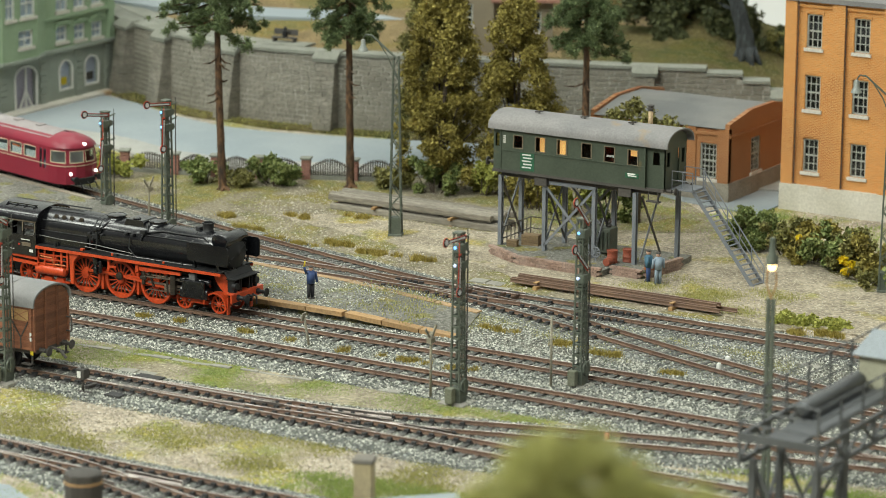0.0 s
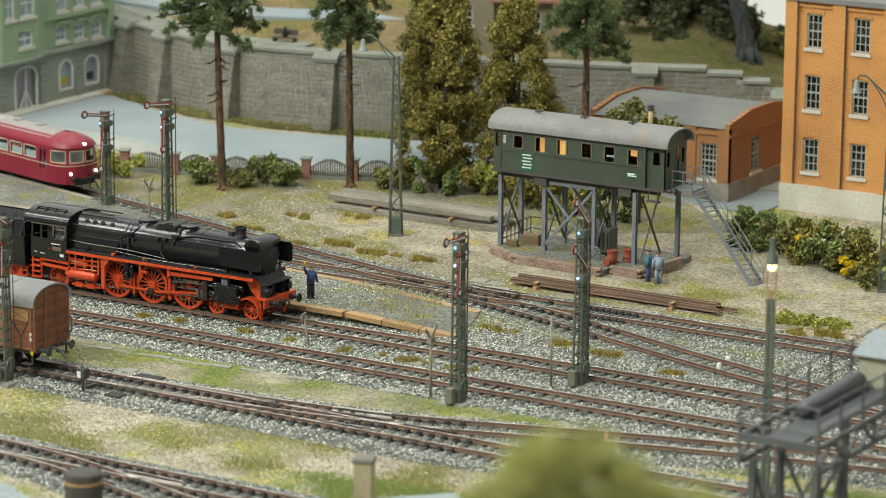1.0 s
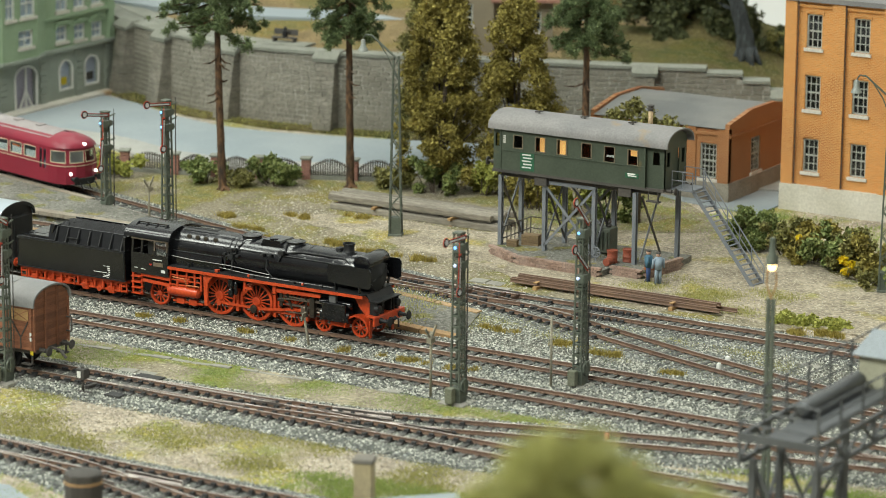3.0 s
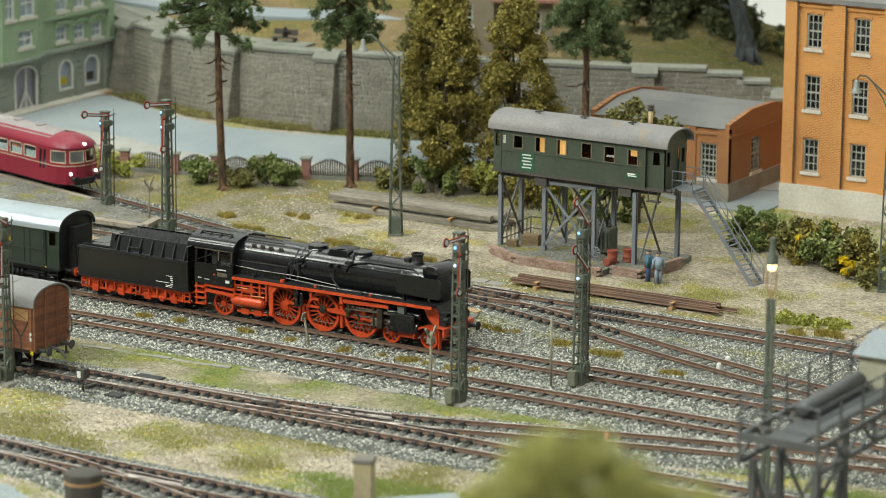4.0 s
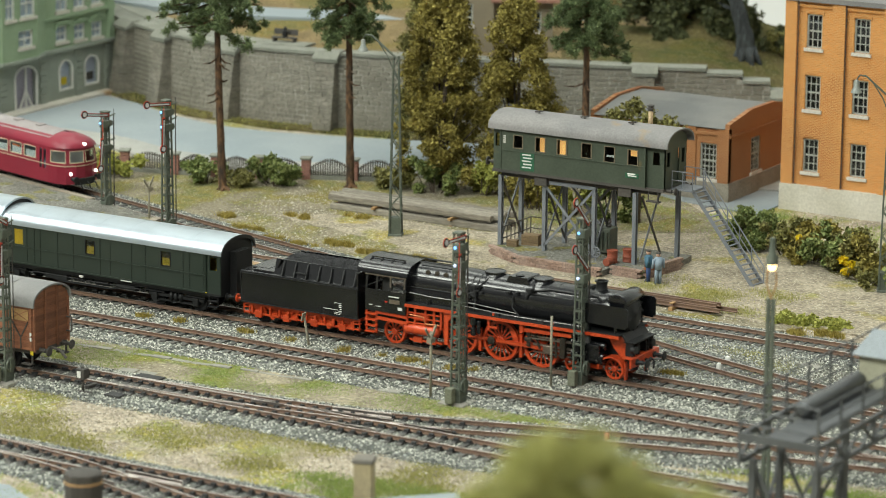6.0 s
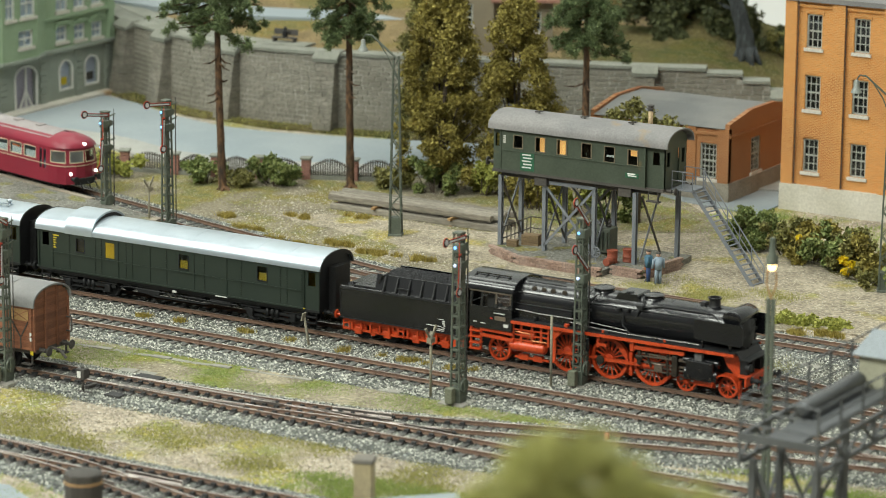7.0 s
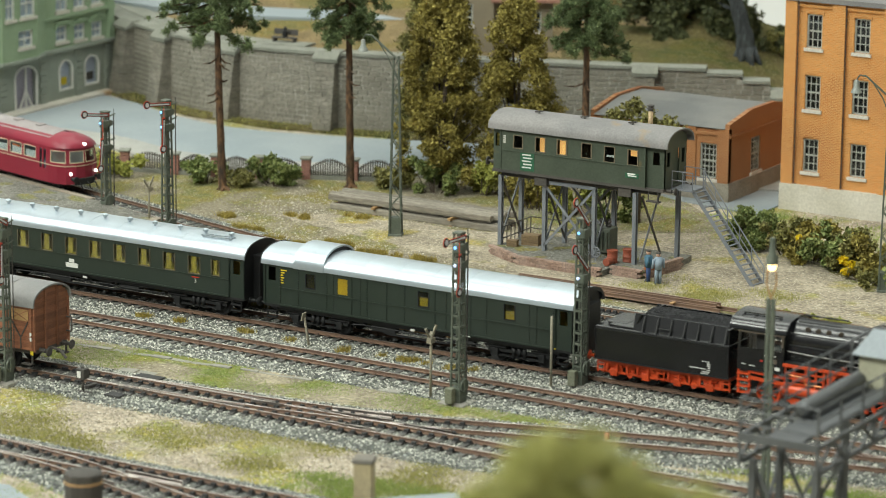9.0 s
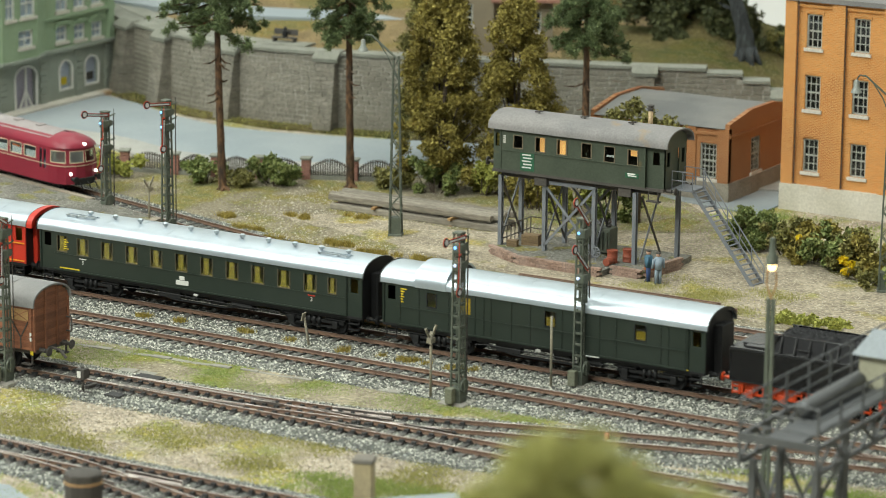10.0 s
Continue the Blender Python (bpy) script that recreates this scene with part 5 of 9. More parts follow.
for xc in (-59.16, -44.74):
    tx = bpy.data.curves.new("class_number", "FONT")
    tx.body, tx.size, tx.extrude = "3", 0.3 * U, 0.004 * U
    tx.materials.append(M_WHITE)
    no = new("class_number", tx)
    no.parent, no.matrix_basis = PAS, pose(*sc((xc, -1.456, 1.66)), 90, 0, 0)
    tagged(no, "white painted class number")

# red dining coach at the tail
R0, R1 = -84.0, -62.9
rw = [(R1 - 3.2 - 2.1 * k, R1 - 2.0 - 2.1 * k, 2.25, 3.1) for k in range(8)]
DIN, din_roof = coach("dining_coach", R0, R1, "bright red dining coach with orange lines and silver roof", M_CREDRED, rw)
for s in (-1, 1):
    for z in (1.3, 2.26):
        boxpart("orange_line", DIN, M_ORANGE, R0 + 1, R1 - 0.06, s * 1.475 - 0.012, s * 1.475 + 0.012, z, z + 0.07)
bm = B()
o, i_ = arc(1.54, 3.2, 4.1, 18), arc(1.36, 3.24, 3.9, 18)
prism(bm, o + i_[::-1], "x", R1 + 0.15, R1 + 0.5)
prism(bm, [(-0.8, 1.1), (0.8, 1.1), (0.8, 3.5), (-0.8, 3.5)], "x", R1 + 0.02, R1 + 0.3)
part("red_end_rim", bm, M_CREDRED, DIN)


def motions():
    for o in MOVERS:
        walk(o, [(t, pose(run_at(t) * U, 0, 0)) for t in TIMES])
    for ws, x, r in WHEELS:
        walk(ws, [(t, pose(*sc((x, 0, r)), 0, math.degrees((run_at(t) - RUN[0][1]) / r), 0)) for t in TIMES])
    for cr, mr_, ch, ph in RODS:
        rows_c, rows_m, rows_h = [], [], []
        for t in TIMES:
            a = run_at(t) - RUN[0][1] + ph + 0.6
            px, pz = -6.3 + 0.33 * math.sin(a), 1.0 + 0.33 * math.cos(a)
            dz = 1.01 - pz
            dx = math.sqrt(3.1 ** 2 - dz * dz)
            rows_c.append((t, pose(*sc((px, 0, pz)))))
            rows_m.append((t, pose(*sc((px, 0, pz)), 0, -math.degrees(math.atan2(dz, dx)), 0)))
            rows_h.append((t, pose(*sc((px + dx, 0, 1.01)))))
        walk(cr, rows_c)
        walk(mr_, rows_m)
        walk(ch, rows_h)

# ---- parked vehicles ----
M_MAROON = mat("railbus_red", (0.20, 0.012, 0.03), (0.24, 0.016, 0.035), rough=0.4, big=0.4, grain=0.08, bump=0.03)
M_GREYROOF = mat("grey_roof", (0.25, 0.215, 0.215), (0.31, 0.285, 0.28), rough=0.6, big=0.5, grain=0.1)
M_CREAM = mat("cream_trim", (0.55, 0.46, 0.33), rough=0.5, bump=0)
LAMP_ON = glow("lit_lamp", (1.0, 0.97, 0.9), 2.5)


def railbus():
    rb = thing("railbus", (-36.34, 18.267, 0), "maroon railbus with grey roof and lit headlamps, standing at the platform", "railbus", rz=-15.6)
    L0, L1 = -17.5, -2.55
    # plan outline: near side, curved nose, far side
    nose = [(-4.3, -1.5), (-3.5, -1.42), (-2.95, -1.15), (-2.65, -0.6), (L1, 0.0), (-2.65, 0.6), (-2.95, 1.15), (-3.5, 1.42), (-4.3, 1.5)]
    pts = [Vector((L0, -1.5, 0))] + [Vector((x, y, 0)) for x, y in nose] + [Vector((L0, 1.5, 0))]
    acc = [0.0]
    for a, b in zip(pts, pts[1:]):
        acc.append(acc[-1] + (b - a).length)

    def along(u, v, d):
        for i in range(len(acc) - 1):
            if u <= acc[i + 1] + 1e-6:
                q = pts[i].lerp(pts[i + 1], (u - acc[i]) / (acc[i + 1] - acc[i]))
                break
        lean = max(0, v - 1.8) * 0.10 if q.x > -3.6 else max(0, v - 1.8) * 0.03
        k = 1 - (d + lean) / 1.5
        return (min(q.x, L1 + 1) - (d + lean if q.x > -3.9 else 0), q.y * k, v)

    holes = [(0.6 + 1.45 * i, 1.85 + 1.45 * i, 1.88, 2.62) for i in range(8)]
    holes += [(12.35, 12.6, 1.4, 2.6), (12.75, 13.0, 1.4, 2.6)]
    a0, a1 = acc[1], acc[-2]
    span = a1 - a0
    holes += [(a0 + 0.25, a0 + span * 0.27, 1.88, 2.62), (a0 + span * 0.31, a0 + span * 0.49, 1.88, 2.62), (a0 + span * 0.51, a0 + span * 0.69, 1.88, 2.62), (a0 + span * 0.73, a1 - 0.25, 1.88, 2.62)]
    bm = B()
    panel(bm, 0, acc[-1], 0.6, 2.8, holes, along, 0.05, acc[1:-1])
    part("body_shell", bm, M_MAROON, rb)
    for h in holes:
        if h[2] > 1.5:
            bm = B()
            panel(bm, h[0], h[1], h[2], h[3], [], lambda u, v, d: along(u, v, d + 0.03), 0.01, [c for c in acc if h[0] < c < h[1]])
            part("pane", bm, GLASS, rb)
            bm = B()
            t_ = 0.05
            for ha, hb, va, vb in ((h[0], h[0] + t_, h[2], h[3]), (h[1] - t_, h[1], h[2], h[3]), (h[0], h[1], h[2], h[2] + t_), (h[0], h[1], h[3] - t_, h[3])):
                panel(bm, ha, hb, va, vb, [], lambda u, v, d: along(u, v, d - 0.015), 0.03, [c for c in acc if ha < c < hb])
            part("window_frame", bm, M_CREAM, rb)
    # faintly glowing panel added to lighten the nose windows
    boxpart("nose_glow_panel", rb, glow("nose_window_glow", (0.5, 0.53, 0.47), 0.12), -4.3, -4.2, -1.2, 1.2, 0.7, 2.7)
    # pale panels added behind the side panes so the windows read lighter
    for h in holes[:8]:
        boxpart("window_blind", rb, mat("pale_blind", (0.5, 0.54, 0.54), rough=0.7), L0 + h[0] + 0.1, L0 + h[1] - 0.1, -1.40, -1.38, 1.9, 2.3)
    bm = B()
    panel(bm, 0, acc[-1], 1.69, 1.73, [], lambda u, v, d: along(u, v, d - 0.02), 0.02, acc[1:-1])
    part("trim_line", bm, M_CREAM, rb)
    outline = [p.to_tuple()[:2] for p in pts]
    bm = B()
    prev = None
    for z, sh in ((2.78, 0.0), (2.95, 0.06), (3.15, 0.25), (3.34, 0.6), (3.46, 1.0), (3.52, 1.4)):
        ring = [bm.verts.new((min(x, x - sh * 0.9) if x > -5 else x, y * (1 - sh / 1.5), z)) for x, y in outline]
        if prev:
            for i in range(len(ring) - 1):
                f = bm.faces.new((prev[i], prev[i + 1], ring[i + 1], ring[i]))
                f.smooth = True
        prev = ring
    part("roof", bm, M_MAROON, rb)
    bm = B()
    prism(bm, [(-1.1, 3.24), (-0.7, 3.42), (0, 3.56), (0.7, 3.42), (1.1, 3.24)], "x", L0, -4.6, True)
    for x in (-7, -9.3, -11.6):
        box(bm, x - 0.25, x + 0.25, -0.25, 0.25, 3.5, 3.62, 0.05)
    part("roof_cover", bm, M_GREYROOF, rb, "grey roof covering")
    for x, y, z, n in ((-2.72, -0.95, 1.25, (0.9, -0.45, 0)), (-2.72, 0.95, 1.25, (0.9, 0.45, 0)), (-2.62, 0, 3.0, (1, 0, 0.1))):
        bm = B()
        n = Vector(n).normalized()
        tube(bm, Vector((x, y, z)) - n * 0.1, Vector((x, y, z)) + n * 0.12, 0.085, 0.08, 14)
        part("headlamp", bm, LAMP_ON, rb, "lit white headlamp")
    boxpart("floor_pan", rb, M_SOOT, L0, -3.4, -1.3, 1.3, 0.45, 0.62)
    boxpart("seat_block", rb, mat("seat_blue", (0.16, 0.22, 0.27), rough=0.8), L0 + 0.5, -5.0, -1.1, 1.1, 0.65, 1.75)
    # this wall glows by itself to brighten the side windows; no lamp
    boxpart("inner_wall", rb, glow("window_band_glow", (0.55, 0.6, 0.6), 0.15), L0 + 0.5, -4.2, 0.9, 0.95, 0.7, 2.7)
    boxpart("orange_blind", rb, mat("orange_blind", (0.6, 0.14, 0.03), rough=0.7), -8.1, -7.4, -1.36, -1.3, 1.9, 2.4)
    bm = B()
    for y in (-0.875, 0.875):
        lathe(bm, [(0.1, -2.7), (0.1, -2.35), (0.2, -2.33), (0.2, -2.25)], (0, y, 0.95), "x", 12)
    for y in (-0.5, 0.1, 0.6):
        pipe(bm, [(-2.6, y, 0.75), (-2.3, y, 0.6), (-2.3, y + 0.1, 0.3), (-2.45, y + 0.3, 0.25)], 0.04)
    box(bm, -3.0, -2.5, -0.7, 0.7, 0.55, 0.95, 0.04)
    part("coupling_gear", bm, M_SOOT, rb)
    for x in (-5.5, -12.0):
        for s in (-1, 1):
            w = new("wheel", W_DISC)
            w.parent, w.matrix_basis = rb, pose(*sc((x, s * 0.76, 0.5)), 0, 0, 0 if s < 0 else 180)
            boxpart("axle_box", rb, M_SOOT, x - 0.5, x + 0.5, s * 1.0 - 0.1, s * 1.0 + 0.1, 0.3, 0.62, bev=0.04)


railbus()

M_WAGON = mat("wagon_brown", (0.19, 0.075, 0.04), (0.25, 0.10, 0.05), rough=0.75, big=0.8, fine=10, grain=0.22, bump=0.15, rnd=0.22, stretch=(0.4, 1, 4))
M_BARE = mat("bare_wood", (0.42, 0.26, 0.11), (0.34, 0.2, 0.09), rough=0.8, grain=0.2)
M_IRON = mat("dark_iron", (0.05, 0.048, 0.045), (0.08, 0.07, 0.06), rough=0.7, grain=0.3)


def goods_wagon():
    gw = thing("goods_wagon", (0, -13.7, 0), "brown boarded covered goods wagon with grey arched roof", "goods wagon")
    x0, x1 = -25.0, -15.62
    for s in (-1, 1):
        for i in range(13):
            z = 1.12 + i * 0.165
            boxpart("board", gw, M_WAGON, x0, x1, s * 1.36 - 0.03, s * 1.36 + 0.03, z, z + 0.155)
        boxpart("side_lining", gw, M_IRON, x0 + 0.05, x1 - 0.05, s * 1.31 - 0.01, s * 1.31 + 0.01, 1.1, 3.28)
        for x in (x0 + 0.1, -22.4, -19.6, -17.2, x1 - 0.1):
            boxpart("stanchion", gw, M_WAGON, x - 0.06, x + 0.06, s * 1.42 - 0.03, s * 1.42 + 0.03, 1.1, 3.28)
        bm = B()
        beam(bm, (-16.9, s * 1.41, 2.5), (-16.35, s * 1.41, 1.7), 0.04, 0.06)
        beam(bm, (-15.9, s * 1.41, 2.5), (-16.35, s * 1.41, 1.7), 0.04, 0.06)
        beam(bm, (-16.35, s * 1.41, 1.7), (-16.35, s * 1.41, 1.15), 0.04, 0.06)
        part("brace", bm, M_IRON, gw)
        boxpart("bar_board", gw, M_BARE, -17.0, -15.85, s * 1.42 - 0.015, s * 1.42 + 0.015, 2.55, 3.1, label="pale wooden hatch board")
        bm = B()
        beam(bm, (-17.0, s * 1.44, 2.56), (-15.85, s * 1.44, 3.09), 0.02, 0.03)
        beam(bm, (-17.0, s * 1.44, 3.09), (-15.85, s * 1.44, 2.56), 0.02, 0.03)
        part("hatch_cross", bm, M_WAGON, gw)
        for z in (1.6, 1.85):
            boxpart("marking", gw, M_WHITE, -15.76, -15.66, s * 1.455 - 0.01, s * 1.455 + 0.01, z, z + 0.16)
    top = arc(1.38, 3.28, 4.1, 16)
    bm = B()
    prism(bm, [(-1.36, 1.1), (1.36, 1.1)] + top[::-1], "x", x0, x0 + 0.06)
    prism(bm, [(-1.36, 1.1), (1.36, 1.1)] + top[::-1], "x", x1 - 0.06, x1 - 0.03)
    part("end_wall", bm, M_IRON, gw)
    for i in range(18):
        z = 1.12 + i * 0.165
        w = 1.36 if z < 3.2 else 1.36 * math.sqrt(max(0.02, 1 - ((z + 0.15 - 3.28) / 0.86) ** 2))
        boxpart("board", gw, M_WAGON, x1 - 0.03, x1 + 0.02, -w, w, z, z + 0.155)
    for y in (-0.45, 0.45):
        boxpart("stanchion", gw, M_WAGON, x1 + 0.02, x1 + 0.1, y - 0.06, y + 0.06, 1.05, 3.95)
    for y in (-1.3, 1.3):
        boxpart("stanchion", gw, M_WAGON, x1 + 0.02, x1 + 0.07, y - 0.06, y + 0.06, 1.05, 3.3)
    bm = B()
    o, i_ = arc(1.5, 3.24, 4.16, 18), arc(1.4, 3.24, 4.08, 18)
    prism(bm, o + i_[::-1], "x", x0 - 0.1, x1 + 0.12, True)
    for x in (-23, -21, -19.2, -17.4):
        o2, i2 = arc(1.51, 3.24, 4.18, 18), arc(1.49, 3.24, 4.14, 18)
        prism(bm, o2 + i2[::-1], "x", x - 0.03, x + 0.03)
    part("roof", bm, mat("wagon_roof", (0.20, 0.20, 0.20), (0.25, 0.245, 0.24), rough=0.75, grain=0.12), gw, "grey canvas roof")
    boxpart("underframe", gw, M_IRON, x0, x1, -1.2, 1.2, 0.9, 1.1)
    buffers(gw, x1, 1, M_IRON)
    for x in (-17.4, -23.2):
        for s in (-1, 1):
            w = new("wheel", W_DISC)
            w.parent, w.matrix_basis = gw, pose(*sc((x, s * 0.76, 0.5)), 0, 0, 0 if s < 0 else 180)
            boxpart("axle_guard", gw, M_IRON, x - 0.3, x + 0.3, s * 1.0 - 0.08, s * 1.0 + 0.08, 0.3, 0.95)
    for s in (-1, 1):
        bm = B()
        box(bm, -16.3, -15.7, s * 1.35 - 0.15, s * 1.35 + 0.15, 0.4, 0.46)
        beam(bm, (-15.75, s * 1.3, 0.4), (-15.75, s * 1.3, 1.2), 0.06, 0.08)
        part("step", bm, M_IRON, gw)
    boxpart("yellow_tag", gw, M_YELLOW, -15.75, -15.6, -1.44, -1.38, 0.9, 1.1)
    bm = B()
    pipe(bm, [(x1, 0, 1.0), (x1 + 0.5, 0, 0.95), (x1 + 0.9, 0, 0.6)], 0.07)
    pipe(bm, [(x1, 1.15, 1.6), (x1 + 0.35, 1.15, 1.6), (x1 + 0.35, 1.15, 2.3), (x1, 1.15, 2.3)], 0.04)
    part("coupling", bm, M_IRON, gw)


goods_wagon()

# ---- signals ----
M_MAST = mat("signal_green_grey", (0.078, 0.094, 0.072), (0.11, 0.122, 0.096), rough=0.6, big=1.5, grain=0.2, bump=0.1)
M_SIGRED = mat("signal_red", (0.55, 0.06, 0.03), rough=0.5, bump=0)
M_ARMFACE = mat("arm_enamel", (0.68, 0.68, 0.67), (0.6, 0.6, 0.6), rough=0.6, grain=0.1, bump=0)
M_CONCRETE = mat("concrete", (0.30, 0.29, 0.25), (0.24, 0.23, 0.20), rough=0.9, grain=0.2)
BLUE_LAMP = glow("blue_lamp", (0.2, 0.5, 1.0), 1.3)
PALE_LAMP = glow("pale_lamp", (0.6, 0.7, 1.0), 0.7)


def signal(x, y, h, rz, upper, lower, zl, label, wide=0.5, boxed=True):
    """A lattice mast with two semaphore arms on the -y side; upper and lower are their angles above level."""
    sg = thing("semaphore_signal", (x, y, GZ), label, "railway signal", rz, group="semaphore signals")
    boxpart("foundation", sg, M_CONCRETE, -0.7, 0.7, -0.7, 0.7, -0.1, 0.14, bev=0.04)
    w = wide / 2
    for sx in (-1, 1):
        for sy in (-1, 1):
            bm = B()
            beam(bm, (sx * w * 0.9, sy * w, 0.1), (sx * w * 0.62, sy * w * 0.75, h), 0.085, 0.085)
            part("mast_post", bm, M_MAST, sg)
    k = int(h / 0.55)
    for i in range(k):
        z = 0.5 + i * (h - 0.6) / k
        f = 1 - 0.3 * z / h
        bm = B()
        for s in (-1, 1):
            beam(bm, (-w * 0.9 * f, s * w * f, z), (w * 0.9 * f, s * w * f, z), 0.06, 0.1)
            beam(bm, (s * w * 0.9 * f, -w * f, z), (s * w * 0.9 * f, w * f, z), 0.06, 0.1)
        part("rung", bm, M_MAST, sg)
    bm = B()
    beam(bm, (w * 0.9, 0, 0.1), (w * 0.62, 0, h), 0.06, 0.07)
    part("centre_bar", bm, M_MAST, sg)
    boxpart("foot_plate", sg, M_MAST, -w - 0.05, w + 0.05, -w - 0.06, w + 0.06, 0.1, 0.85, bev=0.03)
    boxpart("mast_cap", sg, M_MAST, -0.24, 0.24, -0.24, 0.24, h, h + 0.1, bev=0.04)
    for zz, ang, red in ((h - 0.1, upper, 0), (zl, lower, 1)):
        arm_root = new("signal_arm")
        arm_root.empty_display_size = 0.004
        arm_root.parent, arm_root.matrix_basis = sg, pose(*sc((w + 0.12, -w * 0.5 if ang > -80 else -w - 0.3, zz)), -ang, 0, 0)
        tagged(arm_root, "red and white semaphore arm")
        for (a, b, hh, mm, off, nm) in ((-1.5, 0.12, 0.2, M_SIGRED, 0.0, "arm_edge"), (-1.5, 0.05, 0.155, M_SOOT, 0.02, "arm_border"), (-1.46, -0.02, 0.075, M_ARMFACE, 0.03, "arm_face")):
            bm = B()
            box(bm, off, off + 0.03, a, b, -hh / 2, hh / 2)
            part(nm, bm, mm, arm_root)
        bm = B()
        lathe(bm, [(0.24, -0.005), (0.24, 0.025)], (0, -1.68, 0), "x", 18)
        part("disc_rim", bm, M_SIGRED, arm_root)
        bm = B()
        lathe(bm, [(0.205, 0.02), (0.205, 0.045)], (0, -1.68, 0), "x", 18)
        part("disc_ring", bm, M_SOOT, arm_root)
        bm = B()
        lathe(bm, [(0.135, 0.04), (0.135, 0.062)], (0, -1.68, 0), "x", 18)
        part("disc", bm, M_ARMFACE, arm_root)
        # lamp case, lens, pulley
        bm = B()
        box(bm, -0.05, 0.4, -w - 0.2, -w * 0.2, zz - 0.75, zz - 0.3, 0.05)
        lathe(bm, [(0.16, zz - 0.95), (0.2, zz - 0.9), (0.2, zz - 0.75)], (0.1, -w * 0.6, 0), "z", 12)
        part("lamp_case", bm, M_MAST, sg)
        bm = B()
        lathe(bm, [(0.07, 0.0), (0.08, -0.04), (0.03, -0.07)], (0.08, -w - 0.2, zz - 0.48), "y", 12)
        part("lens", bm, BLUE_LAMP if red == 0 or rz else PALE_LAMP, sg, "glowing blue lens")
        bm = B()
        lathe(bm, [(0.2, -0.03), (0.2, 0.03)], (0.3, w * 0.55, zz - 0.5), "x", 14)
        beam(bm, (0.2, w, zz - 0.1), (0.2, w + 0.35, zz), 0.06, 0.06)
        part("pulley", bm, M_MAST, sg)
    bm = B()
    pipe(bm, [(0.2, w + 0.2, 0.4), (0.2, w + 0.25, h - 0.2)], 0.022)
    pipe(bm, [(0.1, w + 0.32, 0.4), (0.1, w + 0.36, h + 0.15)], 0.022)
    part("ladder_rod", bm, M_IRON, sg)
    bm = B()
    beam(bm, (0.3, -w - 0.2, zl - 0.6), (0.3, -w - 0.2, h - 0.3), 0.035, 0.035)
    part("operating_rod", bm, M_SIGRED if upper < 20 else M_MAST, sg)
    bm = B()
    beam(bm, (0.3, -w - 0.2, 1.7), (0.3, -w - 0.2, zl - 0.6), 0.035, 0.035)
    part("operating_rod", bm, M_MAST, sg)
    bm = B()
    lathe(bm, [(0.32, -0.04), (0.32, 0.04)], (0.35, 0.0, 0.95), "x", 16)
    box(bm, 0.25, 0.45, -0.12, 0.12, 0.6, 1.3, 0.03)
    part("wire_wheel", bm, M_MAST, sg)
    if boxed:
        boxpart("relay_box", sg, mat("relay_green", (0.13, 0.14, 0.095), (0.17, 0.175, 0.125), rough=0.7), -0.2, 0.2, -w - 0.62, -w - 0.26, 0.2, 0.95, bev=0.04)
    return sg


signal(3.4, -7.3, 8.2, 0, 2, -88, 7.25, "tall lattice signal with upper arm level and lower arm hanging", 0.52)
signal(6.7, -1.5, 8.2, 0, 45, 42, 5.9, "tall lattice signal with both arms raised")
signal(-35.2, 16.3, 6.15, -15, 8, -85, 4.6, "small lattice signal with a level arm near the railbus", 0.42, False)
signal(-28.3, 13.0, 8.05, -12, 5, -88, 7.1, "tall lattice signal with level arm beside the branch line", 0.5, False)
signal(-16.7, -15.9, 8.0, 0, 30, -88, 6.9, "tall lattice signal beside the goods siding", 0.5)


def marker(x, y, h, label, fork=False, lean=0.0, board=False):
    bm = B()
    tube(bm, (0, 0, -0.1), (lean, 0, h), 0.07, 0.06, 8)
    if fork:
        beam(bm, (lean, -0.05, h - 0.35), (lean - 0.05, -0.4, h + 0.2), 0.06, 0.12)
        beam(bm, (lean, 0.05, h - 0.35), (lean + 0.05, 0.4, h + 0.25), 0.06, 0.12)
        box(bm, lean - 0.12, lean + 0.12, -0.2, 0.2, h - 0.55, h - 0.3)
    if board:
        beam(bm, (lean, -0.1, h - 0.3), (lean + 0.1, -0.1, h + 0.1), 0.3, 0.06)
    one("marker_post", bm, mat("weathered_post", (0.28, 0.25, 0.18), (0.2, 0.19, 0.15), rough=0.8, grain=0.25), (x, y, GZ), label, "marker post")


marker(1.9, -7.3, 3.3, "thin post with a forked board beside the rails", True)
marker(5.8, -2.7, 3.6, "plain slender grey post standing between tracks")
marker(-8.1, -2.6, 1.7, "leaning grey post with a small tilted board", lean=-0.35, board=True)
marker(-30.8, 14.6, 2.8, "thin post with a forked board by the branch", True)

bm = B()
box(bm, -0.5, 0.5, -0.14, 0.14, 0, 0.12, 0.02)
tube(bm, (0, 0, 0.1), (0, 0, 0.75), 0.07)
lv = one("point_lever", bm, M_IRON, (-12.35, -15.5, GZ + 0.05), "low black point lever with a square signal lantern", "point lever")
bm = B()
box(bm, -0.24, 0.24, -0.22, 0.22, 0.72, 1.22, 0.03)
tube(bm, (0, 0, 1.2), (0, 0, 1.32), 0.1, 0.05)
ln = part("lantern", bm, M_IRON, lv, "black lantern box")
boxpart("lantern_glass", ln, M_WHITE, -0.26, -0.23, -0.14, 0.14, 0.8, 1.12, label="white glass arrow")
boxpart("lantern_glass", ln, M_WHITE, -0.14, 0.06, -0.245, -0.215, 0.8, 1.12, label="white glass arrow")
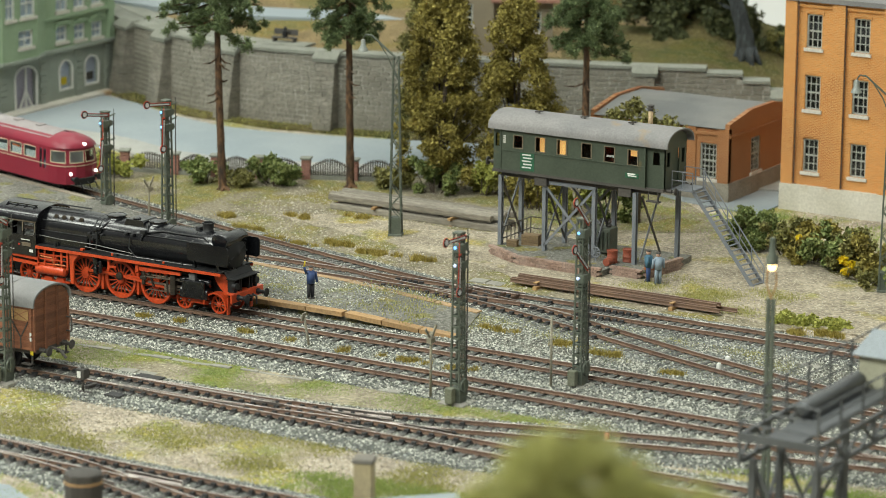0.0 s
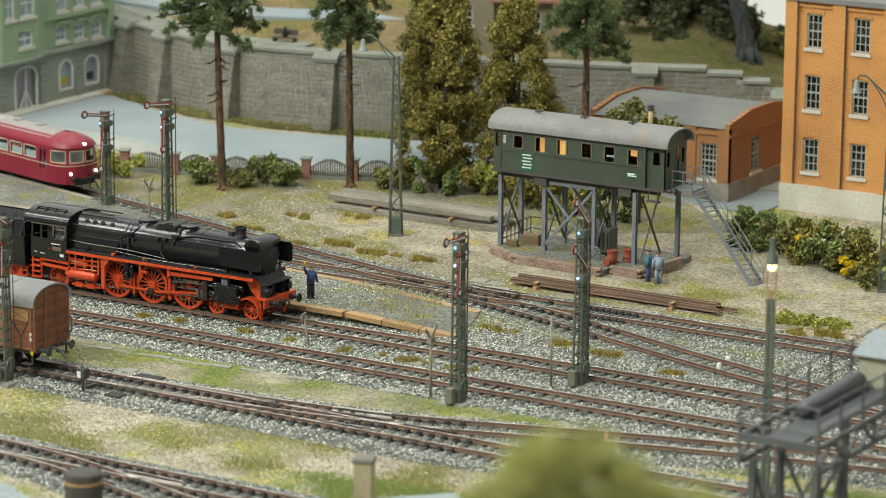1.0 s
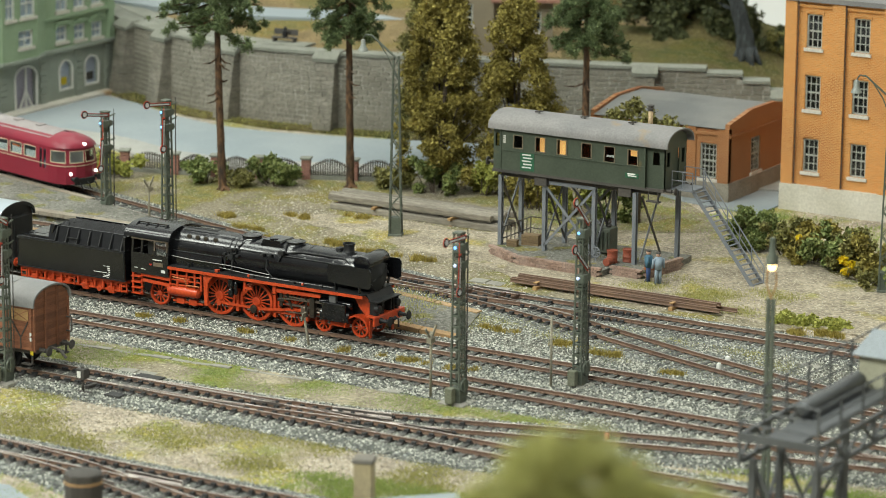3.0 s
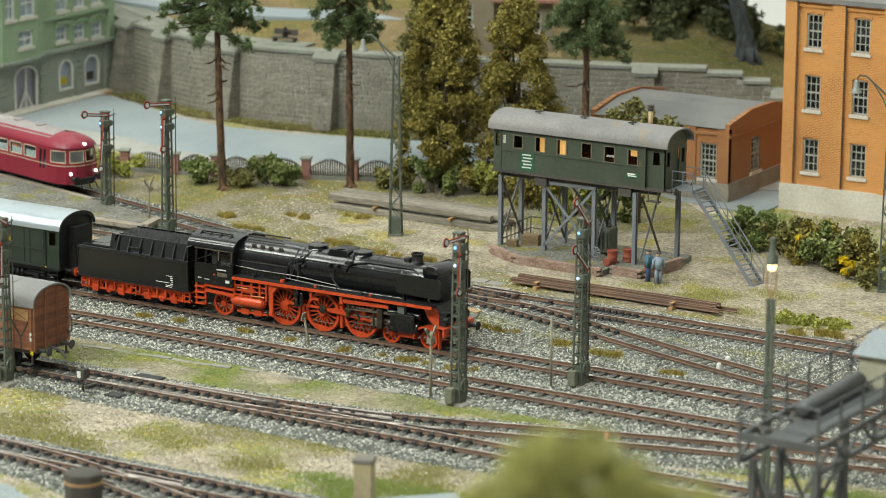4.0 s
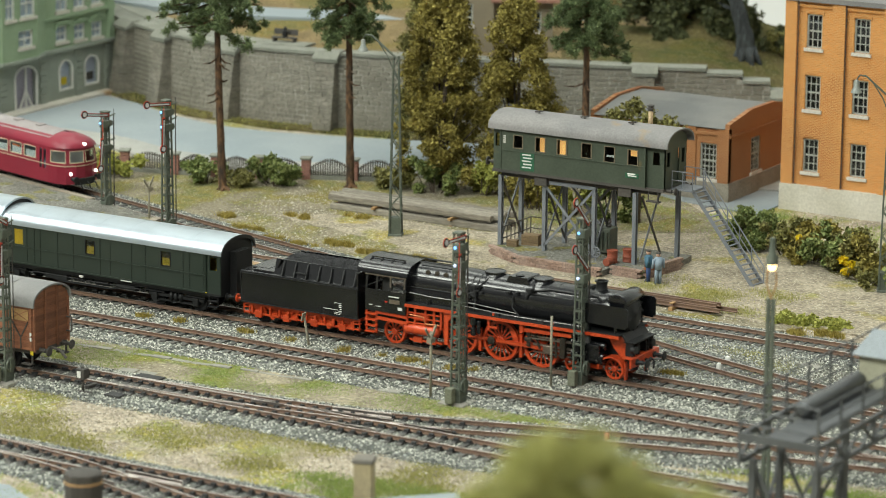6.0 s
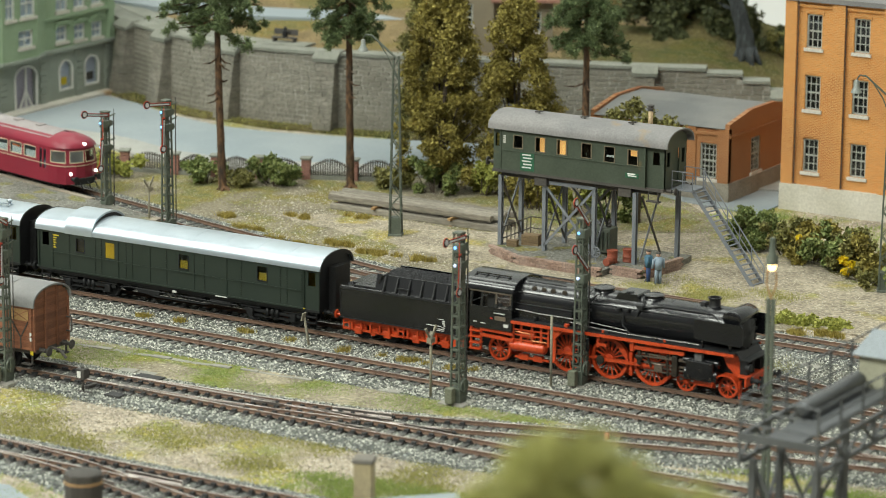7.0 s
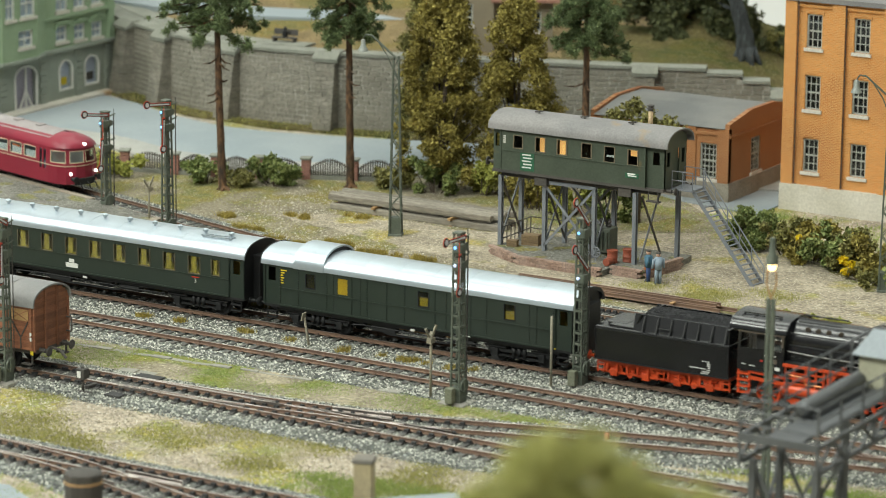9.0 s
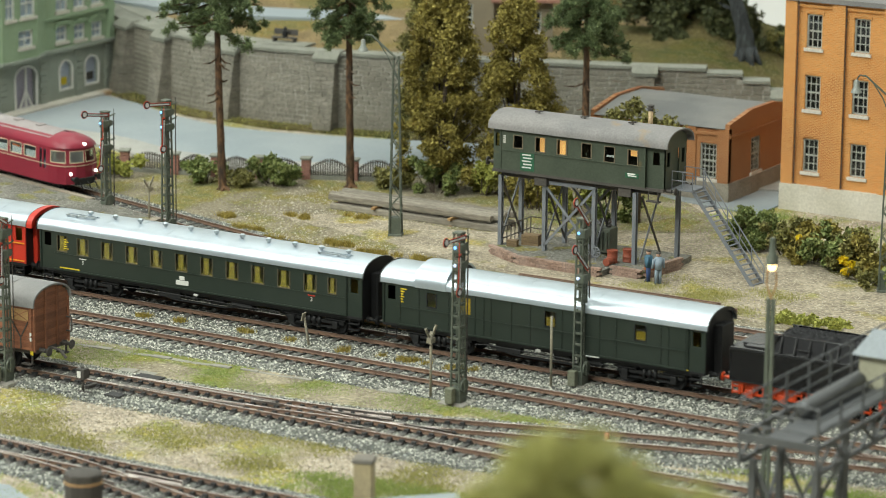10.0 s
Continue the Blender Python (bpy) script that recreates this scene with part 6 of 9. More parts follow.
boxpart("counterweight", lv, M_IRON, -0.12, 0.12, 0.3, 1.1, 0.12, 0.3, bev=0.04)

# ---- the signal cabin on stilts ----
M_CABGREEN = mat("cabin_green", (0.046, 0.060, 0.040), (0.060, 0.076, 0.052), rough=0.6, big=0.5, fine=9, grain=0.15, bump=0.08, rust=((0.10, 0.085, 0.04), 0.9, 0.66))
M_GREYIRON = mat("grey_iron", (0.15, 0.165, 0.185), (0.19, 0.20, 0.22), rough=0.6, big=1, grain=0.12)
M_BRICKRED = mat("plinth_brick", (0.27, 0.175, 0.135), (0.33, 0.235, 0.19), rough=0.9, big=1.5, fine=9, grain=0.25, rnd=0.2)
WARM_LIGHT = glow("warm_interior", (1.0, 0.52, 0.16), 0.75)
M_SIGN = mat("sign_green", (0.02, 0.10, 0.05), rough=0.6, bump=0)


def cabin():
    cb = thing("signal_cabin", (0, 0, 0), "old dark green coach body as a signal cabin on stilts", "signal cabin")
    x0, x1, xs, yn, yf, z0, z1 = -11.25, -0.45, -1.65, 20.5, 23.35, 4.42, 6.78
    hol = [(-9.88, -9.3, 5.72, 6.45), (-8.48, -7.85, 5.66, 6.5), (-7.1, -6.48, 5.66, 6.5), (-5.55, -4.93, 5.66, 6.48), (-4.12, -3.48, 5.58, 6.46), (-2.66, -2.04, 5.58, 6.44)]
    for y, dd in ((yn, 1), (yf, -1)):
        bm = B()
        panel(bm, x0 + 0.55, xs, z0, z1, hol, lambda u, v, d: (u, y + dd * d, v), 0.07)
        panel(bm, x0, x0 + 0.5, z0, z1, [(x0 + 0.12, x0 + 0.42, 5.7, 6.45)], lambda u, v, d: (u, y + dd * (d + 0.12), v), 0.06)
        panel(bm, xs, x1, z0, z1, [(xs + 0.45, xs + 0.85, 5.7, 6.4)], lambda u, v, d: (u, y + dd * (d + 0.18), v), 0.06)
        part("side_wall", bm, M_CABGREEN, cb)
        bm = B()
        beam(bm, (x0 + 0.55, y - dd * 0.02, 5.55), (xs, y - dd * 0.02, 5.55), 0.04, 0.06)
        for x in (x0 + 0.55, xs, xs + 0.06):
            beam(bm, (x, y - dd * 0.01, z0), (x, y - dd * 0.01, z1), 0.05, 0.06)
        part("belt_rail", bm, M_CABGREEN, cb)
        for h in hol:
            bm = B()
            for u in (h[0], h[1]):
                beam(bm, (u, y - dd * 0.01, h[2]), (u, y - dd * 0.01, h[3]), 0.06, 0.06)
            for v in (h[2], h[3]):
                beam(bm, (h[0], y - dd * 0.01 + dd * 0.03, v), (h[1], y - dd * 0.01 + dd * 0.03, v), 0.06, 0.05)
            part("window_frame", bm, mat("tan_frame", (0.16, 0.13, 0.085), rough=0.6), cb)
            bm = B()
            box(bm, h[0], h[1], y + dd * 0.04 - 0.008, y + dd * 0.04 + 0.008, h[2], h[3])
            part("pane", bm, GLASS, cb)
    # ends: near end porch with a door
    for x, dd in ((x0, 1), (x1, -1)):
        bm = B()
        panel(bm, yn + 0.18, yf - 0.18, z0, z1, [(yn + 0.4, yn + 0.75, 5.6, 6.4), (yn + 1.1, yn + 1.85, z0 + 0.1, 6.5), (yf - 0.75, yf - 0.4, 5.6, 6.4)], lambda u, v, d: (x + dd * d, u, v), 0.06)
        ew = part("end_wall", bm, M_CABGREEN, cb)
        bm = B()
        box(bm, min(x + dd * 0.1, x + dd * 0.15), max(x + dd * 0.1, x + dd * 0.15), yn + 1.1, yn + 1.85, z0 + 0.1, 6.5)
        part("door", bm, M_CABGREEN, ew, "dark green door")
        bm = B()
        prism(bm, arc(1.3, z1, 7.42, 12, (yn + yf) / 2), "x", min(x, x + dd * 0.05), max(x, x + dd * 0.05))
        part("gable", bm, M_CABGREEN, cb)
    boxpart("floor_pan", cb, M_IRON, x0, x1, yn, yf, z0 - 0.16, z0)
    boxpart("inner_wall", cb, M_DARKIN, x0 + 0.6, x1 - 0.9, (yn + yf) / 2, (yn + yf) / 2 + 0.05, z0, z1)
    boxpart("lit_panel", cb, WARM_LIGHT, -8.6, -7.6, yn + 0.7, yn + 0.75, 5.5, 6.55, label="warm lit interior")
    boxpart("lit_panel", cb, WARM_LIGHT, -7.1, -6.75, yn + 0.3, yn + 0.35, 5.5, 6.5, label="warm lit interior")
    boxpart("lit_panel", cb, WARM_LIGHT, -2.7, -2.2, yn + 0.4, yn + 0.45, 6.0, 6.4, label="warm lit interior")
    boxpart("white_sill", cb, M_WHITE, -4.05, -3.5, yn + 0.1, yn + 0.2, 5.85, 5.95)
    bm = B()
    yc = (yn + yf) / 2
    o, i_ = arc(1.62, 6.72, 7.62, 20, yc), arc(1.54, 6.72, 7.54, 20, yc)
    prism(bm, o + i_[::-1], "x", x0 - 0.2, x1 + 0.3, True)
    roof = part("roof", bm, M_DARKROOF, cb, "weathered grey arched roof")
    for x in (-8.9, -6.0, -3.0):
        bm = B()
        tube(bm, (x, yc - 0.3, 7.5), (x, yc - 0.3, 7.72), 0.06)
        beam(bm, (x - 0.25, yc - 0.3, 7.68), (x + 0.25, yc - 0.3, 7.76), 0.12, 0.08)
        part("roof_vent", bm, M_IRON, roof)
    bm = B()
    tube(bm, (-2.6, yf - 0.4, 7.0), (-2.6, yf - 0.4, 8.3), 0.13, seg=12)
    part("stove_pipe", bm, mat("clay_pipe", (0.45, 0.33, 0.2), rough=0.8), roof)
    bm = B()
    lathe(bm, [(0.15, 8.2), (0.15, 8.28), (0.2, 8.3), (0.2, 8.36), (0.14, 8.38), (0.14, 8.44), (0.2, 8.46), (0.2, 8.52), (0.1, 8.56)], (-2.6, yf - 0.4, 0), "z", 12)
    part("pipe_cowl", bm, M_IRON, roof)
    # lettering plates, unreadable: bars
    for x0_, x1_, z0_, z1_ in ((-9.44, -8.55, 4.52, 5.52), (-2.8, -1.98, 4.86, 5.14)):
        boxpart("sign_plate", cb, M_SIGN, x0_, x1_, yn - 0.02, yn, z0_, z1_)
        k = 5 if z1_ - z0_ > 0.5 else 2
        for j in range(k):
            z = z1_ - (j + 0.8) * (z1_ - z0_) / (k + 0.6)
            boxpart("sign_bar", cb, M_WHITE, x0_ + 0.12 + 0.06 * (j % 2), x1_ - 0.12 - 0.08 * ((j + 1) % 2), yn - 0.03, yn - 0.02, z, z + 0.07, label="white bar of small writing")
    for j in range(4):
        boxpart("sign_bar", cb, M_WHITE, -10.55, -10.4, yn - 0.012, yn - 0.001, 5.95 + j * 0.12, 6.02 + j * 0.12, label="white bar of small writing")
    for y in (yn + 0.45, yf - 0.45):
        bm = B()
        lathe(bm, [(0.12, 0.0), (0.12, -0.3), (0.07, -0.32), (0.07, -0.48), (0.24, -0.5), (0.26, -0.56), (0.1, -0.6)], axis="x", seg=14)
        part("buffer", bm, M_IRON, cb, at=(x0, y, 4.72))
    for y in (yn + 0.45, yf - 0.45):
        bm = B()
        lathe(bm, [(0.12, 0.0), (0.12, 0.3), (0.07, 0.32), (0.07, 0.48), (0.2, 0.5), (0.2, 0.55), (0.1, 0.58)], axis="x", seg=14)
        part("buffer", bm, M_IRON, cb, at=(x1, y, 4.3))
    bm = B()
    box(bm, x0 + 0.4, x1 - 0.4, yn + 0.35, yn + 0.5, z0 - 0.42, z0 - 0.16)
    box(bm, x0 + 0.4, x1 - 0.4, yf - 0.5, yf - 0.35, z0 - 0.42, z0 - 0.16)
    for x in (-8.2, -2.9):
        box(bm, x - 0.4, x + 0.4, yn + 0.1, yn + 0.4, z0 - 0.7, z0 - 0.16, 0.05)
    box(bm, xs + 0.2, xs + 1.0, yn - 0.1, yn + 0.2, z0 - 0.75, z0 - 0.68)
    beam(bm, (xs + 0.3, yn, z0 - 0.7), (xs + 0.3, yn, z0 - 0.1), 0.05, 0.05)
    beam(bm, (xs + 0.9, yn, z0 - 0.7), (xs + 0.9, yn, z0 - 0.1), 0.05, 0.05)
    part("underframe", bm, M_IRON, cb)
    # stilts
    XS = [(-10.9, 20.9), (-8.05, 20.9), (-4.9, 20.9), (-2.25, 20.7)]
    for x, y in XS + [(-10.9, 23.2), (-8.05, 23.2), (-4.9, 23.2), (-1.0, 23.4)]:
        bm = B()
        for d in (-0.1, 0.1):
            box(bm, x - 0.11, x + 0.11, y + d - 0.03, y + d + 0.03, GZ, z0 - 0.4)
        box(bm, x - 0.03, x + 0.03, y - 0.08, y + 0.08, GZ, z0 - 0.4)
        part("stilt", bm, M_GREYIRON, cb)
    for y in (20.9, 23.2):
        bm = B()
        beam(bm, (-8.05, y, z0 - 0.5), (-4.9, y, z0 - 0.5), 0.12, 0.2)
        part("tie_beam", bm, M_GREYIRON, cb)
    for (xa, xb), y in (((-8.05, -4.9), 20.8), ((-8.05, -4.9), 23.2)):
        for za, zb in ((z0 - 0.6, 0.3), (0.3, z0 - 0.6)):
            bm = B()
            beam(bm, (xa, y, za), (xb, y + 0.05 * (za > 1), zb), 0.06, 0.14)
            part("cross_brace", bm, M_GREYIRON, cb)
    for x in (-10.9, -8.05, -4.9, -2.0):
        for za, zb in ((z0 - 0.6, 0.2), (0.2, z0 - 0.6)):
            bm = B()
            beam(bm, (x + 0.05 * (za > 1), 20.9, za), (x + 0.05 * (za > 1), 23.2, zb), 0.06, 0.13)
            part("cross_brace", bm, M_IRON if za > 1 else M_GREYIRON, cb)
    # landing and stair
    st = boxpart("landing", cb, M_GREYIRON, -0.4, 0.95, 21.3, 22.9, 4.3, 4.38)
    p0, p1 = Vector((0.9, 22.0, 4.35)), Vector((5.0, 21.4, GZ))
    side = Vector((0.14, 0.98, 0)).normalized() * 0.5
    for s in (-1, 1):
        bm = B()
        beam(bm, p0 + side * s, p1 + side * s, 0.06, 0.2)
        part("stringer", bm, M_GREYIRON, st)
        bm = B()
        up = Vector((0, 0, 1.0))
        if s == 1:
            pipe(bm, [p0 + side * s + up, p1 + side * s + up], 0.035)
            pipe(bm, [p0 + side * s + up * 0.5, p1 + side * s + up * 0.5], 0.025)
            for j in range(6):
                q = p0.lerp(p1, j / 5) + side * s
                pipe(bm, [q, q + up], 0.03)
        y = 21.35 if s < 0 else 22.85
        for z in (0.5, 1.0):
            pipe(bm, [(-0.35, y, 4.35 + z), (0.9, y, 4.35 + z)], 0.03)
        for x in (-0.35, 0.3, 0.9):
            pipe(bm, [(x, y, 4.35), (x, y, 5.35)], 0.03)
        part("handrail", bm, M_GREYIRON, st)
    for j in range(20):
        q = p0.lerp(p1, (j + 0.5) / 20)
        bm = B()
        beam(bm, q - side, q + side, 0.17, 0.035)
        part("tread", bm, M_GREYIRON, st)


cabin()

# brick plinth and clutter under the cabin
bm = B()
prism(bm, [(-11.0, 20.0), (-8.6, 18.6), (-3.0, 18.4), (-3.0, 19.3), (-0.9, 19.2), (-0.4, 22.6), (-0.6, 24.4), (-10.8, 24.4)], "z", GZ - 0.2, 0.0)
pl = one("loading_platform", bm, M_CINDER, (0, 0, 0), "low cinder-covered loading floor with a brick kerb", "loading floor")


def kerb(p0, p1, z0=GZ - 0.1, z1=0.16):
    d = Vector((p1[0] - p0[0], p1[1] - p0[1], 0))
    k = max(1, int(d.length / 0.36))
    rowsn = 5
    for r_ in range(rowsn):
        for i in range(k):
            a, b = (i + 0.02 + 0.5 * (r_ % 2)) / k, (i + 0.96 + 0.5 * (r_ % 2)) / k
            if b > 1.01:
                continue
            zc = z0 + (z1 - z0) * (r_ + 0.5) / rowsn
            bm = B()
            beam(bm, (p0[0] + d.x * a, p0[1] + d.y * a, zc), (p0[0] + d.x * b, p0[1] + d.y * b, zc), 0.3, (z1 - z0) / rowsn * 0.86)
            part("brick", bm, M_BRICKRED, pl)


kerb((-11.0, 20.0), (-8.6, 18.6))
kerb((-8.6, 18.5), (-3.0, 18.3))
kerb((-2.9, 19.2), (-0.9, 19.1))
kerb((-0.8, 19.2), (-0.3, 22.6), z1=0.3)


def drum(x, y, m=None):
    bm = B()
    lathe(bm, [(0.29, 0), (0.31, 0.03), (0.29, 0.06), (0.29, 0.28), (0.31, 0.31), (0.29, 0.34), (0.29, 0.62), (0.31, 0.66), (0.31, 0.72), (0.26, 0.72), (0.26, 0.69)], seg=18)
    one("oil_drum", bm, M_DRUM, (x, y, 0.0), "rusty red steel oil drum", "oil drum", group="oil drums")


M_DRUM = mat("rusty_drum", (0.30, 0.07, 0.035), (0.2, 0.06, 0.035), rough=0.6, grain=0.25)
drum(-3.45, 20.4)
drum(-2.85, 21.1)
bm = B()
lathe(bm, [(0.2, 0), (0.22, 0.03), (0.2, 0.2), (0.22, 0.25), (0.2, 0.5), (0.2, 0.55)], (0, 0, 0.22), "y", 18)
one("oil_drum", bm, M_DRUM, (-3.3, 19.4, 0.0), "rusty red oil drum lying on its side", "oil drum", group="oil drums")
M_CRATE = mat("crate_wood", (0.22, 0.15, 0.08), (0.16, 0.11, 0.06), rough=0.85, grain=0.25, rnd=0.2)
for x, y, s in ((-9.4, 21.8, 0.66), (-10.1, 20.9, 0.4)):
    cr = thing("crate", (x, y, 0.0), "weathered brown slatted wooden crate", "crate", 12, group="crates")
    for j in range(4):
        boxpart("slat", cr, M_CRATE, -s * 0.75, s * 0.75, -s * 0.5, s * 0.5, s * 0.23 * j, s * 0.23 * j + s * 0.2)
tx = thing("transformer", (-5.2, 22.3, 0.0), "grey-green ribbed transformer with insulators under the cabin", "transformer")
boxpart("tank", tx, M_MAST, -0.8, 0.8, -0.5, 0.5, 0.1, 1.5, bev=0.08)
for j in range(6):
    boxpart("cooling_fin", tx, M_MAST, -0.7 + j * 0.27, -0.64 + j * 0.27, -0.7, -0.5, 0.3, 1.3)
for j in range(3):
    bm = B()
    lathe(bm, [(0.1, 1.5), (0.14, 1.6), (0.08, 1.7), (0.14, 1.8), (0.06, 1.95)], (-0.5 + j * 0.5, 0, 0), "z", 10)
    part("insulator", bm, M_IRON, tx)
wf = thing("handwheel_rack", (-5.6, 20.2, 0.0), "row of grey hand wheels on a low frame", "hand wheels")
for j in range(3):
    bm = B()
    lathe(bm, [(0.28, -0.03), (0.32, 0), (0.28, 0.03), (0.24, 0), (0.28, -0.03)], (j * 0.6, 0, 0.5), "y", 16, caps=False)
    for a in range(0, 180, 45):
        c_, s_ = math.cos(math.radians(a)) * 0.26, math.sin(math.radians(a)) * 0.26
        beam(bm, (j * 0.6 - c_, 0, 0.5 - s_), (j * 0.6 + c_, 0, 0.5 + s_), 0.05, 0.05)
    beam(bm, (j * 0.6, 0.03, 0), (j * 0.6, 0.03, 0.5), 0.06, 0.06)
    part("wheel", bm, M_GREYIRON, wf)
rl = thing("railing", (0, 0, 0.0), "dark iron railing between the stilts", "railing")
bm = B()
for z in (0.35, 1.0):
    pipe(bm, [(-10.8, 21.0, z), (-10.8, 24.2, z), (-8.2, 24.2, z)], 0.035)
part("rail_bar", bm, M_IRON, rl)
for j in range(8):
    bm = B()
    pipe(bm, [(-10.8, 21.0 + j * 0.45, 0), (-10.8, 21.0 + j * 0.45, 1.0)], 0.03)
    part("baluster", bm, M_IRON, rl)


# ---- miniature figures: plain shapes ----
def figurine(x, y, z, coat, legs, rz, label, raised=False, bag=None):
    bm = B()
    def lump(c, r, sx=1, sy=1, sz=1, mi=0, seg=12):
        n0 = len(bm.faces)
        bmesh.ops.create_uvsphere(bm, u_segments=seg, v_segments=8, radius=r, matrix=Matrix.Translation(c) @ Matrix.Diagonal((sx, sy, sz, 1)))
        bm.faces.ensure_lookup_table()
        for f in bm.faces[n0:]:
            f.material_index, f.smooth = mi, True
    def limb(a, b, r0, r1, mi):
        n0 = len(bm.faces)
        tube(bm, a, b, r0, r1, 8)
        bm.faces.ensure_lookup_table()
        for f in bm.faces[n0:]:
            f.material_index = mi
    for s in (-1, 1):
        limb((0, s * 0.11, 0), (0, s * 0.1, 0.85), 0.09, 0.12, 1)
        limb((-0.05, s * 0.11, 0.04), (0.2, s * 0.12, 0.04), 0.07, 0.05, 3)
    limb((0, 0, 0.8), (0, 0, 1.4), 0.22, 0.24, 0)
    lump((0, 0, 1.38), 0.25, 0.8, 1.05, 0.5)
    limb((0, 0.27, 1.38), (0.05, 0.34, 0.85), 0.085, 0.065, 0)
    if raised:
        limb((0, -0.26, 1.38), (0.05, -0.4, 1.75), 0.085, 0.06, 0)
        limb((0.05, -0.4, 1.75), (0.05, -0.36, 2.05), 0.05, 0.04, 4)
    else:
        limb((0, -0.27, 1.38), (0.05, -0.34, 0.85), 0.085, 0.065, 0)
    lump((0.02, 0, 1.6), 0.125, 1, 0.9, 1.1, 2)
    lump((0, 0, 1.7), 0.14, 1.1, 1.0, 0.45, 3)
    if bag:
        n0 = len(bm.faces)
        box(bm, -0.28, 0.28, -0.48, -0.32, 0.55, 0.9)
        bm.faces.ensure_lookup_table()
        for f in bm.faces[n0:]:
            f.material_index = 4
    one("figurine", bm, (coat, legs, mat("figure_skin", (0.5, 0.3, 0.2), rough=0.6), M_IRON, bag or M_YELLOW), (x, y, z), label, "figurine", rz, group="miniature figures")


F_NAVY, F_BLACKC, F_TEAL, F_GREYB = (mat(n, c, rough=0.7, grain=0.1) for n, c in (("navy_cloth", (0.03, 0.06, 0.16)), ("black_cloth", (0.02, 0.02, 0.025)), ("teal_cloth", (0.05, 0.13, 0.19)), ("grey_blue_cloth", (0.22, 0.28, 0.34))))
figurine(-12.32, 3.8, 0.23, F_NAVY, F_BLACKC, -30, "tiny painted figure in navy coat raising a pale baton", True)
figurine(-0.35, 18.8, -0.32, F_TEAL, F_NAVY, 200, "tiny painted figure in teal jacket with a tan bag", bag=mat("tan_bag", (0.35, 0.12, 0.05), rough=0.6))
figurine(0.35, 18.6, -0.32, F_GREYB, F_GREYB, 140, "tiny painted figure in pale grey-blue overalls")

# ---- stacks of rails and beams ----
def rail_stack():
    sk = thing("rail_stack", (0, 0, 0), "stack of rusty spare rails on wooden blocks", "rail stack")
    for j, (y, z, x0, x1) in enumerate(((14.2, 0.02, -6.3, 6.3), (14.5, 0.02, -6.4, 5.9), (14.8, 0.02, -6.2, 7.0), (14.35, 0.24, -5.9, 6.0), (14.65, 0.24, -6.0, 6.1))):
        bm = B()
        prism(bm, [(y + a * 1.1, z + h * 1.05) for a, h in RAIL_PROFILE], "x", x0, x1)
        part("spare_rail", bm, M_RAIL, sk)
    for x in (-4.6, 3.6):
        boxpart("block", sk, M_BARE, x - 0.12, x + 0.12, 13.8, 15.1, GZ, -0.19)
        boxpart("spacer", sk, M_BARE, x - 0.1, x + 0.1, 13.85, 15.0, -0.0, 0.05)


rail_stack()
M_BEAM = mat("old_beam", (0.27, 0.245, 0.20), (0.17, 0.15, 0.12), rough=0.85, big=1.0, fine=12, grain=0.3, bump=0.3, rnd=0.15, stretch=(0.15, 1, 1))


def beam_stack():
    sk = thing("beam_stack", (0, 0, 0), "long stack of weathered grey wooden beams", "timber stack")
    for y, z, x0, x1 in ((24.95, -0.2, -25.0, -13.3), (25.55, -0.2, -24.9, -13.1), (26.1, -0.2, -24.8, -13.5), (26.65, -0.2, -25.0, -13.4), (25.05, 0.33, -25.2, -13.9), (25.6, 0.33, -25.5, -13.4), (26.15, 0.33, -25.1, -13.6), (26.7, 0.33, -25.3, -13.3)):
        bm = B()
        box(bm, x0, x1, y - 0.2, y + 0.2, z - 0.19, z + 0.19, 0.07)
        part("timber", bm, M_BEAM, sk)
    for x in (-21.8, -16.5):
        boxpart("wooden_spacer", sk, M_BARE, x - 0.1, x + 0.1, 24.5, 27.0, -0.01, 0.14)
        boxpart("wooden_block", sk, M_BARE, x - 0.12, x + 0.12, 24.6, 27.0, GZ, -0.36)


beam_stack()

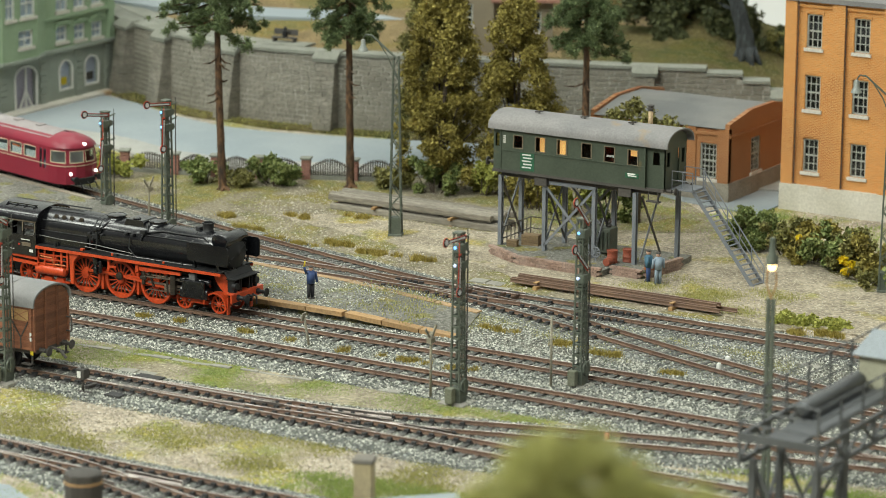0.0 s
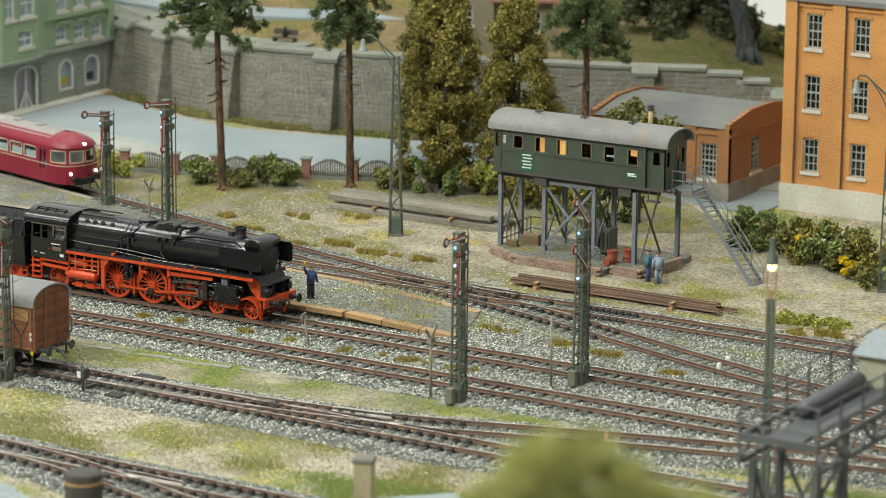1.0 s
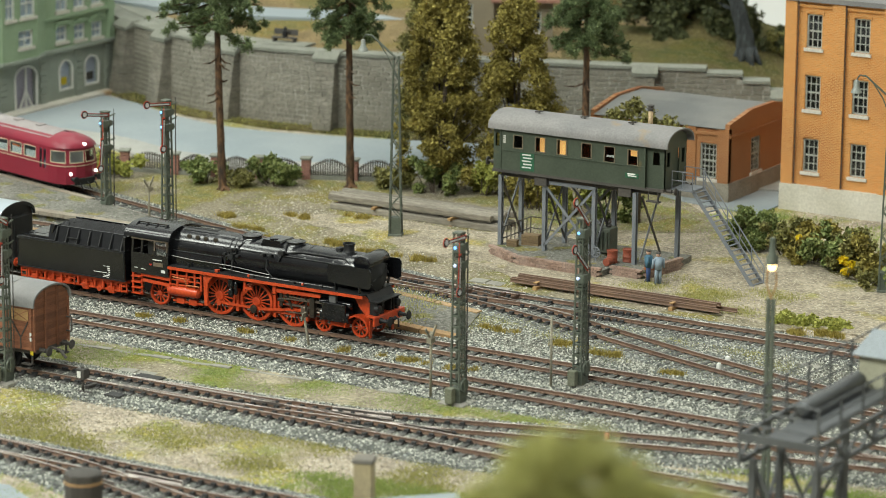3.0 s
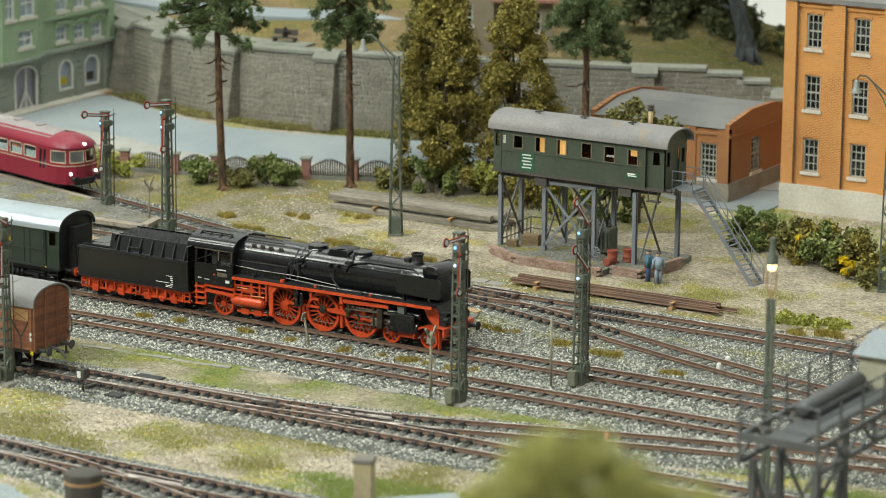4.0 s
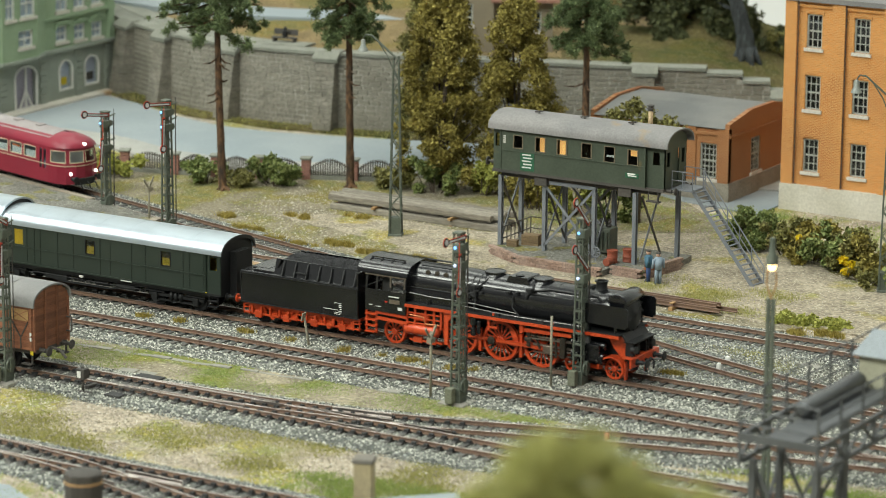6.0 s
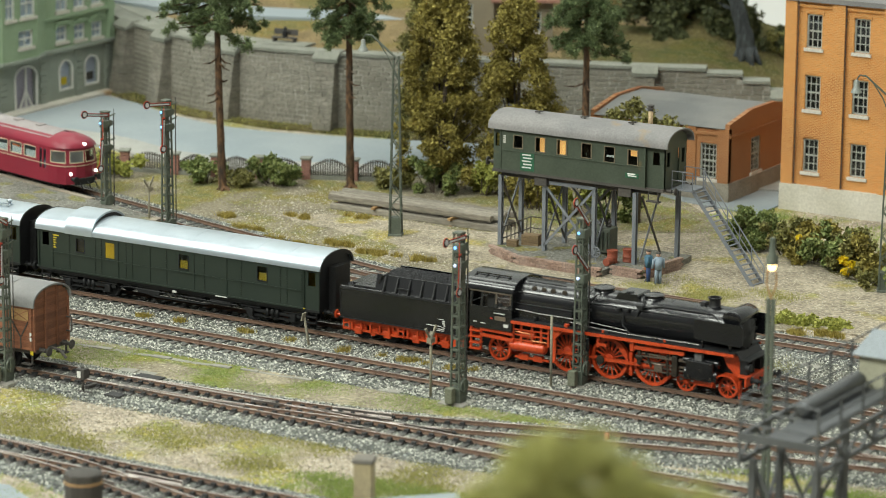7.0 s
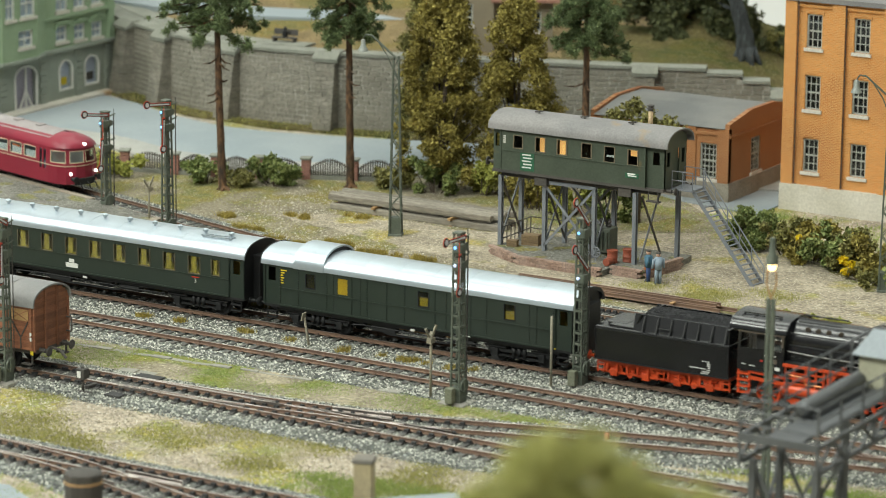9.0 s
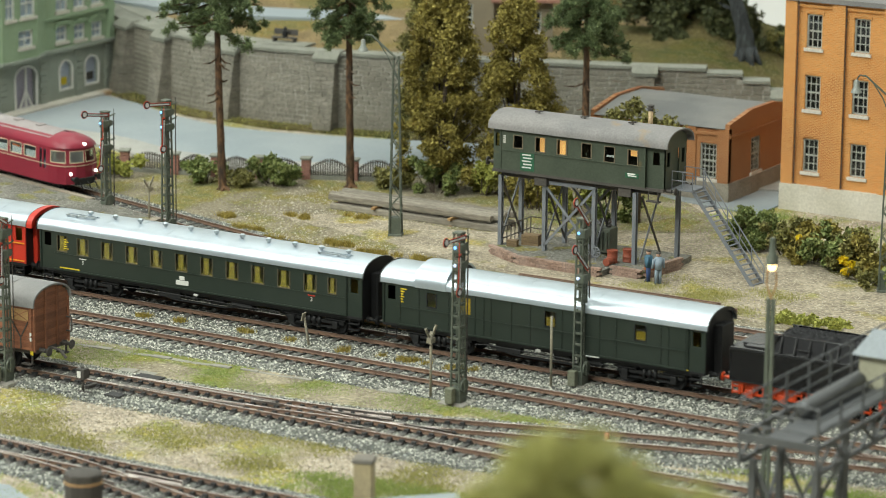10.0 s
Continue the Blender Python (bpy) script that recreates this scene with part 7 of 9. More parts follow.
# ---- buildings ----
def brick_mat(name, c1, c2, mortar, sx=0.25, sz=0.075):
    m = mat(name, c1, c2, rough=0.85, big=0.25, fine=6, grain=0.12, bump=0.0, rust=((c1[0] * 0.6, c1[1] * 0.5, c1[2] * 0.5), 0.12, 0.58))
    n, l = m.node_tree.nodes, m.node_tree.links
    b = n["Principled BSDF"]
    src = b.inputs["Base Color"].links[0].from_socket
    tc, sp, cb, br = (n.new("ShaderNode" + k) for k in ("TexCoord", "SeparateXYZ", "CombineXYZ", "TexBrick"))
    add = n.new("ShaderNodeMath")
    l.new(tc.outputs["Object"], sp.inputs[0])
    l.new(sp.outputs["X"], add.inputs[0])
    l.new(sp.outputs["Y"], add.inputs[1])
    l.new(add.outputs[0], cb.inputs["X"])
    l.new(sp.outputs["Z"], cb.inputs["Y"])
    l.new(cb.outputs[0], br.inputs["Vector"])
    br.inputs["Scale"].default_value = 1.0
    br.inputs["Brick Width"].default_value, br.inputs["Row Height"].default_value = sx * U, sz * U
    br.inputs["Mortar Size"].default_value = 0.02 * U
    br.inputs["Color1"].default_value, br.inputs["Color2"].default_value = (1, 1, 1, 1), (0.8, 0.8, 0.8, 1)
    br.inputs["Mortar"].default_value = (1, 1, 1, 1)
    mx, mo = n.new("ShaderNodeMixRGB"), n.new("ShaderNodeMixRGB")
    mx.blend_type = "MULTIPLY"
    mx.inputs[0].default_value = 1.0
    l.new(src, mx.inputs[1])
    l.new(br.outputs["Color"], mx.inputs[2])
    l.new(br.outputs["Fac"], mo.inputs[0])
    l.new(mx.outputs[0], mo.inputs[1])
    mo.inputs[2].default_value = (*mortar, 1)
    l.new(mo.outputs[0], b.inputs["Base Color"])
    bp = n.new("ShaderNodeBump")
    bp.invert = True
    bp.inputs["Strength"].default_value, bp.inputs["Distance"].default_value = 0.6, 0.02 * U
    l.new(br.outputs["Fac"], bp.inputs["Height"])
    l.new(bp.outputs[0], b.inputs["Normal"])
    return m


M_BRICK = brick_mat("orange_brick", (0.66, 0.275, 0.065), (0.55, 0.205, 0.045), (0.62, 0.34, 0.13), 0.28, 0.1)
M_BRICK2 = brick_mat("orange_brick_worn", (0.31, 0.11, 0.03), (0.235, 0.08, 0.024), (0.42, 0.22, 0.1), 0.28, 0.1)
M_PLINTH = mat("cement_plinth", (0.58, 0.55, 0.48), (0.48, 0.45, 0.38), rough=0.9, big=0.5, fine=7, grain=0.12, rust=((0.42, 0.28, 0.16), 0.3, 0.6))
M_SASH = mat("pale_sash", (0.36, 0.37, 0.33), (0.31, 0.32, 0.29), rough=0.6, bump=0)
M_SILL = mat("pale_sill", (0.56, 0.52, 0.46), rough=0.8)
# near-black that paints the darkness of unlit rooms behind the panes
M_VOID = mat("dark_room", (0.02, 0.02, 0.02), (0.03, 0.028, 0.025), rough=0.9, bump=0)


def sash(parent, place, u0, u1, v0, v1, nu, nv, sill=True, m=None, back=None):
    """A glazed window in a wall plane: place(u, v, d) with d into the wall. Frame, bars, panes, sill."""
    m = m or M_SASH
    win = new("window")
    win.empty_display_size = 0.004
    win.parent = parent
    bm = B()

    def bar(a, b, c, d, e0, e1):
        q = [bm.verts.new(place(u, v, w)) for w in (e0, e1) for u, v in ((a, c), (b, c), (b, d), (a, d))]
        for f in ((0, 1, 2, 3), (7, 6, 5, 4), (0, 4, 5, 1), (1, 5, 6, 2), (2, 6, 7, 3), (3, 7, 4, 0)):
            bm.faces.new([q[i] for i in f])
    t = 0.09
    bar(u0, u0 + t, v0, v1, 0.08, 0.2)
    bar(u1 - t, u1, v0, v1, 0.08, 0.2)
    bar(u0, u1, v0, v0 + t, 0.08, 0.2)
    bar(u0, u1, v1 - t, v1, 0.08, 0.2)
    for i in range(1, nu):
        u = u0 + (u1 - u0) * i / nu
        bar(u - 0.025, u + 0.025, v0, v1, 0.12, 0.17)
    for i in range(1, nv):
        v = v0 + (v1 - v0) * i / nv
        k = 0.05 if i == nv // 2 else 0.025
        bar(u0, u1, v - k, v + k, 0.115, 0.175)
    part("frame", bm, m, win)
    bm = B()
    bar(u0, u1, v0, v1, 0.18, 0.19)
    part("pane", bm, GLASS, win)
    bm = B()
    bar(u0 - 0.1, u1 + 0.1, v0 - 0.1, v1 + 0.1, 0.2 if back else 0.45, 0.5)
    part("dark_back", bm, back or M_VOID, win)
    if sill:
        bm = B()
        bar(u0 - 0.12, u1 + 0.12, v0 - 0.2, v0 - 0.002, -0.12, 0.1)
        part("sill", bm, M_SILL, win)
    return win


def factory():
    fa = thing("factory", (0, 0, 0), "tall orange brick factory with barred sash windows and cement plinth", "factory building")
    X0, X1, Y, T = -2.72, 12.0, 40.3, 12.2
    cols = [(-1.40, -0.40), (1.66, 2.68), (4.9, 5.9), (8.0, 9.0)]
    rows_ = [(1.95, 3.95), (5.72, 7.78), (9.42, 11.45)]
    holes = [(a, b, c, d) for a, b in cols for c, d in rows_]
    bm = B()
    panel(bm, X0, X1, 1.13, T, holes, lambda u, v, d: (u, Y + d, v), 0.35)
    part("wall", bm, M_BRICK, fa)
    for a, b in cols:
        for c, d in rows_:
            sash(fa, lambda u, v, e: (u, Y + e, v), a, b, c, d, 3, 4)
            bm = B()
            k = 6
            pts = [(a - 0.1 + (b - a + 0.2) * i / k, d - 0.02 + 0.16 * math.sin(math.pi * i / k)) for i in range(k + 1)]
            prism(bm, pts + [(b + 0.1, d + 0.22), ((a + b) / 2, d + 0.4), (a - 0.1, d + 0.22)], "y", Y - 0.05, Y + 0.05)
            part("window_arch", bm, M_BRICK, fa)
    for x0, x1 in ((X0, X0 + 0.75), (0.35, 1.15), (3.6, 4.4), (6.7, 7.5)):
        boxpart("pilaster", fa, M_BRICK, x0, x1, Y - 0.22, Y + 0.02, 1.13, T)
    for x0, x1 in ((X0 + 0.75, 0.35), (1.15, 3.6), (4.4, 6.7)):
        boxpart("brick_band", fa, M_BRICK, x0, x1, Y - 0.12, Y + 0.02, 11.85, 12.0)
    boxpart("plinth", fa, M_PLINTH, X0 - 0.05, X1, Y - 0.28, Y + 0.3, GZ - 0.2, 1.13)
    boxpart("side_wall", fa, M_BRICK, X0, X0 + 0.35, Y + 0.35, Y + 16, GZ, T)
    boxpart("back_wall", fa, M_BRICK, X0, X1, Y + 15.6, Y + 16, GZ, T)
    boxpart("roof", fa, M_DARKROOF, X0 - 0.2, X1, Y - 0.3, Y + 16.2, T, T + 0.3)
    # thin dark rods draw the shadow lines beside two pilasters
    bm = B()
    pipe(bm, [(1.2, Y - 0.16, 1.2), (1.2, Y - 0.16, T)], 0.03)
    part("drainpipe", bm, M_IRON, fa)
    bm = B()
    pipe(bm, [(X0 + 0.85, Y - 0.2, 1.2), (X0 + 0.85, Y - 0.2, T)], 0.03)
    part("drainpipe", bm, M_IRON, fa)


factory()


def workshop():
    ws = thing("workshop", (0, 0, 0), "low orange brick workshop with a grey felt roof", "workshop building")
    X0, X1, Y0, Y1, E, R = -15.5, -5.95, 39.6, 48.8, 4.1, 4.75
    bm = B()
    panel(bm, X0, X1, 0.75, E, [(-7.9, -6.78, 0.95, 3.1), (-10.6, -9.5, 0.95, 3.1)], lambda u, v, d: (u, Y0 + d, v), 0.3)
    part("wall", bm, M_BRICK2, ws)
    sash(ws, lambda u, v, e: (u, Y0 + e, v), -7.9, -6.78, 0.95, 3.1, 4, 6)
    sash(ws, lambda u, v, e: (u, Y0 + e, v), -10.6, -9.5, 0.95, 3.1, 4, 6)
    bm = B()
    panel(bm, Y0, Y1, 0.75, E, [(42.6, 43.9, 0.95, 3.1)], lambda u, v, d: (X1 - d, u, v), 0.3)
    part("wall", bm, M_BRICK2, ws)
    sash(ws, lambda u, v, e: (X1 - e, u, v), 42.6, 43.9, 0.95, 3.1, 4, 6)
    ym = (Y0 + Y1) / 2
    for x in (X1 - 0.3, X0):
        bm = B()
        prism(bm, [(Y0, E), (Y1, E), (Y1, E + 0.25), (ym + 1.6, R + 0.12), (ym - 1.6, R + 0.12), (Y0, E + 0.25)], "x", x, x + 0.3)
        g = part("gable_parapet", bm, M_BRICK2, ws)
    bm = B()
    prism(bm, [(Y0 - 0.2, E), (ym - 1.5, R), (ym + 1.5, R), (Y1 + 0.2, E), (Y1, E - 0.1), (Y0, E - 0.1)], "x", X0 + 0.3, X1 - 0.3)
    part("roof", bm, mat("felt_roof", (0.13, 0.135, 0.135), (0.19, 0.19, 0.18), rough=0.9, big=0.25, grain=0.15), ws, "grey felt roof")
    boxpart("plinth", ws, mat("dirty_cement", (0.30, 0.27, 0.22), (0.22, 0.19, 0.15), rough=0.9, big=0.6, fine=7, grain=0.2), X0 - 0.05, X1 + 0.1, Y0 - 0.15, Y1, GZ - 0.2, 0.75)
    for x in (X1 - 0.75, -8.9):
        boxpart("pilaster", ws, M_BRICK2, x, x + 0.75, Y0 - 0.1, Y0 + 0.05, 0.75, E)
    boxpart("brick_band", ws, M_BRICK2, X0, X1 + 0.05, Y0 - 0.12, Y0 + 0.05, 3.65, 3.8)
    boxpart("brick_band", ws, M_BRICK2, X1 - 0.05, X1 + 0.1, Y0, Y1, 3.5, 3.65)


workshop()

M_GFACE = mat("pale_green_plaster", (0.24, 0.33, 0.205), (0.28, 0.37, 0.24), rough=0.85, big=0.4, grain=0.1)
M_GSTONE = mat("grey_green_stone", (0.255, 0.285, 0.24), (0.29, 0.32, 0.27), rough=0.9, big=0.8, grain=0.15)
M_BLUEC = mat("blue_curtain", (0.42, 0.47, 0.58), (0.48, 0.53, 0.62), rough=0.5)


def town_house():
    th = thing("town_house", (0, 0, 0), "pale green town house with arched ground-floor windows and white sashes", "town house")
    X = -60.0
    put = lambda u, v, d: (X - d, u, v)
    g = [(38.5, 40.9, -0.25, 2.0), (43.4, 44.9, 0.45, 1.8), (46.3, 47.9, 0.4, 1.75)]
    bm = B()
    panel(bm, 30.0, 49.6, GZ - 0.2, 3.2, [(a, b, c, d + 0.75) for a, b, c, d in g], put, 0.4)
    part("ground_wall", bm, M_GSTONE, th)
    bay = [(37.95, 39.5, 4.25, 5.4), (36.6, 37.6, 6.3, 8.2), (38.2, 39.8, 6.3, 8.2)]
    out = lambda u, v, d: (X + 0.9 - d, u, v)
    bm = B()
    panel(bm, 36.2, 40.0, 3.42, 9.5, bay, out, 0.3)
    part("bay_front", bm, M_GFACE, th)
    bm = B()
    prism(bm, [(X + 0.9, 40.0), (X, 42.0), (X - 0.1, 41.8), (X + 0.6, 40.0)], "z", 3.42, 9.5)
    part("bay_side", bm, M_GFACE, th)
    bm = B()
    prism(bm, [(X + 0.9, 36.2), (X, 35.1), (X - 0.1, 35.3), (X + 0.6, 36.2)], "z", 3.42, 9.5)
    part("bay_side", bm, M_GFACE, th)
    bm = B()
    prism(bm, [(X + 1.05, 40.1), (X, 42.3), (X - 0.2, 42.1), (X - 0.2, 35.0), (X, 34.8), (X + 1.05, 36.0)], "z", 3.25, 3.45)
    part("bay_sill", bm, M_GSTONE, th)
    for a, b, c, d in bay:
        sash(th, out, a, b, c, d, 2, 2, True, M_WHITE, M_BLUEC)
    for a, b in ((43.15, 44.4), (45.2, 46.45), (47.2, 48.4)):
        m_, k = (a + b) / 2, 8
        ring = [(m_ - 0.86 * math.cos(math.pi * i / k), 4.8 + 0.5 * math.sin(math.pi * i / k)) for i in range(k + 1)]
        rin = [(m_ - 0.74 * math.cos(math.pi * i / k), 4.8 + 0.38 * math.sin(math.pi * i / k)) for i in range(k + 1)]
        bm = B()
        prism(bm, ring + rin[::-1], "x", X - 0.05, X + 0.2)
        part("window_hood", bm, M_GFACE, th)
    up = [(43.15, 44.4, 3.85, 4.95), (45.2, 46.45, 3.75, 4.85), (47.2, 48.4, 3.65, 4.75), (43.2, 44.5, 6.0, 7.6), (45.2, 46.5, 6.0, 7.6), (47.2, 48.4, 6.0, 7.6)]
    bm = B()
    panel(bm, 30.0, 49.6, 3.4, 9.5, up, put, 0.4)
    part("upper_wall", bm, M_GFACE, th)
    for u0, u1, v0, v1 in g:
        c, r = (u0 + u1) / 2, (u1 - u0) / 2
        bm = B()
        k = 10
        o = [(c - r * math.cos(math.pi * i / k), v1 + 0.72 * math.sin(math.pi * i / k)) for i in range(k + 1)]
        pts = [(u0, v1 + 0.78)] + o[:k // 2 + 1] + [(c, v1 + 0.78)]
        prism(bm, pts, "x", X - 0.38, X - 0.02)
        pts = [(c, v1 + 0.78)] + o[k // 2:] + [(u1, v1 + 0.78)]
        prism(bm, pts, "x", X - 0.38, X - 0.02)
        part("arch_spandrel", bm, M_GSTONE, th)
        bm = B()
        path = [(X + 0.02, u0 + 0.06, v0)] + [(X + 0.02, a, b - 0.05) for a, b in o] + [(X + 0.02, u1 - 0.06, v0)]
        for a, b in zip(path, path[1:]):
            beam(bm, a, b, 0.12, 0.12)
        beam(bm, (X + 0.02, u0, v0), (X + 0.02, u1, v0), 0.14, 0.14)
        part("arch_frame", bm, M_WHITE, th)
        boxpart("shop_back", th, M_BLUEC if u0 > 42 else mat("lilac_glass", (0.32, 0.3, 0.36), rough=0.4), X - 0.36, X - 0.32, u0, u1, v0, v1 + 0.72)
        if u0 < 42:
            bm = B()
            beam(bm, (X, c, v0), (X, c, v1 + 0.7), 0.1, 0.14)
            beam(bm, (X, c, v0 + 1.3), (X, u0 + 0.5, v0), 0.08, 0.12)
            beam(bm, (X, c, v0 + 1.3), (X, u1 - 0.5, v0), 0.08, 0.12)
            part("door_bars", bm, M_WHITE, th)
        else:
            boxpart("display", th, M_YELLOW if u0 < 45 else M_IRON, X - 0.3, X - 0.25, u0 + 0.3, u1 - 0.3, v0 + 0.25, v0 + 0.8)
    for u0, u1, v0, v1 in up:
        w = sash(th, put, u0, u1, v0, v1, 2, 2, True, M_WHITE, M_BLUEC)
        bm = B()
        box(bm, X - 0.199, X - 0.192, u0, u0 + (u1 - u0) * 0.4, v0, v1)
        part("curtain", bm, M_BLUEC, w)
        boxpart("lintel", th, M_GFACE, X, X + 0.15, u0 - 0.2, u1 + 0.2, v1 + 0.1, v1 + 0.28)
    boxpart("cornice", th, M_GSTONE, X - 0.3, X + 0.35, 30, 49.7, 3.2, 3.42)
    boxpart("cornice", th, M_GFACE, X - 0.3, X + 0.25, 30, 49.7, 5.55, 5.75)
    for y in (37.2, 41.6, 45.6, 49.0):
        for j in range(8):
            boxpart("quoin", th, M_GSTONE, X - 0.1, X + 0.14, y - 0.35 - 0.1 * (j % 2), y + 0.35 + 0.1 * (j % 2), GZ + 0.05 + j * 0.44, GZ + 0.42 + j * 0.44, bev=0.03)
    boxpart("pilaster", th, M_GFACE, X - 0.1, X + 0.2, 48.95, 49.6, 3.42, 9.5)
    boxpart("side_wall", th, M_GFACE, X - 8, X - 0.4, 49.2, 49.6, GZ, 9.5)
    boxpart("back_wall", th, M_GFACE, X - 8.4, X - 8, 30, 49.6, GZ, 9.5)
    boxpart("roof", th, M_DARKROOF, X - 8.6, X + 0.4, 29.8, 49.8, 9.5, 9.8)
    boxpart("doorstep", th, M_PLINTH, X - 0.2, X + 1.0, 30, 49.6, GZ, GZ + 0.22)


town_house()

M_BEIGE = mat("beige_plaster", (0.23, 0.195, 0.135), (0.20, 0.17, 0.12), rough=0.9, big=0.4, grain=0.1)


def hill_house():
    hh = thing("hill_house", (-32.6, 50.0, 4.3), "beige plastered house with a reddish porch roof on the hill", "house", rz=32)
    bm = B()
    panel(bm, 0, 3.4, 0, 9, [(1.2, 2.0, 2.4, 3.8), (1.2, 2.0, 5.4, 6.8)], lambda u, v, d: (u, d, v), 0.3)
    part("wall", bm, M_BEIGE, hh)
    sash(hh, lambda u, v, e: (u, e, v), 1.2, 2.0, 2.4, 3.8, 2, 3)
    boxpart("wall", hh, M_BEIGE, 3.1, 3.4, 0.3, 7, 0, 9)
    boxpart("wall", hh, M_BEIGE, 0, 0.3, 0.3, 7, 0, 9)
    for j in range(18):
        boxpart("quoin", hh, M_GSTONE, -0.06, 0.5 + 0.14 * (j % 2), -0.06, 0.2, 0.02 + j * 0.5, 0.44 + j * 0.5)
    bm = B()
    panel(bm, 3.4, 7.4, 0, 4.2, [(4.2, 4.9, 1.9, 3.2), (5.9, 6.6, 1.9, 3.2)], lambda u, v, d: (u, 0.6 + d, v), 0.3)
    part("porch_wall", bm, M_BEIGE, hh)
    for a in (4.2, 5.9):
        sash(hh, lambda u, v, e: (u, 0.6 + e, v), a, a + 0.7, 1.9, 3.2, 2, 2)
    bm = B()
    prism(bm, [(-0.2, 3.9), (-0.2, 4.1), (4.5, 5.6), (4.5, 5.4)], "x", 3.2, 7.8)
    part("porch_roof", bm, mat("reddish_tiles", (0.23, 0.11, 0.085), (0.27, 0.14, 0.1), rough=0.8, grain=0.2), hh, "dull red porch roof")
    boxpart("roof", hh, M_DARKROOF, -0.4, 3.8, -0.4, 7.2, 9, 9.3)


hill_house()

# bench on the terrace
bn = thing("park_bench", (-44.0, 47.9, 4.6), "small dark park bench on the terrace", "bench", rz=8)
boxpart("seat", bn, M_IRON, -0.9, 0.9, -0.25, 0.25, 0.42, 0.5)
boxpart("backrest", bn, M_IRON, -0.9, 0.9, 0.25, 0.32, 0.6, 1.0)
for x in (-0.75, 0.75):
    boxpart("leg", bn, M_IRON, x - 0.06, x + 0.06, -0.2, 0.3, -0.15, 0.42)
bm = B()
lathe(bm, [(0.16, 0.0), (0.22, 0.2), (0.2, 0.45), (0.07, 0.5)], (0.1, -0.05, 0.5), "z", 10)
bmesh.ops.create_uvsphere(bm, u_segments=10, v_segments=8, radius=0.13, matrix=Matrix.Translation((0.1, -0.05, 1.1)))
one("figurine", bm, M_SOOT, (-44.0, 47.9, 4.6), "tiny dark seated figure on the park bench", "figurine", group="miniature figures")

# ---- fence ----
FENCE = [(-46.5, 24.6), (-44.2, 25.8), (-41.9, 27.0), (-38.7, 27.9), (-36.2, 28.8), (-33.7, 29.9), (-31.0, 31.2), (-28.3, 32.5), (-25.7, 33.9)]
M_PIER = mat("pier_brick", (0.30, 0.15, 0.12), (0.25, 0.13, 0.10), rough=0.9, big=1.5, grain=0.25)
for i, p in enumerate(FENCE):
    pr = thing("fence_pier", (p[0], p[1], GZ), "small red brick fence pier with a stone cap", "fence pier", 25, group="fence piers")
    for j in range(6):
        boxpart("brick_course", pr, M_PIER, -0.27, 0.27, -0.27, 0.27, 0.04 + j * 0.21, 0.23 + j * 0.21)
    boxpart("cap", pr, M_COPE, -0.36, 0.36, -0.36, 0.36, 1.3, 1.45, bev=0.05)
for a, b in zip(FENCE, FENCE[1:]):
    fp = thing("iron_fence", (0, 0, 0), "arched dark iron fence bay on a pale kerb", "fence", group="fence bays")
    A, Z = Vector((*a, GZ)), Vector((*b, GZ))
    bm = B()
    beam(bm, A + Vector((0, 0, 0.12)), Z + Vector((0, 0, 0.12)), 0.3, 0.34)
    part("kerb", bm, M_COPE, fp, "pale stone kerb")
    n = 16
    bm = B()
    tops = [A.lerp(Z, 0.1 + 0.8 * i / n) + Vector((0, 0, 0.75 + 0.5 * math.sin(math.pi * i / n))) for i in range(n + 1)]
    pipe(bm, tops, 0.035, 5)
    pipe(bm, [A.lerp(Z, 0.1) + Vector((0, 0, 0.35)), A.lerp(Z, 0.9) + Vector((0, 0, 0.35))], 0.03, 5)
    part("frame_bar", bm, M_IRON, fp)
    for t in tops:
        bm = B()
        beam(bm, (t.x, t.y, GZ + 0.25), (t.x, t.y, t.z + 0.13), 0.07, 0.06)
        part("picket", bm, M_IRON, fp)

# ---- retaining wall stones and buttresses ----
rg = random.Random(11)
stone_vars = []
for k in range(6):
    bm = B()
    w, h = (0.39, 0.132)
    box(bm, -w, w, -0.06, 0.1, -h, h)
    for v in bm.verts:
        v.co.y += rg.uniform(0.005, 0.04) if v.co.y < 0 else 0
        v.co.x += rg.uniform(-0.03, 0.03)
        v.co.z += rg.uniform(-0.025, 0.025)
    stone_vars.append(mesh_of("stone", bm, M_STONE))
acc_len, walls = 0.0, []
for a, b in zip(WALL_LINE, WALL_LINE[1:]):
    walls.append((acc_len, a, b))
    acc_len += (b - a).length


def wall_at(s):
    for s0, a, b in reversed(walls):
        if s >= s0:
            d = (b - a)
            return a + d.normalized() * (s - s0), d.normalized()


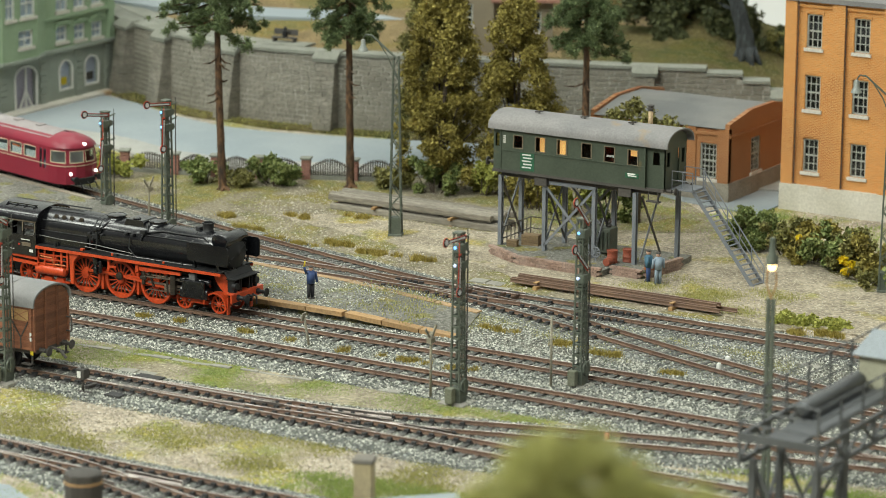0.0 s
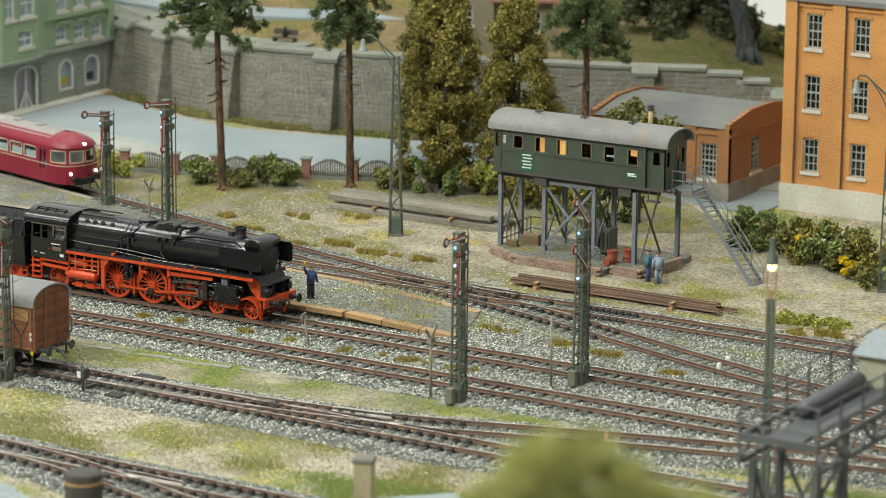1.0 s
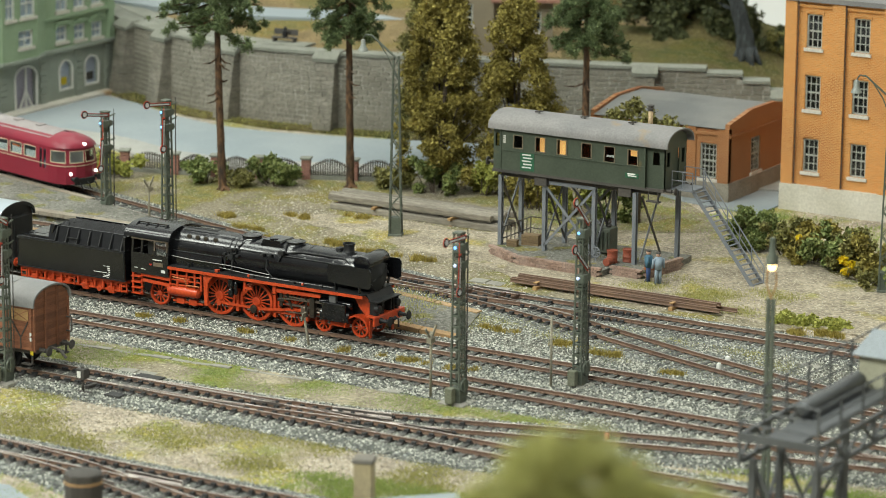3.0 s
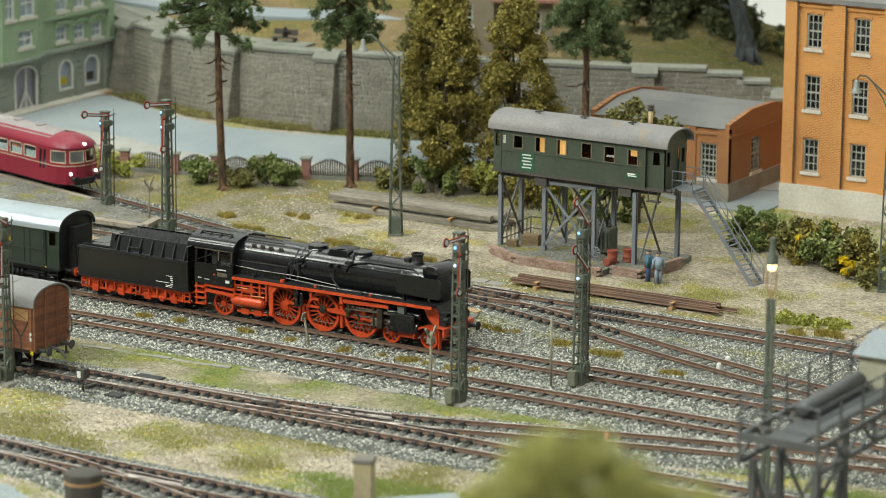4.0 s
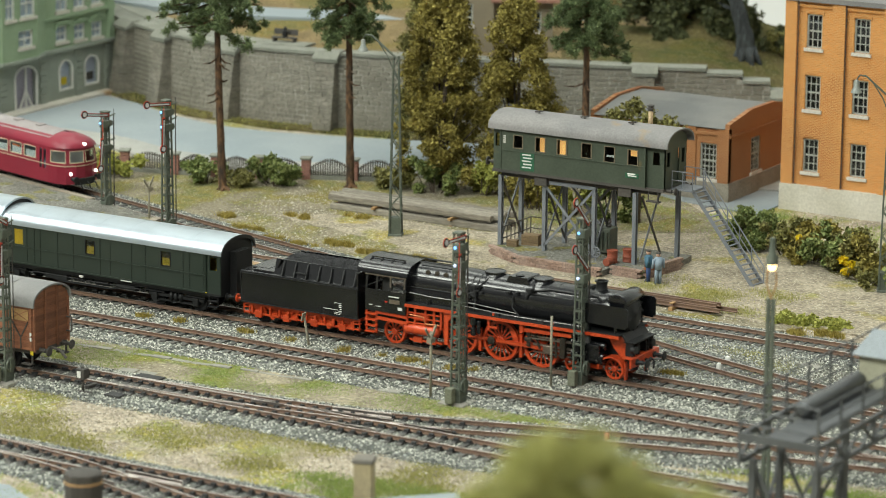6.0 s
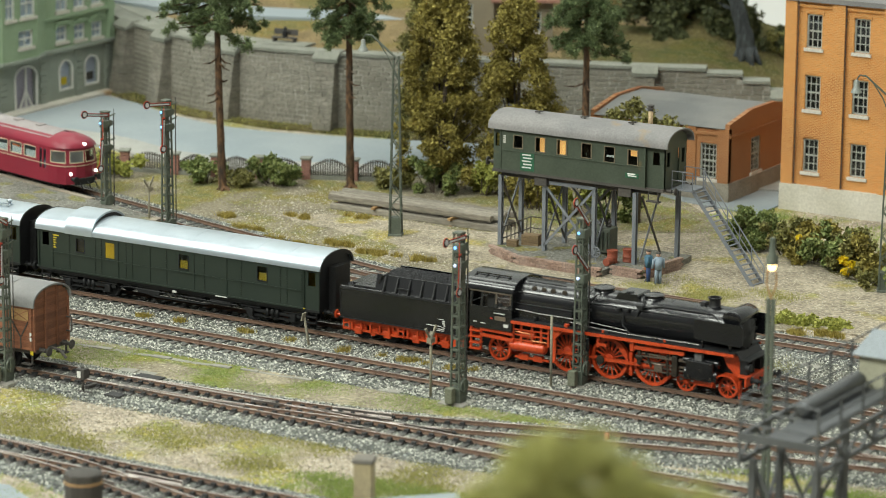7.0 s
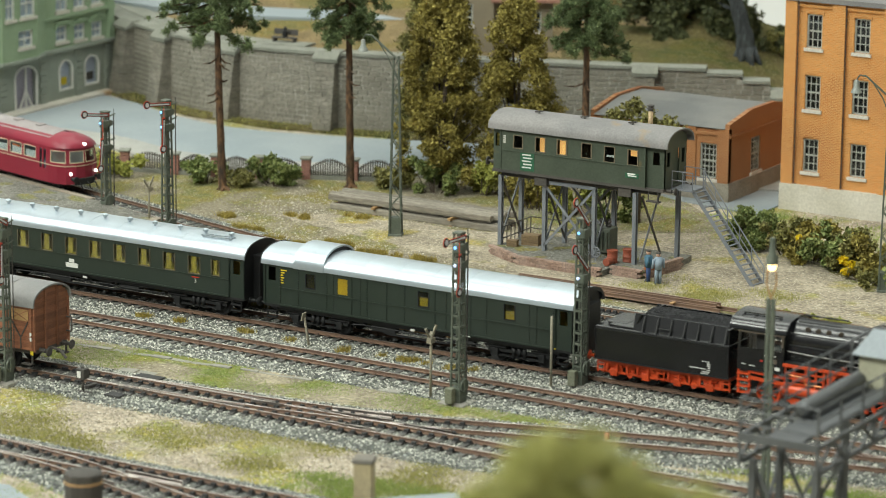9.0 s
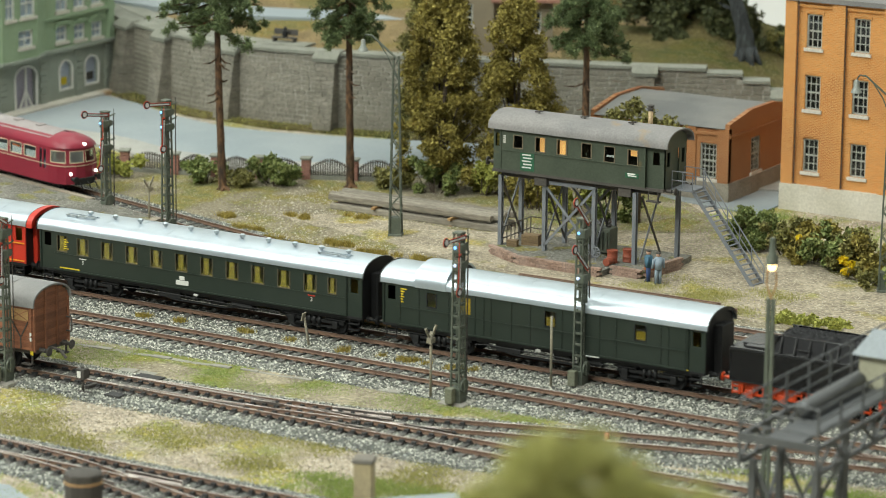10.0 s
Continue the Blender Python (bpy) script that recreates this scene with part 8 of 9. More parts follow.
V, F = [], []
pieces = 0
row = 0
z = GZ + 0.25
while z < 4.85:
    s = 0.45 * (row % 2) + 0.3
    while s < acc_len - 0.5:
        wid = rg.uniform(0.55, 0.95)
        p, d = wall_at(s + wid / 2)
        if z + 0.15 < wall_top(p) - 0.14 and -68 < p.x < 6:
            ang = math.atan2(d.y, d.x)
            if -50 < p.x < -41 and pieces < 300 and row % 1 == 0:
                o = new("stone", stone_vars[rg.randrange(6)])
                o.parent = wall
                o.matrix_basis = pose(*sc((p.x, p.y, z)), 0, 0, math.degrees(ang)) @ Matrix.Diagonal((wid / 0.9, 1, 1, 1))
                pieces += 1
            else:
                b0 = len(V)
                c_, s_ = math.cos(ang), math.sin(ang)
                pr = rg.uniform(0.04, 0.085)
                for yy in (-pr, 0.08):
                    for xx, zz in ((-wid / 2 + 0.045, -0.132), (wid / 2 - 0.045, -0.132), (wid / 2 - 0.045, 0.132), (-wid / 2 + 0.045, 0.132)):
                        jx, jz = rg.uniform(-0.02, 0.02), rg.uniform(-0.012, 0.012)
                        xx2 = (xx + jx) * (0.94 if yy < 0 else 1)
                        V.append((p.x + xx2 * c_ - yy * s_, p.y + xx2 * s_ + yy * c_, z + (zz + jz) * (0.9 if yy < 0 else 1)))
                F += [tuple(b0 + i for i in q) for q in ((0, 1, 2, 3), (4, 7, 6, 5), (0, 4, 5, 1), (1, 5, 6, 2), (2, 6, 7, 3), (3, 7, 4, 0))]
        s += wid
    z += 0.34
    row += 1
M_STONE2 = mat("wall_stone_mixed", (0.17, 0.157, 0.125), (0.23, 0.215, 0.175), rough=0.7, big=0.4, fine=9, grain=0.3, bump=0.6)
cloud("stones", V, F, M_STONE2, "courses of grey wall stones", parent=wall)
for px_, wd in ((-58.2, 1.6), (-53.3, 1.3), (-46.8, 1.3), (-39.3, 1.3), (-19.0, 1.2), (-10.5, 1.1)):
    q = min(WALL_LINE, key=lambda w: abs(w.x - px_))
    i = WALL_LINE.index(q)
    d = (WALL_LINE[i + 1] - WALL_LINE[i - 1]).normalized()
    h = wall_top(q)
    bt = new("buttress")
    bt.empty_display_size = 0.01
    bt.parent, bt.matrix_basis = wall, pose(*sc((q.x, q.y, 0)), 0, 0, math.degrees(math.atan2(d.y, d.x)))
    bm = B()
    prism(bm, [(-1.35, GZ - 0.2), (0.1, GZ - 0.2), (0.1, h - 0.5), (-0.5, h - 0.5)], "x", -wd / 2, wd / 2)
    part("core", bm, M_MORTAR, bt)
    k = 17
    for j in range(k):
        z0, z1 = GZ + (h - 0.35 - GZ) * j / k, GZ + (h - 0.35 - GZ) * (j + 0.93) / k
        yy = -1.38 + 0.82 * (j + 0.5) / k
        cut = wd * rg.uniform(-0.22, 0.22)
        for xa, xb in ((-wd / 2 - 0.03, cut - 0.015), (cut + 0.015, wd / 2 + 0.03)):
            bm = B()
            box(bm, xa, xb, yy + rg.uniform(-0.015, 0.02), 0.1, z0, z1, 0.02)
            part("stone", bm, M_STONE, bt)
    bm = B()
    prism(bm, [(-0.75, h - 0.55), (0.3, h - 0.1), (0.3, h + 0.16), (-0.2, h + 0.16), (-0.8, h - 0.3)], "x", -wd / 2 - 0.25, wd / 2 + 0.25)
    part("cap", bm, M_COPE, bt, "pale sloping stone cap")


# ---- trees, bushes ----
def leaf_mat(name, c1, c2, c3):
    m = bpy.data.materials.new(name)
    m.use_nodes = True
    n, l = m.node_tree.nodes, m.node_tree.links
    b = n["Principled BSDF"]
    g = n.new("ShaderNodeNewGeometry")
    r = n.new("ShaderNodeValToRGB")
    e = r.color_ramp.elements
    e[0].color, e[1].color = (*c1, 1), (*c3, 1)
    k = e.new(0.55)
    k.color = (*c2, 1)
    l.new(g.outputs["Random Per Island"], r.inputs[0])
    l.new(r.outputs[0], b.inputs["Base Color"])
    b.inputs["Roughness"].default_value = 0.65
    b.inputs["Specular IOR Level"].default_value = 0.3
    return m


L_OLIVE = leaf_mat("olive_leaves", (0.14, 0.115, 0.025), (0.235, 0.195, 0.045), (0.36, 0.30, 0.075))
L_GREEN = leaf_mat("green_leaves", (0.075, 0.105, 0.03), (0.15, 0.19, 0.055), (0.28, 0.31, 0.11))
L_PINE = leaf_mat("pine_needles", (0.045, 0.065, 0.026), (0.10, 0.14, 0.055), (0.19, 0.235, 0.10))
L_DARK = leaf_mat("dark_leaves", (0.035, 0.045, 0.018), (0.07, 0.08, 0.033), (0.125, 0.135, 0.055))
L_BRIGHT = leaf_mat("bright_leaves", (0.20, 0.215, 0.045), (0.33, 0.34, 0.075), (0.44, 0.44, 0.11))
L_FRESH = leaf_mat("fresh_leaves", (0.28, 0.285, 0.085), (0.42, 0.42, 0.14), (0.58, 0.57, 0.22))
L_BROWN = leaf_mat("brown_green_leaves", (0.09, 0.085, 0.025), (0.17, 0.16, 0.05), (0.3, 0.28, 0.09))
L_BLOOM = leaf_mat("yellow_blossom", (0.6, 0.42, 0.01), (0.75, 0.55, 0.01), (0.8, 0.62, 0.03))
M_BARK = mat("bark", (0.035, 0.024, 0.016), (0.14, 0.076, 0.038), rough=0.95, big=3.0, fine=7, grain=0.6, bump=1.0, stretch=(1, 1, 0.35))
M_BARKD = mat("dark_bark", (0.06, 0.045, 0.03), (0.085, 0.065, 0.045), rough=0.95, big=1.5, fine=6, grain=0.4, bump=0.8)


def leaves(blobs, n, size, seed, shell=0.55, long=1.0):
    """Random small leaf quads through a set of (x, y, z, r) blobs, denser near their surfaces."""
    r = np.random.RandomState(seed)
    bl = np.array(blobs, float)
    w = bl[:, 3] ** 2.2
    idx = r.choice(len(bl), n, p=w / w.sum())
    d = r.normal(size=(n, 3))
    d /= np.linalg.norm(d, axis=1)[:, None]
    rad = bl[idx, 3] * (shell + (1 - shell) * r.rand(n)) * (0.8 + 0.35 * np.sin(d[:, 0] * 5 + idx) * np.cos(d[:, 2] * 6 + idx * 2))
    c = bl[idx, :3] + d * rad[:, None]
    u = r.normal(size=(n, 3))
    u /= np.linalg.norm(u, axis=1)[:, None]
    v = np.cross(u, r.normal(size=(n, 3)))
    v /= np.linalg.norm(v, axis=1)[:, None]
    s = (size * (0.6 + 0.8 * r.rand(n)))[:, None]
    Vs = np.stack([c + u * s * long, c + v * s * 0.6, c - u * s * long, c - v * s * 0.6], 1).reshape(-1, 3)
    Fs = [(4 * i, 4 * i + 1, 4 * i + 2, 4 * i + 3) for i in range(n)]
    return Vs, Fs


def crown(parent, blobs, n, size, seed, m, name="crown", shell=0.5, long=1.0):
    v, f = leaves(blobs, n, size, seed, shell, long)
    return cloud(name, v, f, m, "", parent=parent)


def trunk(parent, pts, r0, r1, m):
    bm = B()
    line = [Vector(q) for q in pts]
    fine_ = []
    for a, b in zip(line, line[1:]):
        fine_ += [a.lerp(b, j / 6) for j in range(6)]
    fine_.append(line[-1])
    prev, k = None, len(fine_) - 1
    for i, q in enumerate(fine_):
        r = r0 + (r1 - r0) * i / k
        ring = []
        for j in range(12):
            a = 2 * math.pi * j / 12
            rr = r * (1 + 0.16 * noise.noise(Vector((j * 0.9, q.z * 1.3, r0 * 9))))
            ring.append(bm.verts.new((q.x + rr * math.cos(a), q.y + rr * math.sin(a), q.z)))
        if prev:
            for j in range(12):
                bm.faces.new((prev[j], prev[(j + 1) % 12], ring[(j + 1) % 12], ring[j])).smooth = True
        prev = ring
    bm.faces.new(prev)
    return part("trunk", bm, m, parent)


def limb_part(parent, a, b, r0, r1, m):
    bm = B()
    mid_ = (Vector(a) + Vector(b)) * 0.5 + Vector((0, 0, -0.15))
    tube(bm, a, mid_, r0, (r0 + r1) / 2, 7)
    tube(bm, mid_, b, (r0 + r1) / 2, r1, 7)
    return part("limb", bm, m, parent)


def broadleaf(x, y, h, w, seed, m, label, n=16000):
    r = random.Random(seed)
    t = thing("tree", (x, y, GZ), label, "tree")
    trunk(t, [(0, 0, -0.1), (0.1, 0, 1.6), (0.05, 0.1, 3.2), (0.2, 0, h * 0.7)], 0.2, 0.06, M_BARKD)
    blobs = []
    for i in range(170):
        f = r.random()
        z = 1.2 + (h - 1.5) * f
        rw = w * (0.55 + 0.45 * math.sin(math.pi * min(1, 0.2 + f * 0.62))) * (1.05 - 0.72 * f ** 1.8)
        a = r.uniform(0, 6.28)
        q = rw * math.sqrt(r.random()) * 0.85
        blobs.append((q * math.cos(a), q * math.sin(a), z, r.uniform(0.45, 0.85)))
        if i < 12:
            limb_part(t, (0.05, 0, 1.2 + 0.12 * i), (q * math.cos(a), q * math.sin(a), z), 0.07, 0.02, M_BARKD)
    crown(t, blobs, int(n * 4.2), 0.095, seed, m, shell=0.15)


broadleaf(-22.6, 33.6, 12.6, 3.7, 3, L_OLIVE, "broadleaf tree with golden olive leaves and a slim trunk", 17000)
broadleaf(-18.6, 35.8, 12.2, 3.1, 8, L_OLIVE, "narrow broadleaf tree with golden olive leaves", 15000)
broadleaf(-27.6, 40.5, 13.5, 2.6, 12, L_BROWN, "tall brownish broadleaf tree near the road", 11000)


def pine(x, y, h, crown_z, cr, seed, label, lean=0.0):
    r = random.Random(seed)
    t = thing("pine_tree", (x, y, GZ), label, "pine tree", group="pine trees")
    trunk(t, [(0, 0, -0.1), (lean * 0.2, 0, 0.4), (lean * 0.5, 0.0, h * 0.35), (lean * 0.8, 0.05, h * 0.7), (lean, 0, h)], 0.31, 0.14, M_BARK)
    bm = B()
    for i in range(5):
        a = i * 1.26
        tube(bm, (0, 0, 0.25), (0.55 * math.cos(a), 0.55 * math.sin(a), -0.05), 0.2, 0.06, 6)
    part("root_flare", bm, M_BARK, t)
    blobs = []
    for i in range(30):
        f = i / 29
        z = crown_z - 0.2 + (h + 0.6 - crown_z) * f
        a = i * 2.4 + r.uniform(-0.4, 0.4)
        q = cr * r.uniform(0.65, 1.2) * (1.0 if f < 0.7 else 0.65)
        droop = r.uniform(0.2, 0.9)
        tip = (lean + q * math.cos(a), q * math.sin(a), z - droop)
        limb_part(t, (lean * 0.95, 0, z), tip, 0.075, 0.02, M_BARK)
        for j in range(7):
            u = 0.3 + 0.75 * j / 6
            blobs.append((lean + q * u * math.cos(a) + r.uniform(-0.25, 0.25), q * u * math.sin(a) + r.uniform(-0.25, 0.25), z - droop * u * u + r.uniform(-0.25, 0.2), r.uniform(0.28, 0.58)))
    for i in range(7):
        a = r.uniform(0, 6.28)
        z = r.uniform(h * 0.42, crown_z)
        q = r.uniform(0.5, 1.5)
        limb_part(t, (lean * z / h, 0, z), (lean * z / h + q * math.cos(a), q * math.sin(a), z - r.uniform(0.1, 0.5)), 0.07, 0.025, M_BARK)
    crown(t, blobs, 52000, 0.042, seed, L_PINE, shell=0.0, long=2.8)


pine(-33.4, 25.7, 13.5, 10.2, 3.2, 21, "tall pine with bare brown trunk and dark needles", -0.5)
pine(-27.3, 30.6, 13.8, 9.9, 2.1, 22, "tall pine with scaly brown trunk beside the fence", -0.2)
pine(-14.1, 36.5, 13.0, 9.6, 2.1, 23, "tall pine behind the signal cabin", -0.1)


def shrub(x, y, z, blobs, n, m, seed, label, size=0.11, bloom=()):
    s = thing("bush", (x, y, z), label, "bush", group="bushes")
    bm = B()
    for b in blobs[:8]:
        tube(bm, (b[0] * 0.3, b[1] * 0.3, -0.1), (b[0], b[1], b[2]), 0.05, 0.015, 5)
    part("stem", bm, M_BARKD, s)
    crown(s, blobs, n, size, seed, m, "foliage")
    for i, b in enumerate(bloom):
        crown(s, [b], 260, 0.09, seed + 50 + i, L_BLOOM, "blossom")


def mound(r, w, d, h, k, base=0.35):
    return [(r.uniform(-w, w), r.uniform(-d, d), r.uniform(base, h), r.uniform(0.35, 0.65)) for _ in range(k)]


r_ = random.Random(77)
for x, y, w, h, m, n in ((-41.6, 25.6, 1.6, 1.3, L_BRIGHT, 2400), (-35.6, 26.8, 1.0, 1.2, L_GREEN, 1700), (-31.4, 28.4, 1.7, 1.5, L_GREEN, 3600), (-33.4, 27.3, 0.8, 0.9, L_BROWN, 1200), (-25.2, 31.9, 1.4, 1.1, L_BROWN, 2400), (-22.2, 32.0, 1.7, 1.9, L_GREEN, 3800), (-19.6, 33.4, 1.6, 2.0, L_BRIGHT, 3600), (-17.0, 33.2, 1.5, 1.8, L_BROWN, 3000), (-14.6, 31.4, 1.6, 2.4, L_OLIVE, 3600), (-12.2, 31.4, 1.5, 2.4, L_BRIGHT, 3400), (-9.6, 31.6, 1.4, 2.2, L_GREEN, 3000)):
    shrub(x, y, GZ, mound(r_, w, 0.8, h, 12), n, m, int(x * 7) % 997, "leafy green bush by the fence", 0.12)
# hedge towards the factory
for i in range(9):
    x, y = 0.2 + i * 1.55, 30.4 - i * 0.72
    m = (L_GREEN, L_GREEN, L_BROWN, L_OLIVE, L_GREEN, L_BROWN, L_OLIVE, L_BROWN, L_GREEN)[i]
    bl = mound(r_, 1.2, 1.5, 1.9 if i < 6 else 2.2, 16, 0.3)
    shrub(x, y, GZ, bl, 4200, m, 300 + i, "dense hedge bush with mixed green leaves", 0.115, [(0.2, -1.4, 1.1, 0.3), (0.6, -1.3, 0.8, 0.32), (0.4, -1.5, 0.5, 0.25)] if i == 5 else [(-0.3, -0.9, 1.5, 0.2)] if i == 3 else ())
shrub(11.0, 15.2, GZ, [(r_.uniform(-2.2, 2.2), r_.uniform(-0.7, 0.7), r_.uniform(0.05, 0.3), r_.uniform(0.2, 0.4)) for _ in range(40)], 6000, L_BRIGHT, 401, "low bright green ground cover by the rails", 0.09)
# small leafy tree behind the cabin
bt_ = thing("tree", (-7.8, 31.5, GZ), "small sparse tree behind the signal cabin", "tree")
trunk(bt_, [(0, 0, -0.1), (0.1, 0, 3), (0, 0, 6)], 0.16, 0.05, M_BARKD)
crown(bt_, [(-1.6, 0, 6.2, 0.8), (-0.6, 0.3, 6.8, 0.8), (0.6, 0, 6.2, 0.8), (1.8, 0.2, 6.0, 0.7), (2.6, 0, 5.7, 0.6), (-0.2, -0.3, 5.6, 0.9), (1.2, 0, 5.2, 0.9)], 2600, 0.13, 55, L_BROWN)
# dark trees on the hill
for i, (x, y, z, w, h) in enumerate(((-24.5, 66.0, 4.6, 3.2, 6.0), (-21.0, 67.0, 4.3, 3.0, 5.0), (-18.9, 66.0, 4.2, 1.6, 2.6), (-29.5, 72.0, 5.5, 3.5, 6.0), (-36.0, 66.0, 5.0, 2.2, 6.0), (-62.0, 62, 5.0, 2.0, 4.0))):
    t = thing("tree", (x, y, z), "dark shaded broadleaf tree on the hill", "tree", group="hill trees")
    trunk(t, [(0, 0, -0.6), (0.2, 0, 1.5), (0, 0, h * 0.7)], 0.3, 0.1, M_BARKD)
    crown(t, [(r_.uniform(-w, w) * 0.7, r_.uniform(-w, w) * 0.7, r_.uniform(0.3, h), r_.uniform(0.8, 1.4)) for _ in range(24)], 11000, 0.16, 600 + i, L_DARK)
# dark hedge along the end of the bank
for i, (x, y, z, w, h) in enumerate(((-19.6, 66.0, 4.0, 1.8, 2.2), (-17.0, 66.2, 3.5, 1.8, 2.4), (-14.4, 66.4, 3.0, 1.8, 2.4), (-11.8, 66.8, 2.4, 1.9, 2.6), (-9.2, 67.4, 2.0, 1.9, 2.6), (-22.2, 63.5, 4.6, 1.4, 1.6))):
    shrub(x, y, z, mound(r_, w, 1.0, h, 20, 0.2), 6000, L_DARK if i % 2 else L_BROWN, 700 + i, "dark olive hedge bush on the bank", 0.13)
# old gnarled tree at the end of the bank
t = thing("gnarled_tree", (-16.4, 63.0, 3.9), "old dark blue-grey leaning tree with a flared root", "tree")
M_OLDBARK = mat("old_bark", (0.018, 0.021, 0.022), (0.045, 0.052, 0.054), rough=0.95, big=1.5, fine=6, grain=0.6, bump=1.0, stretch=(1, 1, 0.3))
trunk(t, [(0, 0, -1.0), (-0.05, 0, 0.6), (-0.1, 0, 1.5), (-0.4, 0, 2.6), (-1.0, 0.1, 4.2), (-1.5, 0, 7.0)], 0.78, 0.4, M_OLDBARK)
for k in range(7):
    a = k * 0.9 + 0.2
    bm = B()
    tube(bm, (0.35 * math.cos(a), 0.35 * math.sin(a), 0.9), (1.15 * math.cos(a), 1.15 * math.sin(a), -0.4), 0.34, 0.12, 7)
    part("root", bm, M_OLDBARK, t)
for k, b in enumerate(((-2.6, -0.3, 4.3), (-3.4, 0.2, 5.6), (0.6, 0, 6.6), (-1.9, 0.6, 8.2))):
    limb_part(t, (-0.95, 0.05, 3.4 + 0.6 * k), b, 0.16, 0.05, M_OLDBARK)
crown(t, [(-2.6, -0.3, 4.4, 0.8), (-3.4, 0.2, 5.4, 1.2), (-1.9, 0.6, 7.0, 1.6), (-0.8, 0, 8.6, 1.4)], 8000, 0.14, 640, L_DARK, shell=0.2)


# ---- lamp masts ----
def lattice_mast(x, y, h, rz, label, arm=True, w=0.55):
    lm = thing("lamp_mast", (x, y, GZ), label, "lamp mast", rz, group="lamp masts")
    boxpart("foot", lm, M_MAST, -0.42, 0.42, -0.42, 0.42, -0.1, 0.2, bev=0.05)
    boxpart("socket", lm, M_MAST, -0.3, 0.3, -0.3, 0.3, 0.15, 1.15, bev=0.04)
    for sx in (-1, 1):
        for sy in (-1, 1):
            bm = B()
            beam(bm, (sx * w * 0.62, sy * w * 0.62, 0.2), (sx * w * 0.26, sy * w * 0.26, h), 0.08, 0.08)
            part("corner_post", bm, M_MAST, lm)
    k = int(h / 0.75)
    for i in range(k):
        z0, z1 = 1.1 + i * (h - 1.2) / k, 1.1 + (i + 1) * (h - 1.2) / k
        f0, f1 = w * (0.62 - 0.36 * z0 / h), w * (0.62 - 0.36 * z1 / h)
        bm = B()
        s = 1 if i % 2 else -1
        for yy in (-1, 1):
            beam(bm, (-s * f0, yy * f0, z0), (s * f1, yy * f1, z1), 0.05, 0.05)
            beam(bm, (yy * f0, -s * f0, z0), (yy * f1, s * f1, z1), 0.05, 0.05)
        part("lacing", bm, M_MAST, lm)
    if arm:
        bm = B()
        for s in (-0.1, 0.1):
            pipe(bm, [(0, s, h - 0.1), (-0.9, s, h + 0.7), (-1.4, s * 0.5, h + 1.15), (-1.75, 0, h + 1.2), (-1.9, 0, h + 0.95)], 0.045)
        pipe(bm, [(0, 0, h - 1.2), (-0.5, 0, h), (-1.0, 0, h + 0.75)], 0.035)
        part("arm", bm, M_MAST, lm)
        bm = B()
        lathe(bm, [(0.09, 0.98), (0.13, 0.9), (0.14, 0.62), (0.22, 0.5), (0.29, 0.36), (0.3, 0.3), (0.25, 0.29)], (-1.9, 0, h - 0.05), "z", 16)
        part("lamp_shade", bm, mat("enamel", (0.27, 0.29, 0.265), (0.22, 0.24, 0.22), rough=0.45, bump=0), lm, "pale enamel lamp shade")
    return lm


lattice_mast(-17.9, 20.9, 10.5, 25, "tall lattice lamp mast with a swan-neck lamp")
lattice_mast(11.3, 23.9, 10.6, 25, "tall lattice lamp mast near the hedge")

# foreground pole
fp = thing("yard_lamp", (22.4, -13.6, GZ), "slender dark green lamp pole by the coaling stage", "yard lamp")
bm = B()
for s in (-0.11, 0.11):
    beam(bm, (s, 0, 0), (s, 0, 9.0), 0.1, 0.16)
for j in range(14):
    beam(bm, (-0.11, 0, 0.4 + j * 0.6), (0.11, 0, 0.4 + j * 0.6), 0.06, 0.08)
part("pole", bm, M_MAST, fp)
bm = B()
for s in (-1, 1):
    pipe(bm, [(0, 0, 9.0), (s * 0.22, 0, 9.6), (s * 0.2, 0, 10.2)], 0.035)
part("bracket", bm, M_BARE, fp)
bm = B()
lathe(bm, [(0.12, 11.6), (0.14, 11.0), (0.24, 10.8), (0.26, 10.5), (0.2, 10.48)], seg=12)
part("lamp_head", bm, M_MAST, fp)
bm = B()
lathe(bm, [(0.16, 10.48), (0.2, 10.4), (0.14, 10.22), (0.05, 10.2)], seg=12)
part("bulb", bm, glow("warm_bulb", (1.0, 0.72, 0.35), 3.0), fp, "glowing warm bulb")

# ---- coaling stage in the foreground ----
M_STAGE = mat("stage_grey", (0.065, 0.07, 0.075), (0.09, 0.095, 0.10), rough=0.55, big=1.2, grain=0.2)


